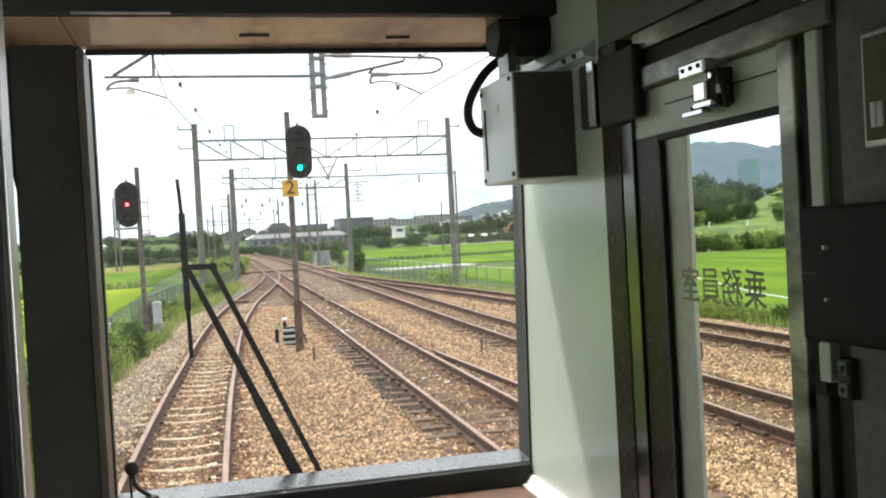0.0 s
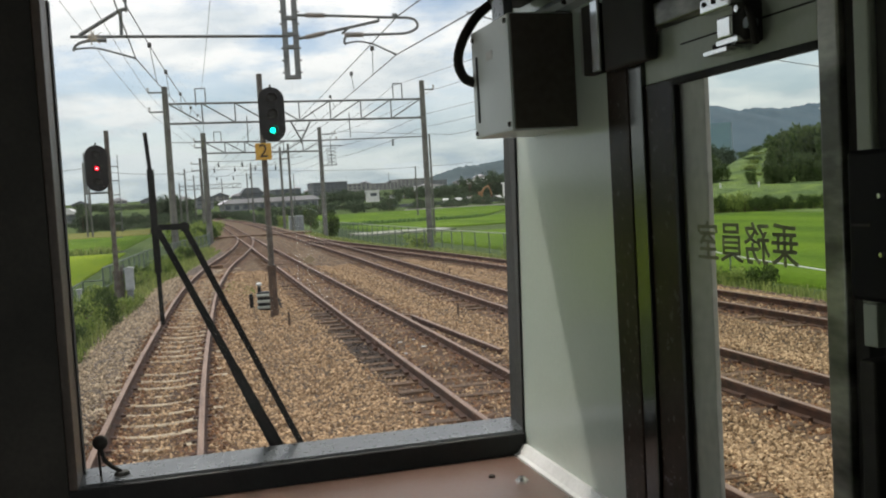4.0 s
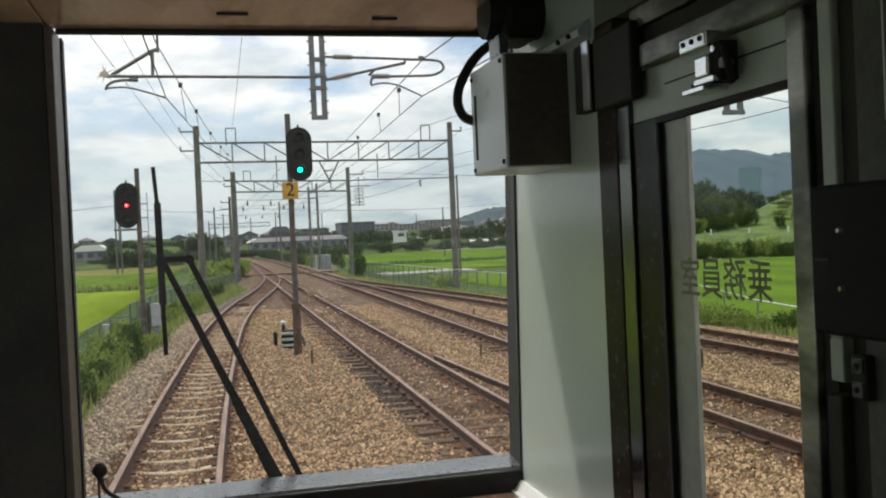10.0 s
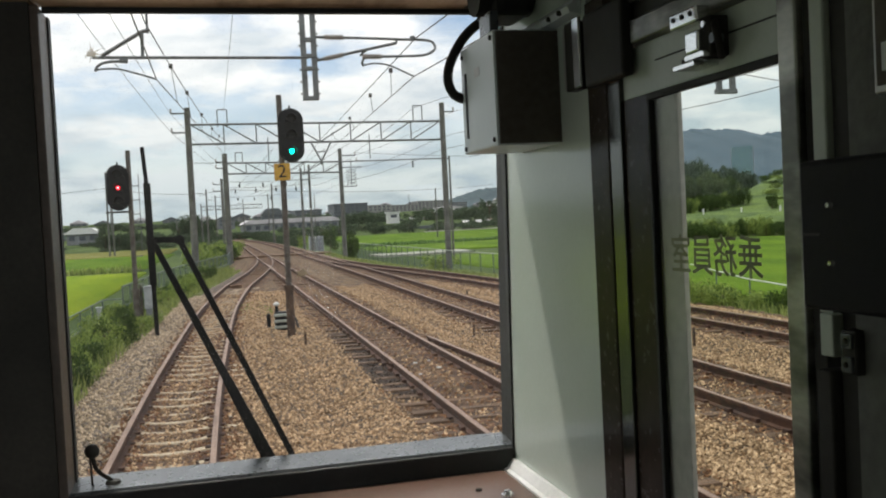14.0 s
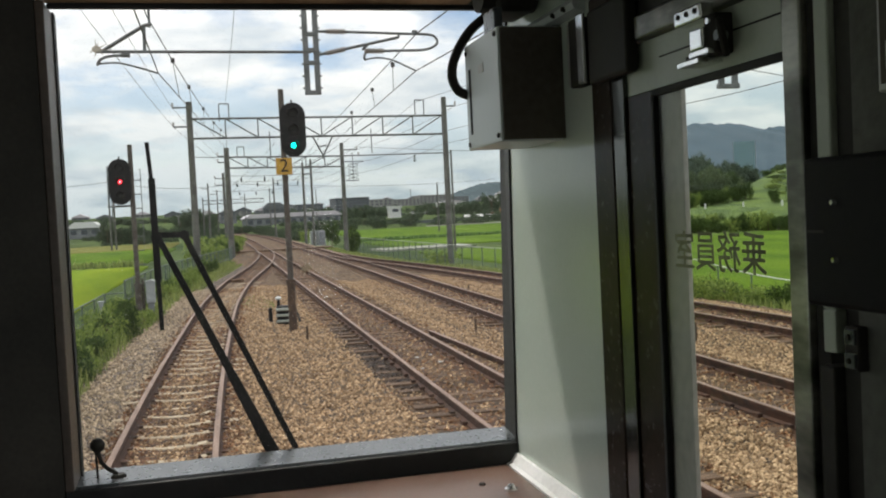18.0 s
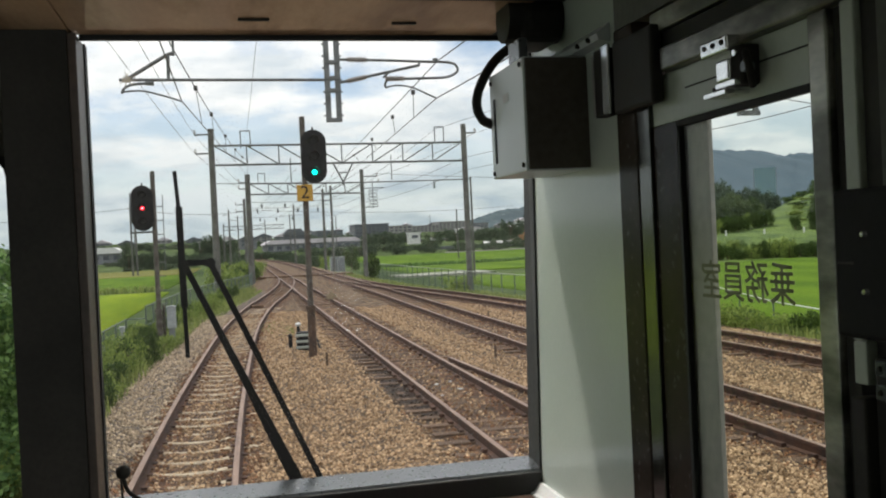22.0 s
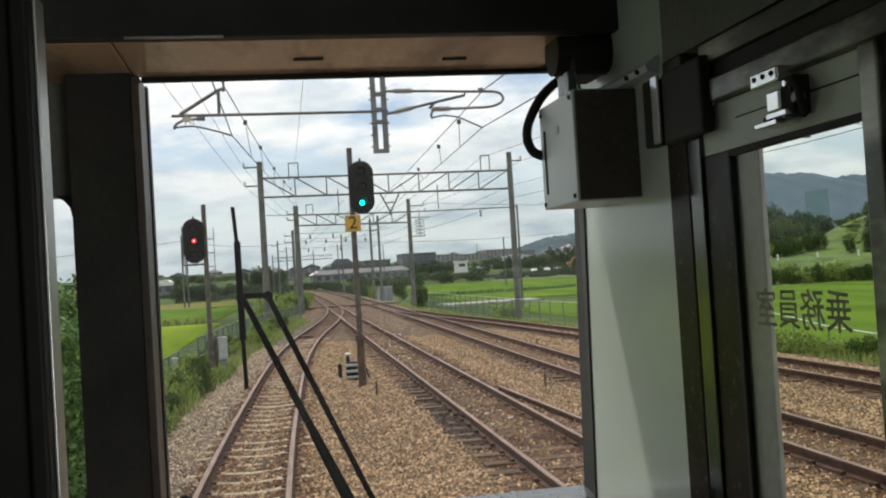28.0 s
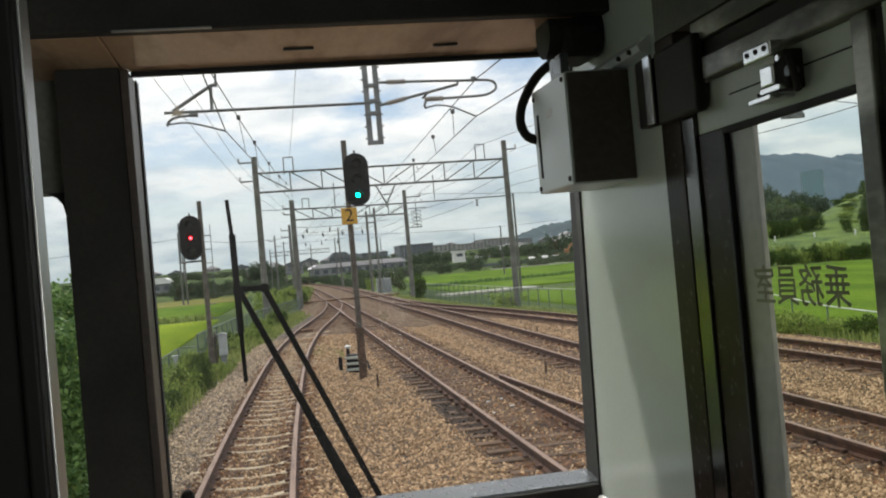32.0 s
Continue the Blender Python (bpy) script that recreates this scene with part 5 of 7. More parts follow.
def cabinet(x, y, w, d, h, label, n=1):
    z = min(-0.3, ground_z(x, y)) if y < 100 else ground_z(x, y)
    c = thing("equipment_cabinet", (x, y, z), label, "cabinet", "trackside cabinets")
    bm = B()
    box(bm, x - w / 2, x + w / 2, y - d / 2, y + d / 2, z, z + h, 0.015)
    part("body", bm, M_CABINET, c)
    bm = B()
    box(bm, x - w / 2 - 0.03, x + w / 2 + 0.03, y - d / 2 - 0.03, y + d / 2 + 0.03, z + h, z + h + 0.05, 0.012)
    part("lid", bm, M_CABINET, c)
    bm = B()
    box(bm, x - w / 2 + 0.04, x + w / 2 - 0.04, y - d / 2 - 0.015, y - d / 2, z + 0.08, z + h - 0.06, 0.004)
    part("door", bm, M_WALLG if y > 100 else M_CABINET, c)
    bm = B()
    box(bm, x + w / 2 - 0.12, x + w / 2 - 0.09, y - d / 2 - 0.04, y - d / 2 - 0.015, z + h * 0.5, z + h * 0.5 + 0.12, 0.004)
    part("handle", bm, M_BLACK, c)
    return c


def pole_box(x, y):
    c = thing("signal_box", (x, y, -0.5), "pale grey steel box on a square pedestal beside the signal", "signal box", "trackside cabinets")
    bm = B()
    box(bm, x - 0.09, x + 0.09, y - 0.08, y + 0.08, -0.6, 0.26, 0.01)
    part("pedestal", bm, M_WALLG, c, "darker grey pedestal")
    bm = B()
    box(bm, x - 0.13, x + 0.13, y - 0.12, y + 0.12, 0.26, 0.90, 0.015)
    part("body", bm, M_CABINET, c)
    bm = B()
    prism(bm, [(x - 0.15, 0.90), (x + 0.15, 0.90), (x + 0.15, 0.92), (x, 0.96), (x - 0.15, 0.92)], "y", y - 0.15, y + 0.14)
    part("lid", bm, M_CABINET, c)
    bm = B()
    box(bm, x - 0.10, x + 0.10, y - 0.132, y - 0.12, 0.31, 0.86, 0.004)
    part("door", bm, M_CABINET, c)
    bm = B()
    rod(bm, (x - 0.21, y, -0.6), (x - 0.21, y, 0.98), 0.045, 0.04, 10)
    part("cable_pipe", bm, M_POST, c, "dull pipe beside the box")


pole_box(-0.93, 30.3)
cabinet(14.95, 125, 0.9, 0.7, 1.85, "pale grey relay cabinet with dark streaks")
cabinet(15.9, 125, 0.85, 0.7, 1.9, "pale grey relay cabinet beside its twin")
cabinet(-2.3, 29.6, 0.12, 0.12, 1.0, "small grey junction box on the fence")


def point_machine():
    p = thing("point_machine", (2.68, 26.25, -0.3), "dark steel track coil box with pale ribs beside the signal post", "point machine")
    bm = B()
    box(bm, 2.50, 2.90, 26.1, 26.5, -0.3, 0.24, 0.03)
    part("body", bm, M_SIGBLACK, p)
    for z in (-0.16, 0.0, 0.16):
        bm = B()
        box(bm, 2.46, 2.94, 26.02, 26.14, z - 0.035, z + 0.035, 0.015)
        part("rib", bm, M_RAILPALE, p, "pale steel rib")
    bm = B()
    rod(bm, (2.56, 26.35, 0.2), (2.56, 26.35, 0.40), 0.05, 0.04, 8)
    part("stem", bm, M_SIGBLACK, p)
    bm = B()
    bmesh.ops.create_uvsphere(bm, u_segments=12, v_segments=7, radius=0.085, matrix=Matrix.Translation((2.56, 26.35, 0.44)) @ Matrix.Diagonal((1, 1, 0.65, 1)))
    part("marker_knob", bm, M_WHITE, p, "white knob on a short stem", True)
    bm = B()
    box(bm, 2.28, 2.38, 26.2, 26.36, -0.3, 0.2, 0.02)
    part("lever_stand", bm, M_SIGBLACK, p)
    bm = B()
    box(bm, 2.22, 2.42, 26.1, 26.3, -0.3, -0.16, 0.03)
    part("foot_block", bm, M_CONC, p, "pale concrete foot")
    bm = B()
    tube(bm, curve([(2.90, 26.2, -0.1), (3.02, 26.1, 0.05), (3.05, 25.9, -0.1), (3.1, 25.7, -0.28)]), 0.03, 6)
    part("cable", bm, M_RUBBER, p)


point_machine()


def stake(x, y, h, z):
    bm = B()
    box(bm, x - 0.025, x + 0.025, y - 0.012, y + 0.012, z - 0.1, z + h, 0.004)
    solo("steel_stake", bm, M_RUSTPOST, "rusty flat steel stake driven into the ballast", "stake", "steel stakes")


stake(2.86, 22.1, 0.36, -0.26)
stake(6.59, 21.1, 0.36, -0.28)
stake(10.05, 17.3, 0.40, -0.28)
stake(9.5, 32.0, 0.3, -0.28)
bm = B()
bmesh.ops.create_icosphere(bm, subdivisions=2, radius=0.16, matrix=Matrix.Translation((14.3, 37.0, -0.12)) @ Matrix.Diagonal((1, 1, 0.8, 1)))
solo("white_marker_stone", bm, M_WHITE, "white painted marker stone beside the siding", "marker stone")

# ---------------------------------------------------------------- far buildings and woods
def building(x0, x1, y0, y1, z0, z1, wall_mat, label, storeys=1, bays=6, roof="flat", roof_mat=None, category="building", ridge=0.0):
    b = thing("building", ((x0 + x1) / 2, y0, z0), label, category, "town buildings")
    bm = B()
    box(bm, x0, x1, y0, y1, z0 - 1.5, z1, 0)
    part("wall", bm, wall_mat, b)
    bm = B()
    if roof == "flat":
        box(bm, x0 - 0.3, x1 + 0.3, y0 - 0.3, y1 + 0.3, z1, z1 + 0.45, 0)
    else:
        prism(bm, [(x0 - 0.6, z1), (x1 + 0.6, z1), ((x0 + x1) / 2, z1 + ridge)] if roof == "gable" else [(x0 - 0.8, z1), (x1 + 0.8, z1), (x1 - 1.5, z1 + ridge), (x0 + 1.5, z1 + ridge)], "y", y0 - 0.6, y1 + 0.6)
    part("roof", bm, roof_mat or wall_mat, b)
    for s in range(storeys):
        for k in range(bays):
            w = (x1 - x0) / bays
            h = (z1 - z0) / storeys
            bm = B()
            box(bm, x0 + w * (k + 0.22), x0 + w * (k + 0.78), y0 - 0.08, y0 + 0.05, z0 + h * (s + 0.35), z0 + h * (s + 0.8), 0)
            part("window", bm, M_PANE, b)
    return b


building(14.6, 43.5, 300, 330, 0.6, 3.4, M_WALLG, "long low warehouse with a pale lilac roof", 1, 11, "hip", M_ROOFW, "warehouse", 1.3)
building(63, 79, 450, 470, 5, 11.0, M_WALLD, "dark grey apartment block above the trees", 4, 8)
building(48, 61, 480, 500, 5, 9.3, M_WALLD, "dark low-rise block beside the apartments", 3, 5)
building(27, 35, 400, 412, 4, 7.4, M_WALLD, "dark hall with a steep grey roof", 2, 4, "hip", M_WALLD, "hall", 2.4)
building(118, 138, 600, 620, 8, 11.6, M_WALLB, "beige mid-rise housing on a hillside", 3, 8)
building(140, 158, 610, 630, 9, 13.6, M_WALLB, "beige mid-rise housing on a hillside", 4, 7)
building(160, 176, 620, 640, 9, 12.0, M_WALLG, "grey mid-rise housing on a hillside", 3, 6)
building(96, 112, 560, 575, 8, 11.5, M_WALLB, "pale low housing beyond the woods", 2, 6)
building(106, 118, 420, 430, 5, 6.8, M_WHITE, "white low farm building", 1, 5, "gable", M_ROOFW, "farm building", 1.0)
building(-28.5, -21.6, 235, 243, 0.6, 2.9, M_WALLG, "grey farmhouse with a shining white roof", 1, 3, "hip", M_WHITE, "farmhouse", 1.4)
building(-40, -33, 260, 270, 1.0, 3.2, M_WALLD, "dark farmhouse among trees", 1, 3, "gable", M_WALLD, "farmhouse", 1.5)
building(-6, 4, 330, 340, 3.2, 5.4, M_WALLB, "small house with a white roof beyond the line", 1, 3, "gable", M_WHITE, "house", 1.6)
building(8, 14, 360, 370, 3.2, 6.0, M_WALLG, "small grey house beyond the line", 2, 2, "gable", M_WALLD, "house", 1.8)
building(59, 62.5, 298, 302, 2.6, 4.7, M_WHITE, "white container shed among gardens", 1, 1)
for k in range(10):
    x = -85 + k * 17 + rg.uniform(-4, 4)
    y = 520 + rg.uniform(0, 60)
    building(x, x + 9, y, y + 9, 6.0, 8.0 + rg.uniform(0, 1.5), (M_WALLB, M_WALLG, M_WALLD)[k % 3], "small house in the distant town", 2, 3, "gable", (M_WALLD, M_ROOFW)[k % 2], "house", 2)
for k in range(26):
    x = 50 + k * 9.0 + rg.uniform(-4, 4)
    y = 640 + rg.uniform(0, 160)
    building(x, x + rg.uniform(5, 9), y, y + 9, 8.0, 10.5 + rg.uniform(0, 3.0), (M_WALLB, M_WALLG, M_WHITE)[k % 3], "small house in the distant town", 2, 3, "gable", (M_WALLD, M_ROOFW)[k % 2], "house", 2)


def parked_car(x, y, paint, label, turn=0.0):
    z = ground_z(x, y)
    c = thing("parked_car", (x, y, z), label, "car", "parked cars")
    bm = B()
    prism(bm, [(-2.1, 0.3), (2.1, 0.3), (2.15, 0.75), (1.3, 0.9), (0.8, 1.42), (-1.2, 1.45), (-1.9, 0.95), (-2.15, 0.8)], "y", -0.8, 0.8)
    body = part("body", finish("body", bm, paint), None, c)
    for sx in (-1.3, 1.3):
        bm = B()
        rod(bm, (sx, -0.85, 0.3), (sx, 0.85, 0.3), 0.3, None, 12)
        part("wheels", finish("wheels", bm, M_RUBBER), None, c)
    bm = B()
    prism(bm, [(1.15, 0.92), (0.75, 1.36), (-1.1, 1.38), (-1.6, 0.95)], "y", -0.82, 0.82)
    part("side_glass", finish("side_glass", bm, M_PANE), None, c)
    for o in c.children:
        o.matrix_parent_inverse = Matrix.Identity(4)
        o.matrix_basis = Matrix.Rotation(turn, 4, "Z")


for k, (x, y) in enumerate(((62, 345), (67, 346), (72, 347), (78, 346), (84, 348), (112, 300), (118, 296), (122, 298))):
    parked_car(x, y, (M_WHITE, M_WALLG, M_WALLD)[k % 3], ("white", "grey", "dark")[k % 3] + " car parked beyond the fields", rg.uniform(-0.3, 0.3))

for k, (x, y) in enumerate(((68.0, 240), (71.4, 241), (73.6, 240), (81.5, 241))):
    parked_car(x, y, M_WHITE, "white van parked behind the farm road", 1.2 + 0.3 * k)


def excavator(x, y):
    z = ground_z(x, y)
    e = thing("excavator", (x, y, z), "orange-brown excavator with a raised arm behind the farm road", "excavator")
    for o in (-0.9, 0.9):
        bm = B()
        prism(bm, rounded(x - 1.7, x + 1.7, z, z + 0.8, 0.38), "y", y + o - 0.3, y + o + 0.3)
        part("track", bm, M_RUBBER, e)
    bm = B()
    box(bm, x - 1.5, x + 1.2, y - 1.1, y + 1.1, z + 0.85, z + 1.7, 0.12)
    part("body", bm, M_EXCAV, e)
    bm = B()
    box(bm, x + 0.1, x + 1.2, y - 1.1, y - 0.1, z + 1.7, z + 2.7, 0.1)
    part("operator_cabin", bm, M_EXCAV, e)
    bm = B()
    tube(bm, curve([(x + 1.0, y, z + 1.5), (x + 1.9, y, z + 3.4), (x + 3.3, y, z + 4.1)]), 0.24, 8)
    part("boom", bm, M_EXCAV, e)
    bm = B()
    tube(bm, [(x + 3.2, y, z + 4.1), (x + 4.0, y, z + 1.6)], 0.17, 8)
    part("arm", bm, M_EXCAV, e)
    bm = B()
    prism(bm, [(x + 3.7, z + 1.7), (x + 4.4, z + 1.5), (x + 4.3, z + 0.8), (x + 3.6, z + 0.9)], "y", y - 0.5, y + 0.5)
    part("bucket", bm, M_RUSTPOST, e)


excavator(76.8, 241)
building(84.4, 86.6, 240, 242.5, ground_z(85, 240), 4.4, M_WHITE, "narrow white shed beside the excavator", 1, 1)
for k in range(18):
    x = 50 + 2.5 * k
    bm = B()
    box(bm, x, x + 2.42, 236.9, 237.1, ground_z(x, 237) - 0.3, ground_z(x, 237) + 0.75, 0.02)
    solo("barrier_panel", bm, M_WALLD, "dark low barrier panel behind the farm road", "barrier", "barrier panels")

# trees: near bushes, field edges, far belts
tree(17.3, 125.5, 3.3, 1.2, 1, False, "dense dark bush beside the relay cabinets", "bush")
tree(13.6, 84, 3.1, 1.0, 2, False, "dark bush at the foot of the line pole", "bush")
tree(15.9, 61, 1.3, 1.5, 0, True, "low green bush at the foot of the gantry pole", "bush")
for k in range(16):
    y = 84 + 3.4 * k + rg.uniform(-1, 1)
    tree(left_edge(y) - 0.6 - 1.6 * rg.random(), y, 1.0 + 1.2 * rg.random(), 0.9 + 0.6 * rg.random(), k, k % 3 != 0, "leafy bush growing beside the line", "bush", "lineside bushes")
for k in range(44):
    y = 150 + 2.9 * k + rg.uniform(-2, 2)
    tree(line_c(y) + 3.4 + 6.5 * rg.random() ** 1.5, y, 0.9 + 1.3 * rg.random(), 1.0 + 1.0 * rg.random(), k, k % 3 == 0, "green shrub on the waste ground beside the line", "bush", "lineside bushes")
for k in range(26):
    y = 150 + 3.6 * k + rg.uniform(-2, 2)
    tree(left_edge(y) - 0.8 - 4.0 * rg.random() ** 1.5, y, 1.0 + 1.5 * rg.random(), 1.1 + 0.9 * rg.random(), k, k % 2 == 0, "green shrub on the waste ground beside the line", "bush", "lineside bushes")
tree(1.9, 82, 1.8, 1.6, 2, True, "leafy bush behind the fence", "bush")
tree(0.6, 92, 2.6, 2.2, 1, True, "leafy bush beside the line", "bush")
for k in range(9):
    tree(-17.5 + k * 0.8 + rg.uniform(-0.5, 0.5), 198 + rg.uniform(-5, 5), 3.4 + 2.4 * rg.random(), 2.0, k, False)
for k in range(7):
    tree(-3.8 + k * 1.25, 246 + rg.uniform(-4, 4), 5.6 + 1.8 * math.sin(k * 0.52) + 0.6 * rg.random(), 2.4, k, False)
for k in range(16):
    tree(-2 + k * 1.6 - 12, 232 + rg.uniform(-12, 12), 2.0 + 1.2 * rg.random(), 2.4, k, True, "low green shrub at the edge of the fields", "bush", "field shrubs")
for k in range(56):
    x = 22 + k * 1.95
    tree(x, 226 + rg.uniform(-16, 22), 1.6 + 2.0 * rg.random() ** 2, 2.6 + 1.6 * rg.random(), k, k % 3 == 0, "leafy garden tree beyond the rice fields", "tree", "garden trees")
for k in range(70):
    x = 34 + k * 1.95
    tree(x, 330 + rg.uniform(-35, 50), 3.2 + 2.4 * rg.random(), 4.0 + 2.0 * rg.random(), k, k % 4 == 0, "dark leafy tree in a belt before the town", "tree", "tree belt")
for k in range(16):
    tree(92 + k * 3.6, 300 + rg.uniform(-20, 20), 5.5 + 4.5 * rg.random(), 5.0, k, k % 2 == 0, "tall leafy tree on the rising ground", "tree", "tree belt")
for k in range(24):
    tree(-90 + k * 5.5, 420 + rg.uniform(-30, 30), 2.6 + 2 * rg.random(), 5.5, k, False, "dark leafy tree on the skyline", "tree", "tree belt")
for k in range(34):
    tree(-42 + k * 1.25 + rg.uniform(-1, 1), 180 + rg.uniform(0, 55), 0.8 + 0.9 * rg.random(), 1.6 + rg.random(), k, k % 2 == 0, "low green shrub on waste ground behind the fields", "bush", "field shrubs")
bm = B()
for k in range(8):
    x0 = 50 + 9 * k
    box(bm, x0, x0 + 9, 208, 211.5, ground_z(x0 + 4, 209) - 0.4, ground_z(x0 + 4, 209) + 0.2)
solo("farm_road", bm, M_ROAD, "pale concrete road behind the rice fields", "road", "", "structure")
# beyond the side door: shrubs, wood edge and lone trees on the slope
def off_line(ahead, aside):
    return 0.545 * ahead + 0.839 * aside, 0.839 * ahead - 0.545 * aside


for k in range(20):
    tree(*off_line(105 + rg.uniform(-1.5, 2.5), -11 + k * 0.62), 1.2 + 1.2 * rg.random(), 0.9 + 0.7 * rg.random(), k, k % 3 == 0, "broad-leaved green shrub behind the rice field", "bush", "field shrubs")
for k in range(6):
    tree(*off_line(107, 0.4 + k * 1.4), 1.5 + 0.4 * rg.random(), 0.95, k, False, "round dark shrub at the foot of the bank", "bush", "field shrubs")
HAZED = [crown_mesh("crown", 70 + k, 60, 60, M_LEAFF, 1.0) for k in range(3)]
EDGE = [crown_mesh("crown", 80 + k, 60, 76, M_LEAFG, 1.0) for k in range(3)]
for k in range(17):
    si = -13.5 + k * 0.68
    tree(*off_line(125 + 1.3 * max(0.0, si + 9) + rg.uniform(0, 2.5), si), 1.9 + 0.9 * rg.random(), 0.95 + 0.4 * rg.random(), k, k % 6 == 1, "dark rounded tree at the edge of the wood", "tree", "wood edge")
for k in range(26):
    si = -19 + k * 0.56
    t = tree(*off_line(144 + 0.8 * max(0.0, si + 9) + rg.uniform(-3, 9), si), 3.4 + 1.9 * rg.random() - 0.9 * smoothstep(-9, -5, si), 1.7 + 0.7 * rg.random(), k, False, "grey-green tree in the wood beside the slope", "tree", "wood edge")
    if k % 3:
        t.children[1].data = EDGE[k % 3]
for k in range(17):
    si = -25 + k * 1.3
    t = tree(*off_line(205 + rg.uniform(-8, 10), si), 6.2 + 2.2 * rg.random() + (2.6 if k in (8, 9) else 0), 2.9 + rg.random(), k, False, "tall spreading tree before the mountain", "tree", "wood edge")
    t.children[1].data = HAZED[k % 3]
for k in range(12):
    tree(*off_line(176 + rg.uniform(-2, 6), -1 + 1.5 * k), 2.0 + 1.4 * rg.random(), 1.9, k, False, "dark tree near the top of the slope", "tree", "slope trees")
tree(*off_line(126.5, 0.9), 2.1, 0.85, 1, False, "lone dark tree on the grassy slope")
for k in range(3):
    px_, py_ = off_line(121, -7 + 4.4 * k)
    bm = B()
    box(bm, px_ - 0.08, px_ + 0.08, py_ - 0.08, py_ + 0.08, ground_z(px_, py_) - 0.1, ground_z(px_, py_) + 0.6, 0.02)
    solo("marker_post", bm, M_WHITE, "short white marker post at the foot of the slope", "post", "marker posts")
for k in range(24):
    tree(*off_line(126 + 44 * rg.random(), -5 + 16 * rg.random()), 0.35 + 0.5 * rg.random(), 0.8 + 1.2 * rg.random(), k, k % 4 != 3, "low yellow-green bush on the grassy slope", "bush", "slope bushes")
DENSE = [crown_mesh("crown", 90 + k, 64, 84, M_LEAFG, 1.0) for k in range(3)]
for k in range(24):
    ah, si = 131 + 16 * rg.random(), 5.0 + 0.6 * k + rg.uniform(-0.4, 0.4)
    gx_, gy_ = off_line(ah, si)
    up = 5.6 + 3.6 * smoothstep(2, 8, si) + rg.uniform(-1.2, 0.8)
    t = tree(gx_, gy_, max(2.5, up * ah / 140 - ground_z(gx_, gy_)), 2.1 + 0.9 * rg.random(), k, False, "large dark spreading tree at the foot of the slope", "tree", "slope trees")
    t.children[1].data = DENSE[k % 3]
for ah, si, h, w in ((127, 3.4, 3.0, 1.25), (127, 5.0, 2.2, 1.1), (128, 7.2, 3.4, 1.6), (127, 9.3, 2.4, 1.3), (129, 11.4, 3.2, 1.7), (128, 13.6, 2.6, 1.5)):
    t = tree(*off_line(ah, si), h, w, int(si), False, "round dark tree before the grove", "tree", "slope trees")
    t.children[1].data = DENSE[int(si) % 3]
for k in range(20):
    tree(*off_line(103 + 4 * rg.random(), 0.5 + 0.7 * k), 0.7 + 1.3 * rg.random() ** 2, 0.7 + 0.5 * rg.random(), k, k % 2 == 0, "leafy garden shrub behind the rice field", "bush", "field shrubs")
building(157.5, 167, 200, 208, 5, 18.5, M_WHITE, "white block of a works behind the trees", 3, 2)
building(179.5, 193, 216, 230, 5, 29.4, M_WALLG, "tall blue-grey block of a works on the hill", 1, 1)
building(177.5, 179.3, 228, 230, 5, 34.2, M_WHITE, "slim white stair tower beside the works", 1, 1)
for k in range(26):
    y = 23 + k * 0.55
    tree(right_edge(y) + 0.4 + 1.2 * rg.random(), y, 0.5 + 0.45 * rg.random(), 0.45 + 0.3 * rg.random(), k, k % 4 != 0, "bushy green weeds along the ballast edge", "bush", "trackside bushes")
net = thing("practice_net", (*off_line(222, -4.6), 7), "tall green sports net between steel posts before the mountain", "net")
for q0 in (-6.9, -2.3):
    bm = B()
    rod(bm, (*off_line(222, q0), 1.0), (*off_line(222, q0), 14.9), 0.08, 0.06, 8)
    part("post", bm, M_WALLG, net)
bm = B()
(ax, ay), (bx, by_) = off_line(222, -6.8), off_line(222, -2.4)
vs = [bm.verts.new(v) for v in ((ax, ay, 8), (bx, by_, 8), (bx, by_, 14.8), (ax, ay, 14.8), (ax, ay + 0.04, 8), (bx, by_ + 0.04, 8), (bx, by_ + 0.04, 14.8), (ax, ay + 0.04, 14.8))]
for f in ((0, 1, 2, 3), (7, 6, 5, 4), (0, 4, 5, 1), (1, 5, 6, 2), (2, 6, 7, 3), (3, 7, 4, 0)):
    bm.faces.new([vs[i] for i in f])
part("net_panel", bm, M_NET, net, "translucent green netting")


def ridge(name, x0, x1, y, heights, base, material, label, seed, depth):
    """A range of hills as a solid with an uneven skyline, sloping towards the viewer."""
    n, m = 420, 9
    vs, fs = [], []
    for j in range(m + 1):
        for i in range(n + 1):
            t = i / n
            s = t * (len(heights) - 1)
            k = min(int(s), len(heights) - 2)
            u = s - k
            u = u * u * (3 - 2 * u)
            top = heights[k] * (1 - u) + heights[k + 1] * u
            x = x0 + (x1 - x0) * t
            f = j / m
            top += (top - base) * 0.05 * noise.noise((x * 0.012, seed, 0)) + ((top - base) * 0.025 * noise.noise((x * 0.05, seed, 3)) + 2.2 * noise.noise((x * 0.16, seed, 5))) * f ** 5
            z = base + (top - base) * f ** 0.8 * (1 + 0.03 * noise.noise((x * 0.01, f * 4, seed)) * (1 - f))
            vs.append((x, y - depth * (1 - f), z))
    for j in range(m):
        for i in range(n):
            a = j * (n + 1) + i
            fs.append((a, a + 1, a + n + 2, a + n + 1))
    return tagged(new(name, mesh_from(name, vs, fs, material, True)), label, "hills", "", "structure")


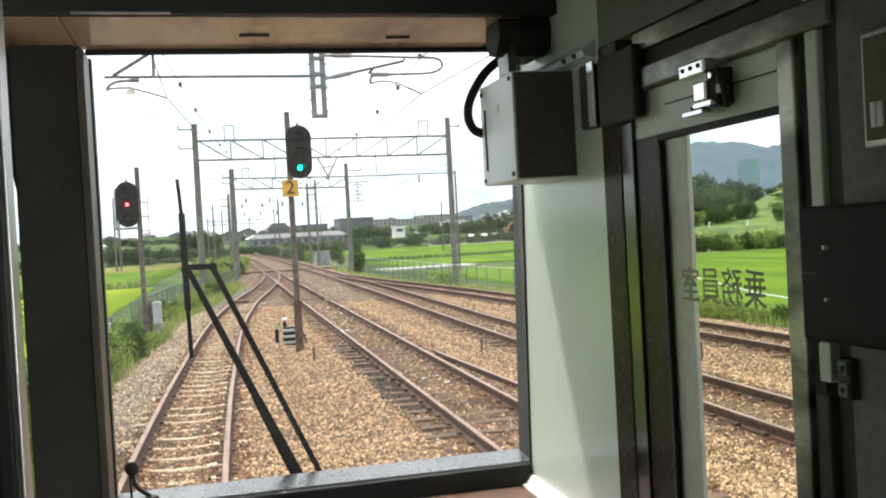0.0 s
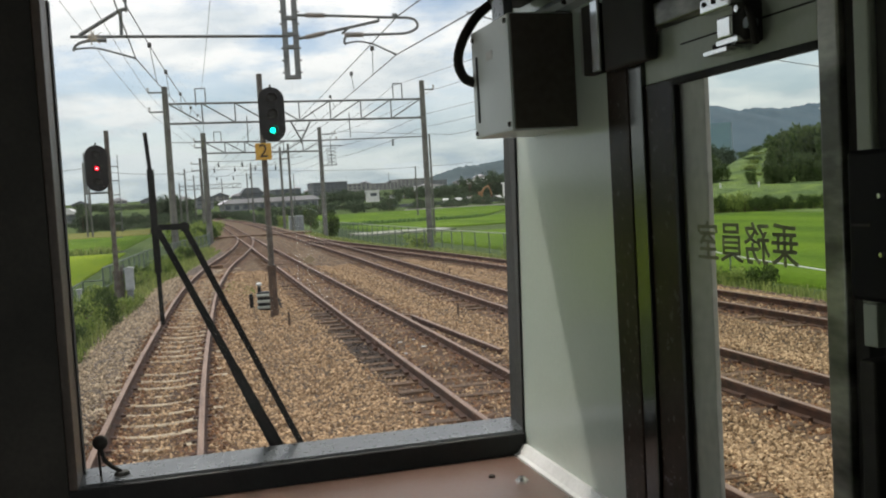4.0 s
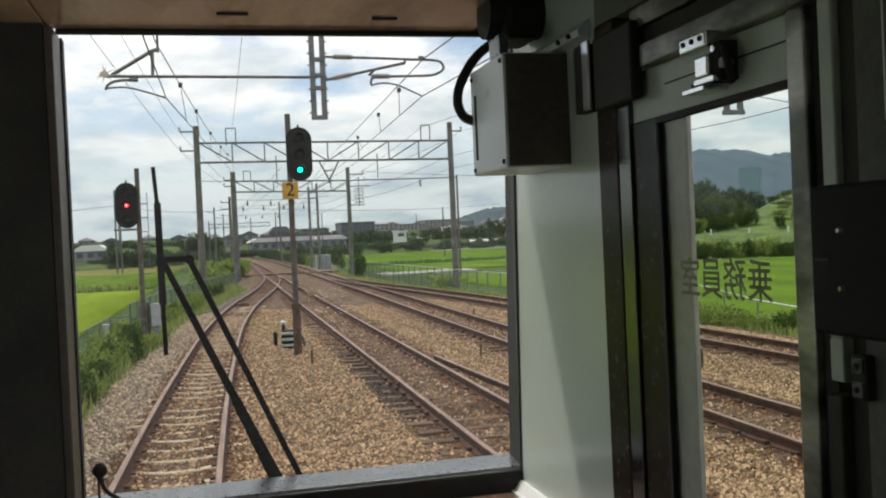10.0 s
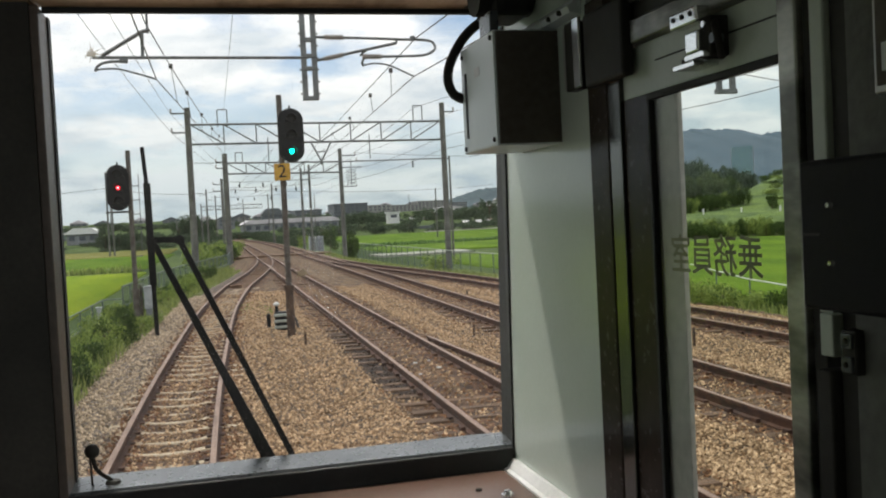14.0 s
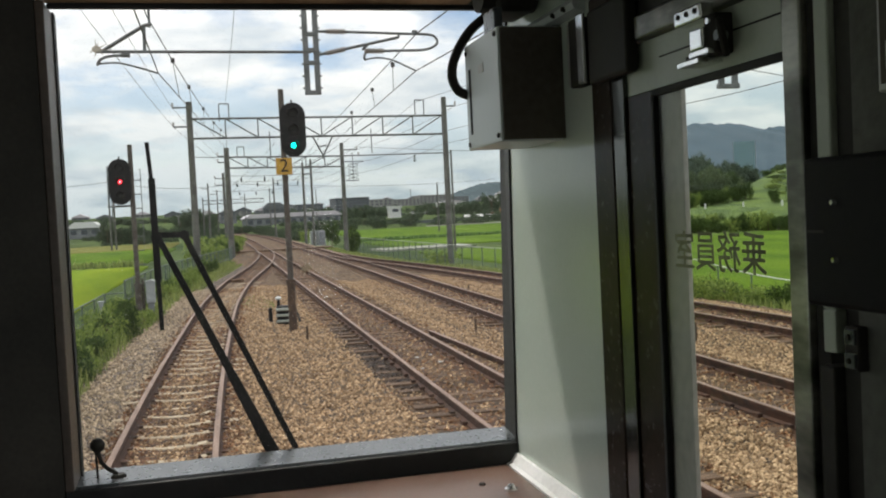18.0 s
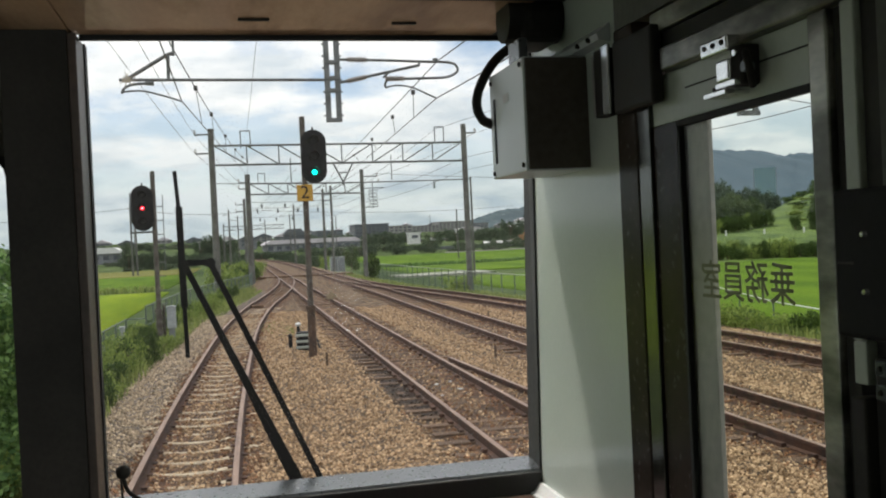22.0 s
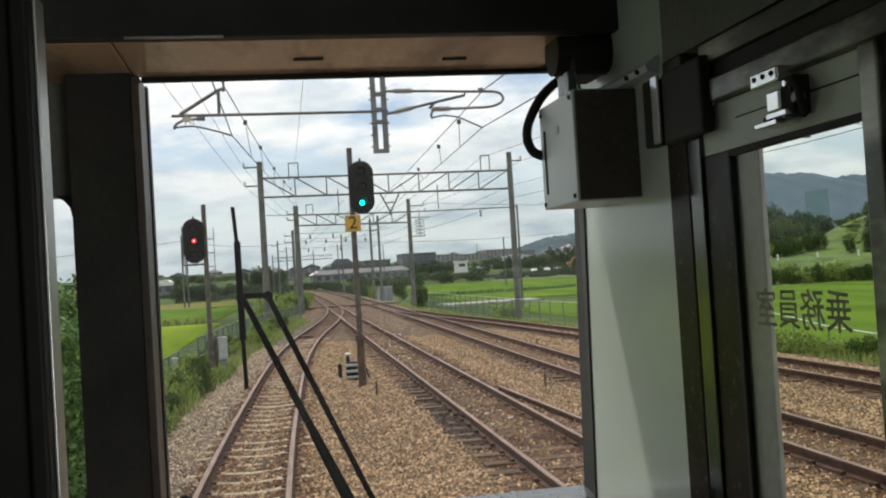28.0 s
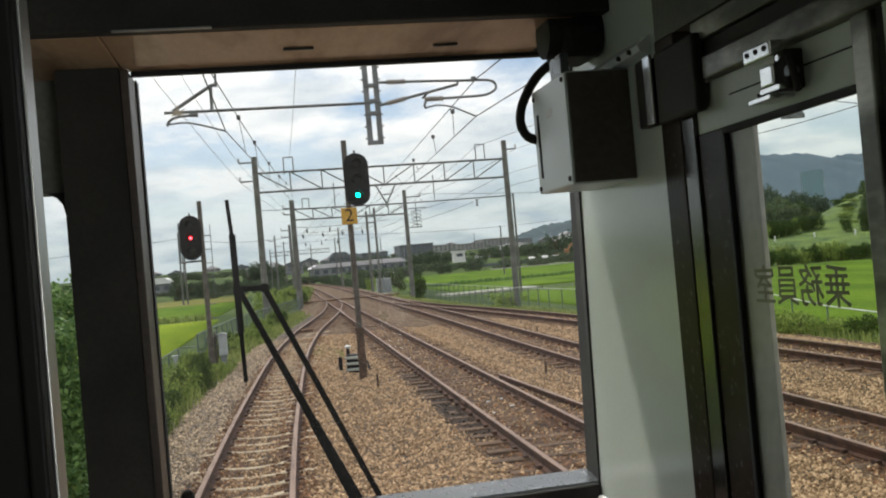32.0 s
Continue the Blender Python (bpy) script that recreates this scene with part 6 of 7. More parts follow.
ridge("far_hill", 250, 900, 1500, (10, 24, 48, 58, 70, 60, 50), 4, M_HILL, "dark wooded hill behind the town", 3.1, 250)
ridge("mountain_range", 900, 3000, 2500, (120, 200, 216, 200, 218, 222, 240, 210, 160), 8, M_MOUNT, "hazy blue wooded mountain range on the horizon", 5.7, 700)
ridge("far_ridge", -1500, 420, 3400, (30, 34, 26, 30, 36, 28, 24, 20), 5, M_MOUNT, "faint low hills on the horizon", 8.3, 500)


# ================================================================ the driving cab
WX, FY = 1.37, 2.45            # inner faces of the side wall and the front


def shell(name, boxes, material, label, category="wall"):
    bm = B()
    for b in boxes:
        box(bm, *b)
    return solo(name, bm, material, label, category, "", "structure")


shell("floor", [(-1.47, 1.45, -3.0, 2.52, 1.05, 1.13)], M_CABFLOOR, "dark cab floor", "floor")
shell("ceiling", [(-1.47, 1.45, -3.0, 2.40, 3.30, 3.38), (-1.47, 0.10, 2.40, 2.52, 3.30, 3.38)], M_DARKWALL, "dark ceiling of the cab", "ceiling")
shell("wall_back", [(-1.55, 1.45, -3.08, -3.0, 1.05, 3.38)], M_DARKWALL, "dark rear wall of the compartment")
shell("wall_left", [(-1.55, -1.47, -3.0, 1.25, 1.05, 3.38), (-1.55, -1.47, 2.30, 2.52, 1.05, 3.38), (-1.55, -1.47, 1.25, 2.30, 1.05, 1.80), (-1.55, -1.47, 1.25, 2.30, 2.90, 3.38)], M_DARKWALL, "dark side wall of the compartment")
shell("train_underframe", [(-1.5, 1.4, -3.0, 2.45, 0.0, 1.05)], M_BLACK, "plain dark underframe standing on the rails", "underframe")
shell("wall_front", [(-1.55, -1.25, FY, 2.52, 1.05, 3.30), (-1.25, 0.10, FY, 2.52, 1.05, 1.75), (-1.25, 0.10, FY, 2.52, 2.81, 3.30), (0.12, 1.369, 2.392, 2.40, 3.088, 3.30),
                     (0.28, 1.45, FY, 2.52, 1.05, 1.95)], M_DARKWALL, "dark front wall of the cab around the windscreens")
shell("windscreen_pillar", [(0.121, 0.265, 2.33, 2.44, 1.05, 3.085), (0.10, 0.265, 2.44, 2.52, 1.05, 3.085)], M_BLACK, "black pillar between two windscreens", "pillar")
def front_edge(z):
    """Where the side wall ends at the raked windscreen."""
    return 2.332 + (2.44 - z) * 0.068


bm = B()
prism(bm, [(1.775, 1.05), (front_edge(1.05), 1.05), (front_edge(3.30), 3.30), (1.775, 3.30)], "x", WX, 1.45)
solo("wall_right", bm, M_WALLCAB, "pale green-grey laminate side wall of the cab", "wall", "", "structure")
shell("wall_right_rear", [(WX, 1.45, -0.5, 1.0, 1.05, 3.30), (WX, 1.45, -3.0, -2.4, 1.05, 3.30), (WX, 1.45, -2.4, -0.5, 1.05, 1.95), (WX, 1.45, -2.4, -0.5, 2.85, 3.30), (WX, 1.45, 1.0, 1.774, 2.96, 3.30)], M_DARKWALL, "dark side wall behind the crew door")
shell("partition", [(-1.47, 0.285, 1.15, 1.20, 1.13, 3.30), (-1.47, 1.37, 1.15, 1.20, 3.27, 3.30)], M_DEVICE, "dark partition behind the cab", "partition")
bm = B()
box(bm, 0.285, 0.305, 1.13, 1.205, 1.13, 3.30, 0.004)
solo("partition_edge_trim", bm, M_DEVICE, "dark edge strip of the partition", "trim", "", "structure")
bm = B()
box(bm, 0.3055, 0.309, 1.16, 1.206, 1.13, 2.93, 0.001)
solo("partition_bead", bm, M_ALU, "thin bright metal bead on the partition edge", "trim", "", "structure")


# front window: jamb, gaskets, glass, ledge, soffit
win = thing("window_1", (0.82, FY, 1.95), "large clear windscreen with black gasket and a pane under an added dusty veil", "window", "", "structure")
bm = B()
box(bm, 0.265, 0.285, 2.335, 2.50, 1.955, 3.08, 0.003)
part("jamb", bm, M_JAMB, win, "bronze-brown jamb strip")
bm = B()
box(bm, 0.2855, 0.289, 2.46, 2.50, 1.963, 3.08, 0.001)
part("gasket", bm, M_RUBBER, win)
def slanted(bm, rows):
    """A solid between a lower and an upper outline of the same number of corners."""
    lo, hi = ([bm.verts.new(p) for p in r] for r in rows)
    n = len(lo)
    bm.faces.new(lo[::-1])
    bm.faces.new(hi)
    for k in range(n):
        bm.faces.new((lo[k], lo[(k + 1) % n], hi[(k + 1) % n], hi[k]))
    bmesh.ops.recalc_face_normals(bm, faces=bm.faces[:])
    return bm


bm = slanted(B(), [[(1.3685, front_edge(z) + 0.004, z), (1.395 - (2.44 - z) * 0.028, 2.502, z), (1.45, 2.502, z), (1.45, front_edge(z) + 0.004, z)] for z in (1.90, 3.29)])
part("reveal", bm, M_RUBBER, win, "splayed dark reveal between pane and wall")
bm = slanted(B(), [[(1.3655, front_edge(z) - 0.003, z), (1.3655, front_edge(z) + 0.005, z), (1.40, front_edge(z) + 0.006, z), (1.40, front_edge(z) - 0.002, z)] for z in (1.90, 3.08)])
part("gasket", bm, M_RUBBER, win)
bm = B()
box(bm, 0.285, 1.369, 2.385, 2.405, 3.074, 3.086, 0.003)
part("gasket", bm, M_RUBBER, win)
bm = B()
box(bm, 0.27, 1.44, 2.503, 2.509, 1.93, 3.42)
pane = part("pane", bm, M_WINDSCREEN, win)
pane.visible_shadow = False
left_win = thing("window_2", (-0.5, FY, 1.75), "second windscreen beyond the pillar with rounded corners", "window", "", "structure")
bm = B()
prism(bm, [(0.10, 2.81), (0.10, 2.755), (0.095, 2.78), (0.082, 2.797), (0.06, 2.81)], "y", 2.44, 2.50)
part("corner_gasket", bm, M_RUBBER, left_win)
bm = B()
box(bm, -1.28, 0.10, 2.503, 2.509, 1.73, 2.83)
lp = part("pane", bm, M_GLASS, left_win)
lp.visible_shadow = False

bm = B()
prism(bm, [(2.365, 1.948), (2.372, 1.957), (2.50, 1.962), (2.50, 1.93), (2.365, 1.93)], "x", 0.265, 1.378)
solo("window_sill", bm, M_LEDGE, "glossy grey metal sill under the windscreen", "sill", "", "structure")
bm = B()
box(bm, 0.10, 1.368, 2.352, 2.366, 1.885, 1.952, 0.004)
solo("sill_front_trim", bm, M_RUBBER, "black trim below the windscreen sill", "trim", "", "structure")
desk = thing("cab_desk", (0.7, 2.0, 1.13), "brown laminate desk top under the windscreen", "desk")
bm = B()
box(bm, 0.02, 1.335, 1.80, 2.352, 1.865, 1.90, 0.008)
part("desk_top", bm, M_DESK, desk)
bm = B()
box(bm, 0.05, 1.33, 1.88, 2.35, 1.13, 1.865, 0.01)
part("pedestal", bm, M_BLACK, desk)
bm = B()
prism(bm, [(1.335, 1.865), (1.368, 1.865), (1.368, 1.925), (1.360, 1.925), (1.345, 1.904), (1.335, 1.901)], "y", 1.80, 2.352)
part("cove_strip", bm, M_WHITE, desk, "pale cove strip along the wall")
bm = B()
rod(bm, (1.27, 2.12, 1.898), (1.27, 2.12, 1.906), 0.017, 0.016, 16)
rod(bm, (1.27, 2.12, 1.906), (1.27, 2.12, 1.914), 0.011, 0.008, 14)
part("screw_cap", bm, M_CHROME, desk, "bright domed screw cap")
bm = B()
rod(bm, (1.22, 2.19, 1.898), (1.22, 2.19, 1.905), 0.009, 0.007, 12)
part("screw_cap", bm, M_BLACK, desk)

sf = thing("soffit", (0.5, 2.24, 3.085), "brown laminate soffit panel with painted reflection streaks above the windscreens", "soffit", "", "structure")
bm = B()
box(bm, 0.27, 1.30, 2.04, 2.39, 3.0865, 3.11, 0.003)
part("panel", bm, M_SOFFIT, sf)
bm = B()
box(bm, -1.47, 0.267, 2.04, 2.45, 3.086, 3.11, 0.003)
part("panel", bm, M_SOFFIT, sf)
bm = B()
box(bm, -1.47, 1.37, 2.00, 2.04, 3.086, 3.30, 0.004)
part("fascia", bm, M_BLACK, sf, "black fascia in front of the soffit")
bm = B()
box(bm, 0.30, 0.50, 1.992, 2.002, 3.083, 3.088, 0.002)
part("edge_strip", bm, M_ALU, sf)
for x0, x1, y in ((0.65, 0.72, 2.22), (1.01, 1.07, 2.25)):
    bm = B()
    box(bm, x0, x1, y - 0.006, y + 0.006, 3.0815, 3.0875, 0.002)
    part("slot_catch", bm, M_BLACK, sf)

# insect marks on the outside of the pane


def splat(x, z, r, seed, label, rays=9):
    """A dried mark: an uneven core with short streaks and specks thrown outwards."""
    rr = random.Random(seed)
    bm = B()
    pts = [(x + r * (0.35 + 0.3 * rr.random()) * math.cos(k * 0.45) * 1.3, z + r * (0.3 + 0.3 * rr.random()) * math.sin(k * 0.45)) for k in range(14)]
    prism(bm, pts, "y", 2.509, 2.5102)
    for k in range(rays):
        a = 6.283 * (k + rr.random()) / rays
        d0, d1, w = r * 0.35, r * (0.8 + 0.9 * rr.random()), r * (0.06 + 0.08 * rr.random())
        ca, sa = math.cos(a), math.sin(a)
        prism(bm, [(x + d0 * ca - w * sa, z + d0 * sa + w * ca), (x + d0 * ca + w * sa, z + d0 * sa - w * ca), (x + d1 * ca, z + d1 * sa)], "y", 2.509, 2.5101)
    solo("insect_mark", bm, M_SPLAT, label, "insect mark", "marks on the windscreen")


M_SPLAT = bpy.data.materials.new("insect_mark")
M_SPLAT.use_nodes = True
sb = M_SPLAT.node_tree.nodes["Principled BSDF"]
sb.inputs["Base Color"].default_value, sb.inputs["Roughness"].default_value, sb.inputs["Alpha"].default_value = (0.75, 0.66, 0.50, 1), 0.8, 0.45
splat(0.379, 3.0, 0.017, 3, "dried cream insect mark on the windscreen")
splat(0.862, 2.428, 0.018, 5, "pale dried insect mark on the windscreen")

# windscreen wiper, outside
wp = thing("windscreen_wiper", (0.78, 2.56, 1.94), "black pantograph windscreen wiper resting upright on the pane", "wiper")
def bar(pts, w, t, name, label=""):
    bm = B()
    ws = w if isinstance(w, tuple) else (w,) * len(pts)
    for (x0, z0), (x1, z1), w0, w1 in zip(pts, pts[1:], ws, ws[1:]):
        d = Vector((x1 - x0, 0, z1 - z0)).normalized()
        side = Vector((-d.z, 0, d.x)) / 2
        vs = []
        for yy in (2.56 - t / 2, 2.56 + t / 2):
            for p, k in (((x0, z0), -w0), ((x1, z1), -w1), ((x1, z1), w1), ((x0, z0), w0)):
                vs.append(bm.verts.new((p[0] + side.x * k, yy, p[1] + side.z * k)))
        for f in ((0, 1, 2, 3), (7, 6, 5, 4), (0, 4, 5, 1), (1, 5, 6, 2), (2, 6, 7, 3), (3, 7, 4, 0)):
            bm.faces.new([vs[i] for i in f])
    bmesh.ops.recalc_face_normals(bm, faces=bm.faces[:])
    return part(name, bm, M_SIGBLACK, wp, label)


bar([(0.774, 1.90), (0.658, 2.163)], (0.036, 0.024), 0.014, "main_arm")
bar([(0.660, 2.159), (0.497, 2.524)], (0.021, 0.015), 0.012, "main_arm_tip")
bar([(0.836, 1.90), (0.560, 2.530)], 0.0155, 0.009, "guide_arm")
bar([(0.484, 2.5345), (0.563, 2.5335)], 0.015, 0.011, "link_bar")
bar([(0.4805, 2.772), (0.487, 2.665)], 0.010, 0.010, "blade_rubber")
bar([(0.487, 2.68), (0.489, 2.42)], 0.017, 0.014, "blade_holder")
bar([(0.489, 2.42), (0.491, 2.29)], 0.011, 0.010, "blade_rubber")
for px_, pz_ in ((0.490, 2.528), (0.560, 2.532)):
    bm = B()
    rod(bm, (px_, 2.545, pz_), (px_, 2.575, pz_), 0.013, None, 10)
    part("pivot", bm, M_SIGBLACK, wp)

# small ball-headed sprung stalk on the sill
gs = thing("ball_stalk", (0.375, 2.42, 1.96), "small black ball on a bent stalk standing on the sill", "stalk")
bm = B()
bmesh.ops.create_uvsphere(bm, u_segments=16, v_segments=10, radius=0.0175, matrix=Matrix.Translation((0.332, 2.42, 2.040)))
part("ball", bm, M_BLACK, gs, smooth=True)
bm = B()
tube(bm, curve([(0.333, 2.42, 2.026), (0.338, 2.42, 2.000), (0.352, 2.42, 1.982), (0.374, 2.42, 1.966)]), 0.005, 8)
part("stalk", bm, M_BLACK, gs)
bm = B()
rod(bm, (0.326, 2.425, 2.03), (0.328, 2.425, 1.957), 0.0028, None, 7)
part("thin_leg", bm, M_BLACK, gs)
bm = B()
rod(bm, (0.376, 2.42, 1.957), (0.376, 2.42, 1.966), 0.020, 0.015, 14)
part("foot", bm, M_BLACK, gs)

# equipment box in the corner
eb = thing("equipment_box", (1.30, 2.06, 2.70), "pale grey steel equipment box fixed to the cab wall", "equipment box")
bm = B()
box(bm, 1.228, 1.369, 1.936, 2.195, 2.700, 2.944, 0.004)
part("body", bm, M_BOXW, eb)
# The near face is a thin panel, darker and browner than the body.
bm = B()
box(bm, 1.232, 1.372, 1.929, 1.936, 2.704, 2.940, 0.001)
part("back_cover", bm, M_BOXD, eb, "dark brown panel on the near face")
for y, z in ((1.955, 2.93), (1.955, 2.715), (2.178, 2.925), (2.178, 2.712)):
    bm = B()
    rod(bm, (1.2285, y, z), (1.2245, y, z), 0.006, 0.005, 10)
    part("screw", bm, M_BLACK, eb)
bm = B()
box(bm, 1.2262, 1.229, 2.150, 2.163, 2.735, 2.885, 0.001)
part("slot", bm, M_RUBBER, eb)
bm = B()
box(bm, 1.2268, 1.229, 2.045, 2.085, 2.865, 2.884, 0.0004)
part("label_tag", bm, M_WHITE, eb, "small white tag")
bm = B()
box(bm, 1.24, 1.26, 1.99, 2.07, 2.944, 2.995, 0.003)
part("bracket", bm, M_LEDGE, eb)

hose = B()
tube(hose, curve([(1.306, 2.18, 3.03), (1.248, 2.2, 2.985), (1.208, 2.2, 2.925), (1.197, 2.2, 2.879), (1.209, 2.2, 2.845), (1.232, 2.19, 2.83)], 8), 0.0115, 10)
solo("cable_hose", hose, M_BLACK, "black flexible cable hose looping into the equipment box", "hose", smooth=True)
wm = thing("wiper_motor", (1.30, 2.14, 3.05), "dark rounded wiper motor under the ceiling", "motor")
bm = B()
rod(bm, (1.24, 2.10, 3.06), (1.37, 2.10, 3.06), 0.055, 0.055, 18)
part("housing", bm, M_BLACK, wm)
bm = B()
box(bm, 1.27, 1.368, 2.04, 2.2, 3.0, 3.085, 0.02)
part("gear_case", bm, M_BLACK, wm)

# trims of the side wall above and beside the door
bm = B()
prism(bm, [(1.369, 2.945), (1.345, 2.950), (1.340, 2.962), (1.369, 2.985)], "y", 1.795, 2.40)
solo("wall_trim", bm, M_BOXW, "pale grey trim along the cab wall", "trim", "", "structure")
for y in (1.84, 1.90):
    bm = B()
    rod(bm, (1.343, y, 2.957), (1.336, y, 2.957), 0.006, 0.005, 10)
    solo("trim_screw", bm, M_BLACK, "dark screw in the wall trim", "screw", "trim screws")
bk2 = thing("steel_bracket", (1.34, 1.85, 2.80), "worn bare-metal bracket with screws on the wall", "bracket")
bm = B()
box(bm, 1.337, 1.344, 1.739, 1.772, 2.795, 2.93, 0.002)
part("plate", bm, M_CHROME, bk2)
bm = B()
box(bm, 1.344, 1.3695, 1.776, 1.828, 2.795, 2.93, 0.002)
part("back_leg", bm, M_BLACK, bk2)
bm = B()
box(bm, 1.344, 1.3695, 1.828, 1.838, 2.80, 2.925, 0.002)
part("foot_leg", bm, M_ALU, bk2)
# Two side windows out of view, added so that more light reaches the cab.
for nm, wx, wy0, wy1 in (("window_3", 1.41, -2.41, -0.49), ("window_4", -1.51, 1.24, 2.31)):
    sw_ = thing(nm, (wx, (wy0 + wy1) / 2, 1.90), "plain side window added out of view to let in light", "window", "", "structure")
    bm = B()
    box(bm, wx - 0.003, wx + 0.003, wy0, wy1, 1.79 if wx < 0 else 1.94, 2.91 if wx < 0 else 2.86)
    part("pane", bm, M_GLASS, sw_).visible_shadow = False
bm = B()
box(bm, 1.345, 1.369, 1.565, 1.738, 2.79, 2.93, 0.006)
solo("corner_block", bm, M_BLACK, "black block at the head of the door post", "block")
bm = B()
box(bm, 1.366, 1.45, 1.685, 1.774, 1.13, 2.96, 0.003)
solo("door_post", bm, M_GLOSSBLACK, "glossy black door post", "post", "", "structure")
bm = B()
box(bm, 1.368, 1.45, 1.633, 1.684, 1.13, 2.80, 0.002)
solo("door_post_strip", bm, M_BRIGHT, "worn aluminium strip beside the door post", "trim", "", "structure")
bm = B()
box(bm, 1.358, 1.45, 1.0, 1.56, 2.842, 2.884, 0.004)
solo("door_header_rail", bm, M_ALUD, "worn metal rail above the crew door", "rail", "", "structure")
bm = B()
box(bm, 1.372, 1.45, 1.0, 1.65, 2.885, 2.915, 0.002)
solo("door_header_channel", bm, M_BLACK, "black channel above the crew door", "trim", "", "structure")
bm = B()
box(bm, 1.362, 1.45, 1.0, 1.60, 2.916, 2.952, 0.002)
solo("door_header_trim", bm, M_ALUD, "dull metal strip above the crew door", "trim", "", "structure")

# the crew door with its window
door = thing("door_1", (1.40, 1.32, 1.13), "olive-grey crew side door with a tall window", "door", "", "structure")
bm = B()
box(bm, 1.376, 1.3875, 1.14, 1.632, 2.752, 2.841, 0.002)
part("top_panel", bm, M_DOOR, door)
bm = B()
box(bm, 1.3745, 1.3765, 1.14, 1.50, 2.803, 2.8055)
part("panel_groove", bm, M_BLACK, door)
bm = B()
box(bm, 1.374, 1.386, 1.535, 1.632, 1.13, 2.752, 0.002)
part("stile", bm, M_GLOSSBLACK, door, "glossy black stile")
bm = B()
box(bm, 1.370, 1.425, 1.100, 1.140, 1.13, 2.86, 0.003)
part("stile", bm, M_ALUD, door, "dull bare-metal stile")
bm = B()
box(bm, 1.387, 1.425, 1.141, 1.632, 1.13, 1.718, 0.003)
part("lower_panel", bm, M_DOOR, door)
bm = B()
box(bm, 1.372, 1.384, 1.142, 1.535, 2.740, 2.752, 0.002)
box(bm, 1.372, 1.384, 1.142, 1.535, 1.72, 1.734, 0.002)
box(bm, 1.372, 1.384, 1.524, 1.535, 1.734, 2.740, 0.002)
part("window_gasket", bm, M_RUBBER, door)
bm = B()
box(bm, 1.378, 1.382, 1.141, 1.53, 1.73, 2.745)
pane2 = part("pane", bm, M_GLASSD, door)
pane2.visible_shadow = False
lettering("lettering", "\u4e57\u52d9\u54e1\u5ba4", 0.0692, Matrix.Translation((1.3832, 1.348, 2.470)) @ Matrix(((0, 0, 1, 0), (1, 0, 0, 0), (0, 1, 0, 0), (0, 0, 0, 1))), M_LETTER, door, 0.0004, "dark lettering on the outside of the glass", 0.0004)
# Solid pale strip outside the pane imitates a reflection in the door glass.
bm = B()
box(bm, 1.388, 1.398, 1.453, 1.60, 1.725, 2.90, 0.002)
solo("outer_door_pillar", bm, M_STRIP, "pale grey strip standing for a reflection in the crew door glass", "pillar", "", "structure")

lt = thing("door_latch", (1.35, 1.32, 2.76), "bright chrome door latch above the window", "latch")
bm = B()
box(bm, 1.334, 1.358, 1.287, 1.368, 2.826, 2.850, 0.003)
part("keeper_plate", bm, M_CHROME, lt)
for y in (1.302, 1.328, 1.354):
    bm = B()
    rod(bm, (1.335, y, 2.840), (1.332, y, 2.840), 0.0042, None, 8)
    part("screw", bm, M_BLACK, lt)
bm = B()
box(bm, 1.346, 1.38, 1.268, 1.30, 2.772, 2.832, 0.004)
part("latch_body", bm, M_BLACK, lt)
bm = B()
box(bm, 1.336, 1.376, 1.288, 1.326, 2.782, 2.814, 0.003)
part("bolt", bm, M_CHROME, lt)
bm = B()
rod(bm, (1.340, 1.279, 2.820), (1.352, 1.279, 2.820), 0.005, 0.005, 12)
part("pin", bm, M_CHROME, lt)
bm = B()
prism(bm, [(1.334, 1.298), (1.380, 1.298), (1.380, 1.362), (1.334, 1.362)], "z", 2.763, 2.769)
prism(bm, [(1.336, 1.272), (1.380, 1.272), (1.380, 1.328), (1.336, 1.328)], "z", 2.773, 2.780)
part("foot_plate", bm, M_CHROME, lt)
bm = B()
box(bm, 1.342, 1.372, 1.330, 1.350, 2.771, 2.779, 0.002)
part("stop_block", bm, M_BLACK, lt)
bm = B()
rod(bm, (1.346, 1.264, 2.797), (1.362, 1.264, 2.797), 0.008, 0.008, 14)
part("roller", bm, M_LEDGE, lt)
bm = B()
tube(bm, curve([(1.36, 1.28, 2.826), (1.350, 1.260, 2.812), (1.353, 1.256, 2.788), (1.365, 1.27, 2.770)]), 0.006, 8)
part("spring_arm", bm, M_BLACK, lt)

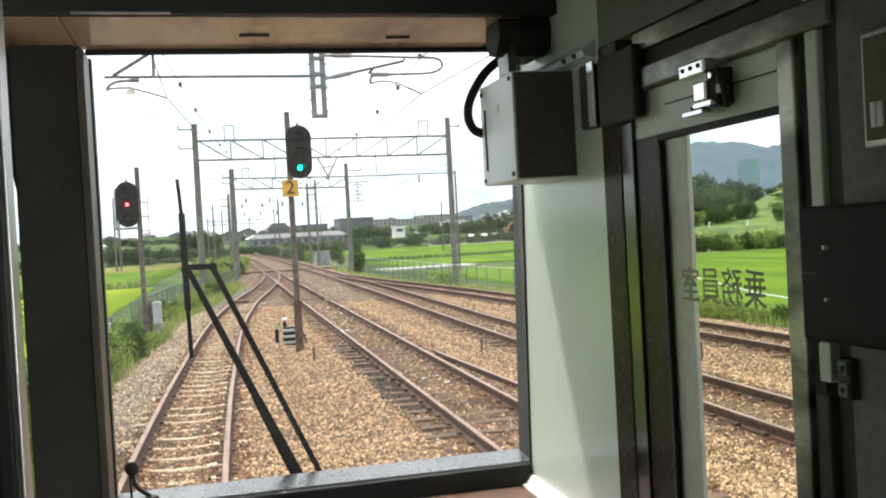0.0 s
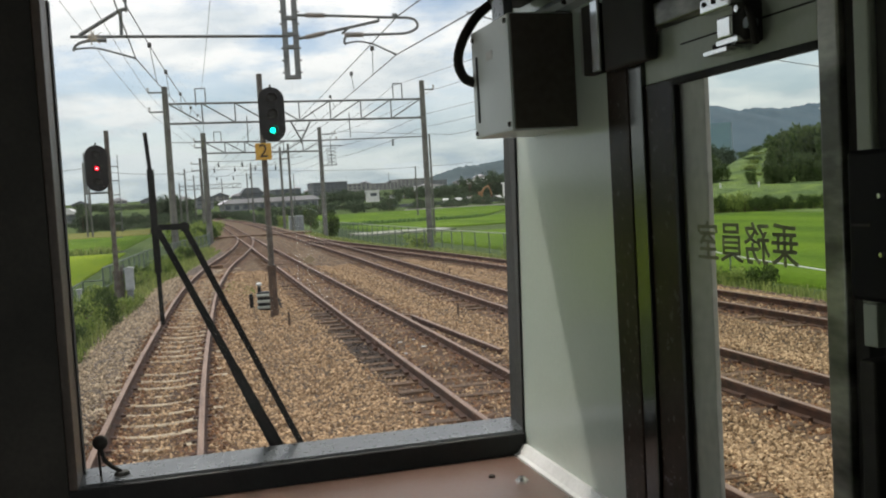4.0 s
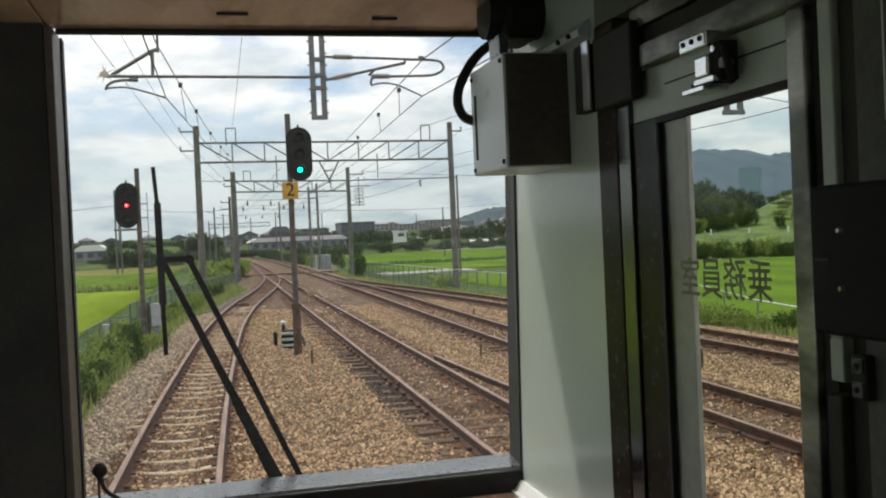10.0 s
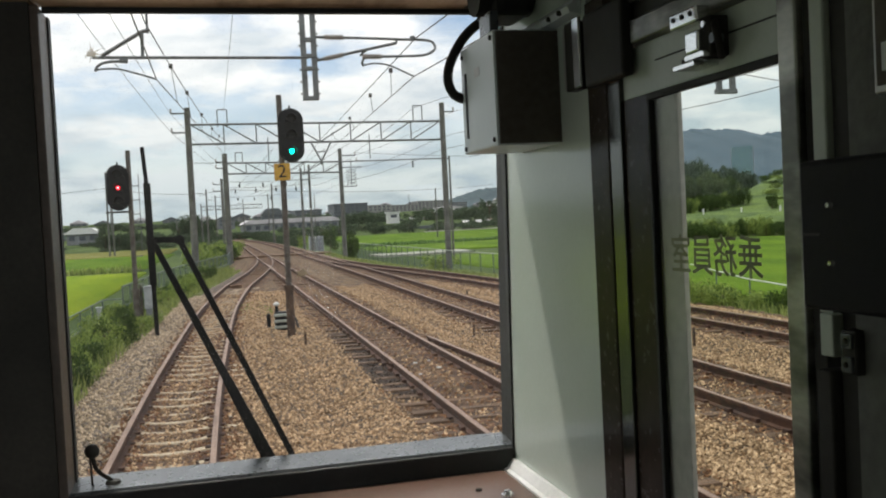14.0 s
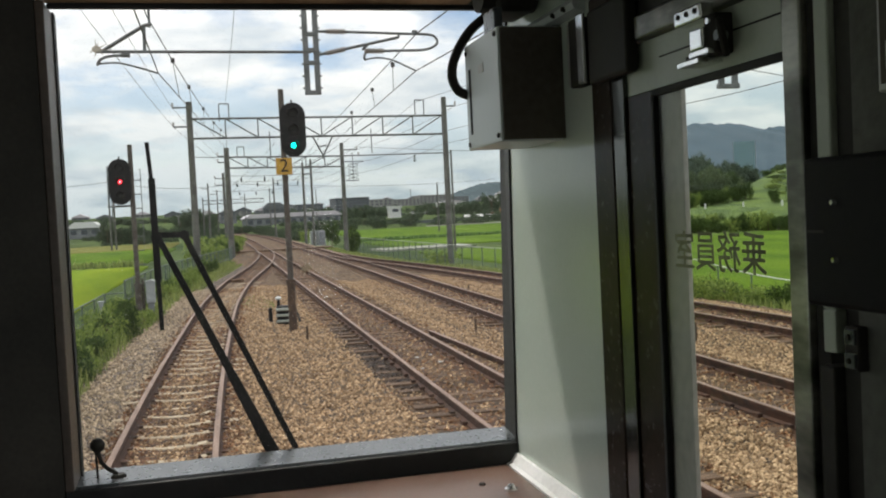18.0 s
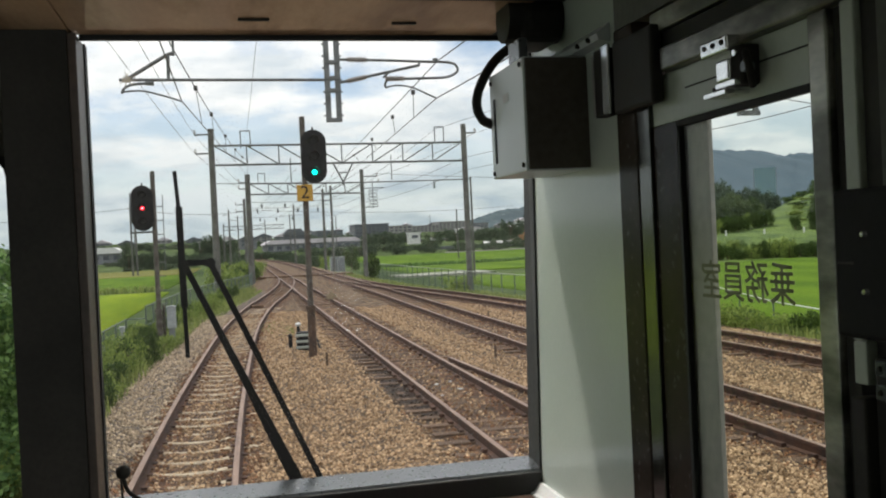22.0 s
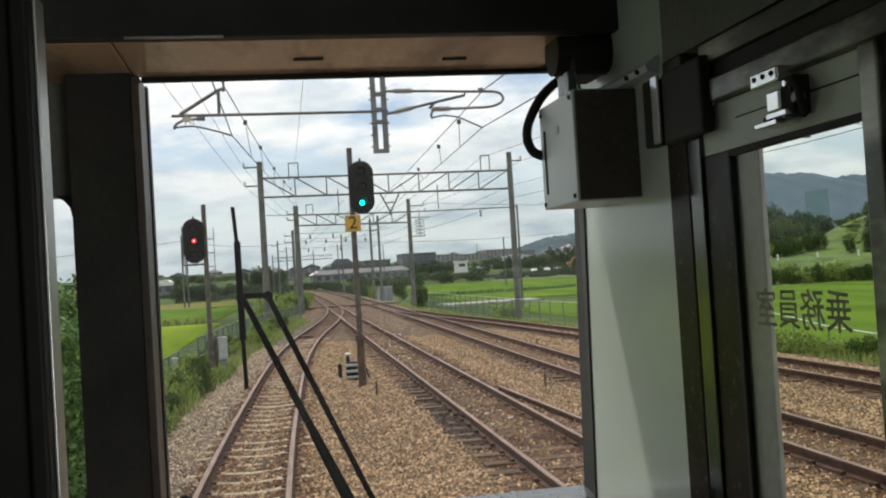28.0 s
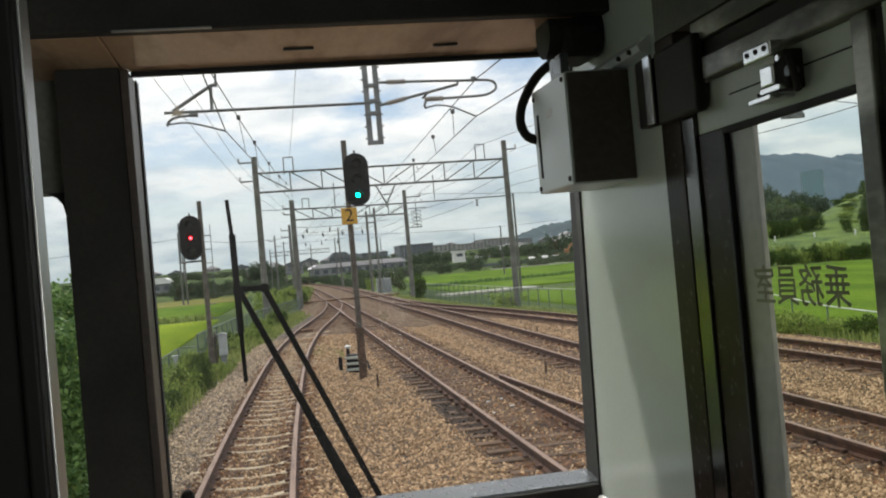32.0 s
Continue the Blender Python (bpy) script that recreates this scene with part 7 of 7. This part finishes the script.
# wall behind the door
bm = B()
box(bm, 1.380, 1.45, 1.070, 1.098, 1.13, 2.96, 0.002)
solo("door_jamb", bm, M_BLACK, "black jamb of the crew door", "jamb", "", "structure")
bm = B()
box(bm, 1.368, 1.45, 1.040, 1.068, 2.41, 2.96, 0.003)
solo("jamb_strip", bm, M_DOOR, "olive-grey strip beside the door jamb", "trim", "", "structure")
bm = B()
box(bm, 1.376, 1.45, 1.0, 1.038, 1.13, 2.96, 0.002)
solo("jamb_cover", bm, M_BLACK, "black cover strip beside the crew door", "trim", "", "structure")
bb = thing("wall_device", (1.34, 0.85, 2.43), "matt black device case on the wall with bright screws", "device case")
bm = B()
box(bm, 1.300, 1.3685, 0.60, 1.003, 2.425, 2.600, 0.006)
part("case", bm, M_DEVICE, bb)
for z in (2.547, 2.481):
    bm = B()
    rod(bm, (1.300, 0.944, z), (1.295, 0.944, z), 0.0045, 0.003, 10)
    part("screw", bm, M_CHROME, bb)
bm = B()
box(bm, 1.2985, 1.301, 0.965, 0.995, 2.512, 2.515)
part("seam", bm, M_BLACK, bb)
sp = thing("switch_plate", (1.36, 0.88, 2.80), "metal-framed wall plate with two pale switches", "switch plate")
bm = B()
box(bm, 1.350, 1.369, 0.70, 0.928, 2.668, 2.812, 0.003)
part("plate", bm, M_ALU, sp)
bm = B()
box(bm, 1.347, 1.351, 0.71, 0.920, 2.677, 2.804, 0.001)
part("recess", bm, M_BOXD, sp)
for y in (0.891, 0.903):
    bm = B()
    box(bm, 1.344, 1.348, y - 0.0045, y + 0.0045, 2.692, 2.723, 0.001)
    part("switch", bm, M_WHITE, sp)
hg = thing("hinge", (1.36, 0.985, 2.32), "small chrome hinge with a black backing plate", "hinge")
bm = B()
box(bm, 1.357, 1.378, 0.985, 1.012, 2.340, 2.395, 0.003)
part("backing", bm, M_BLACK, hg)
for z0, z1 in ((2.373, 2.391), (2.344, 2.362)):
    bm = B()
    box(bm, 1.3535, 1.358, 0.989, 1.008, z0, z1, 0.001)
    leaf = part("leaf", bm, M_LEDGE, hg, "dull metal leaf")
    bm = B()
    rod(bm, (1.354, 0.9985, (z0 + z1) / 2), (1.351, 0.9985, (z0 + z1) / 2), 0.0042, 0.003, 8)
    part("screw", bm, M_BLACK, leaf)
bm = B()
box(bm, 1.360, 1.45, 1.031, 1.056, 2.357, 2.411, 0.002)
solo("jamb_insert", bm, M_DOOR, "pale insert in the jamb below the device case", "trim", "", "structure")
bm = B()
box(bm, 1.362, 1.45, 1.040, 1.069, 1.13, 2.338, 0.003)
solo("jamb_edge_bar", bm, M_BLACK, "dark edge bar of the jamb", "trim", "", "structure")
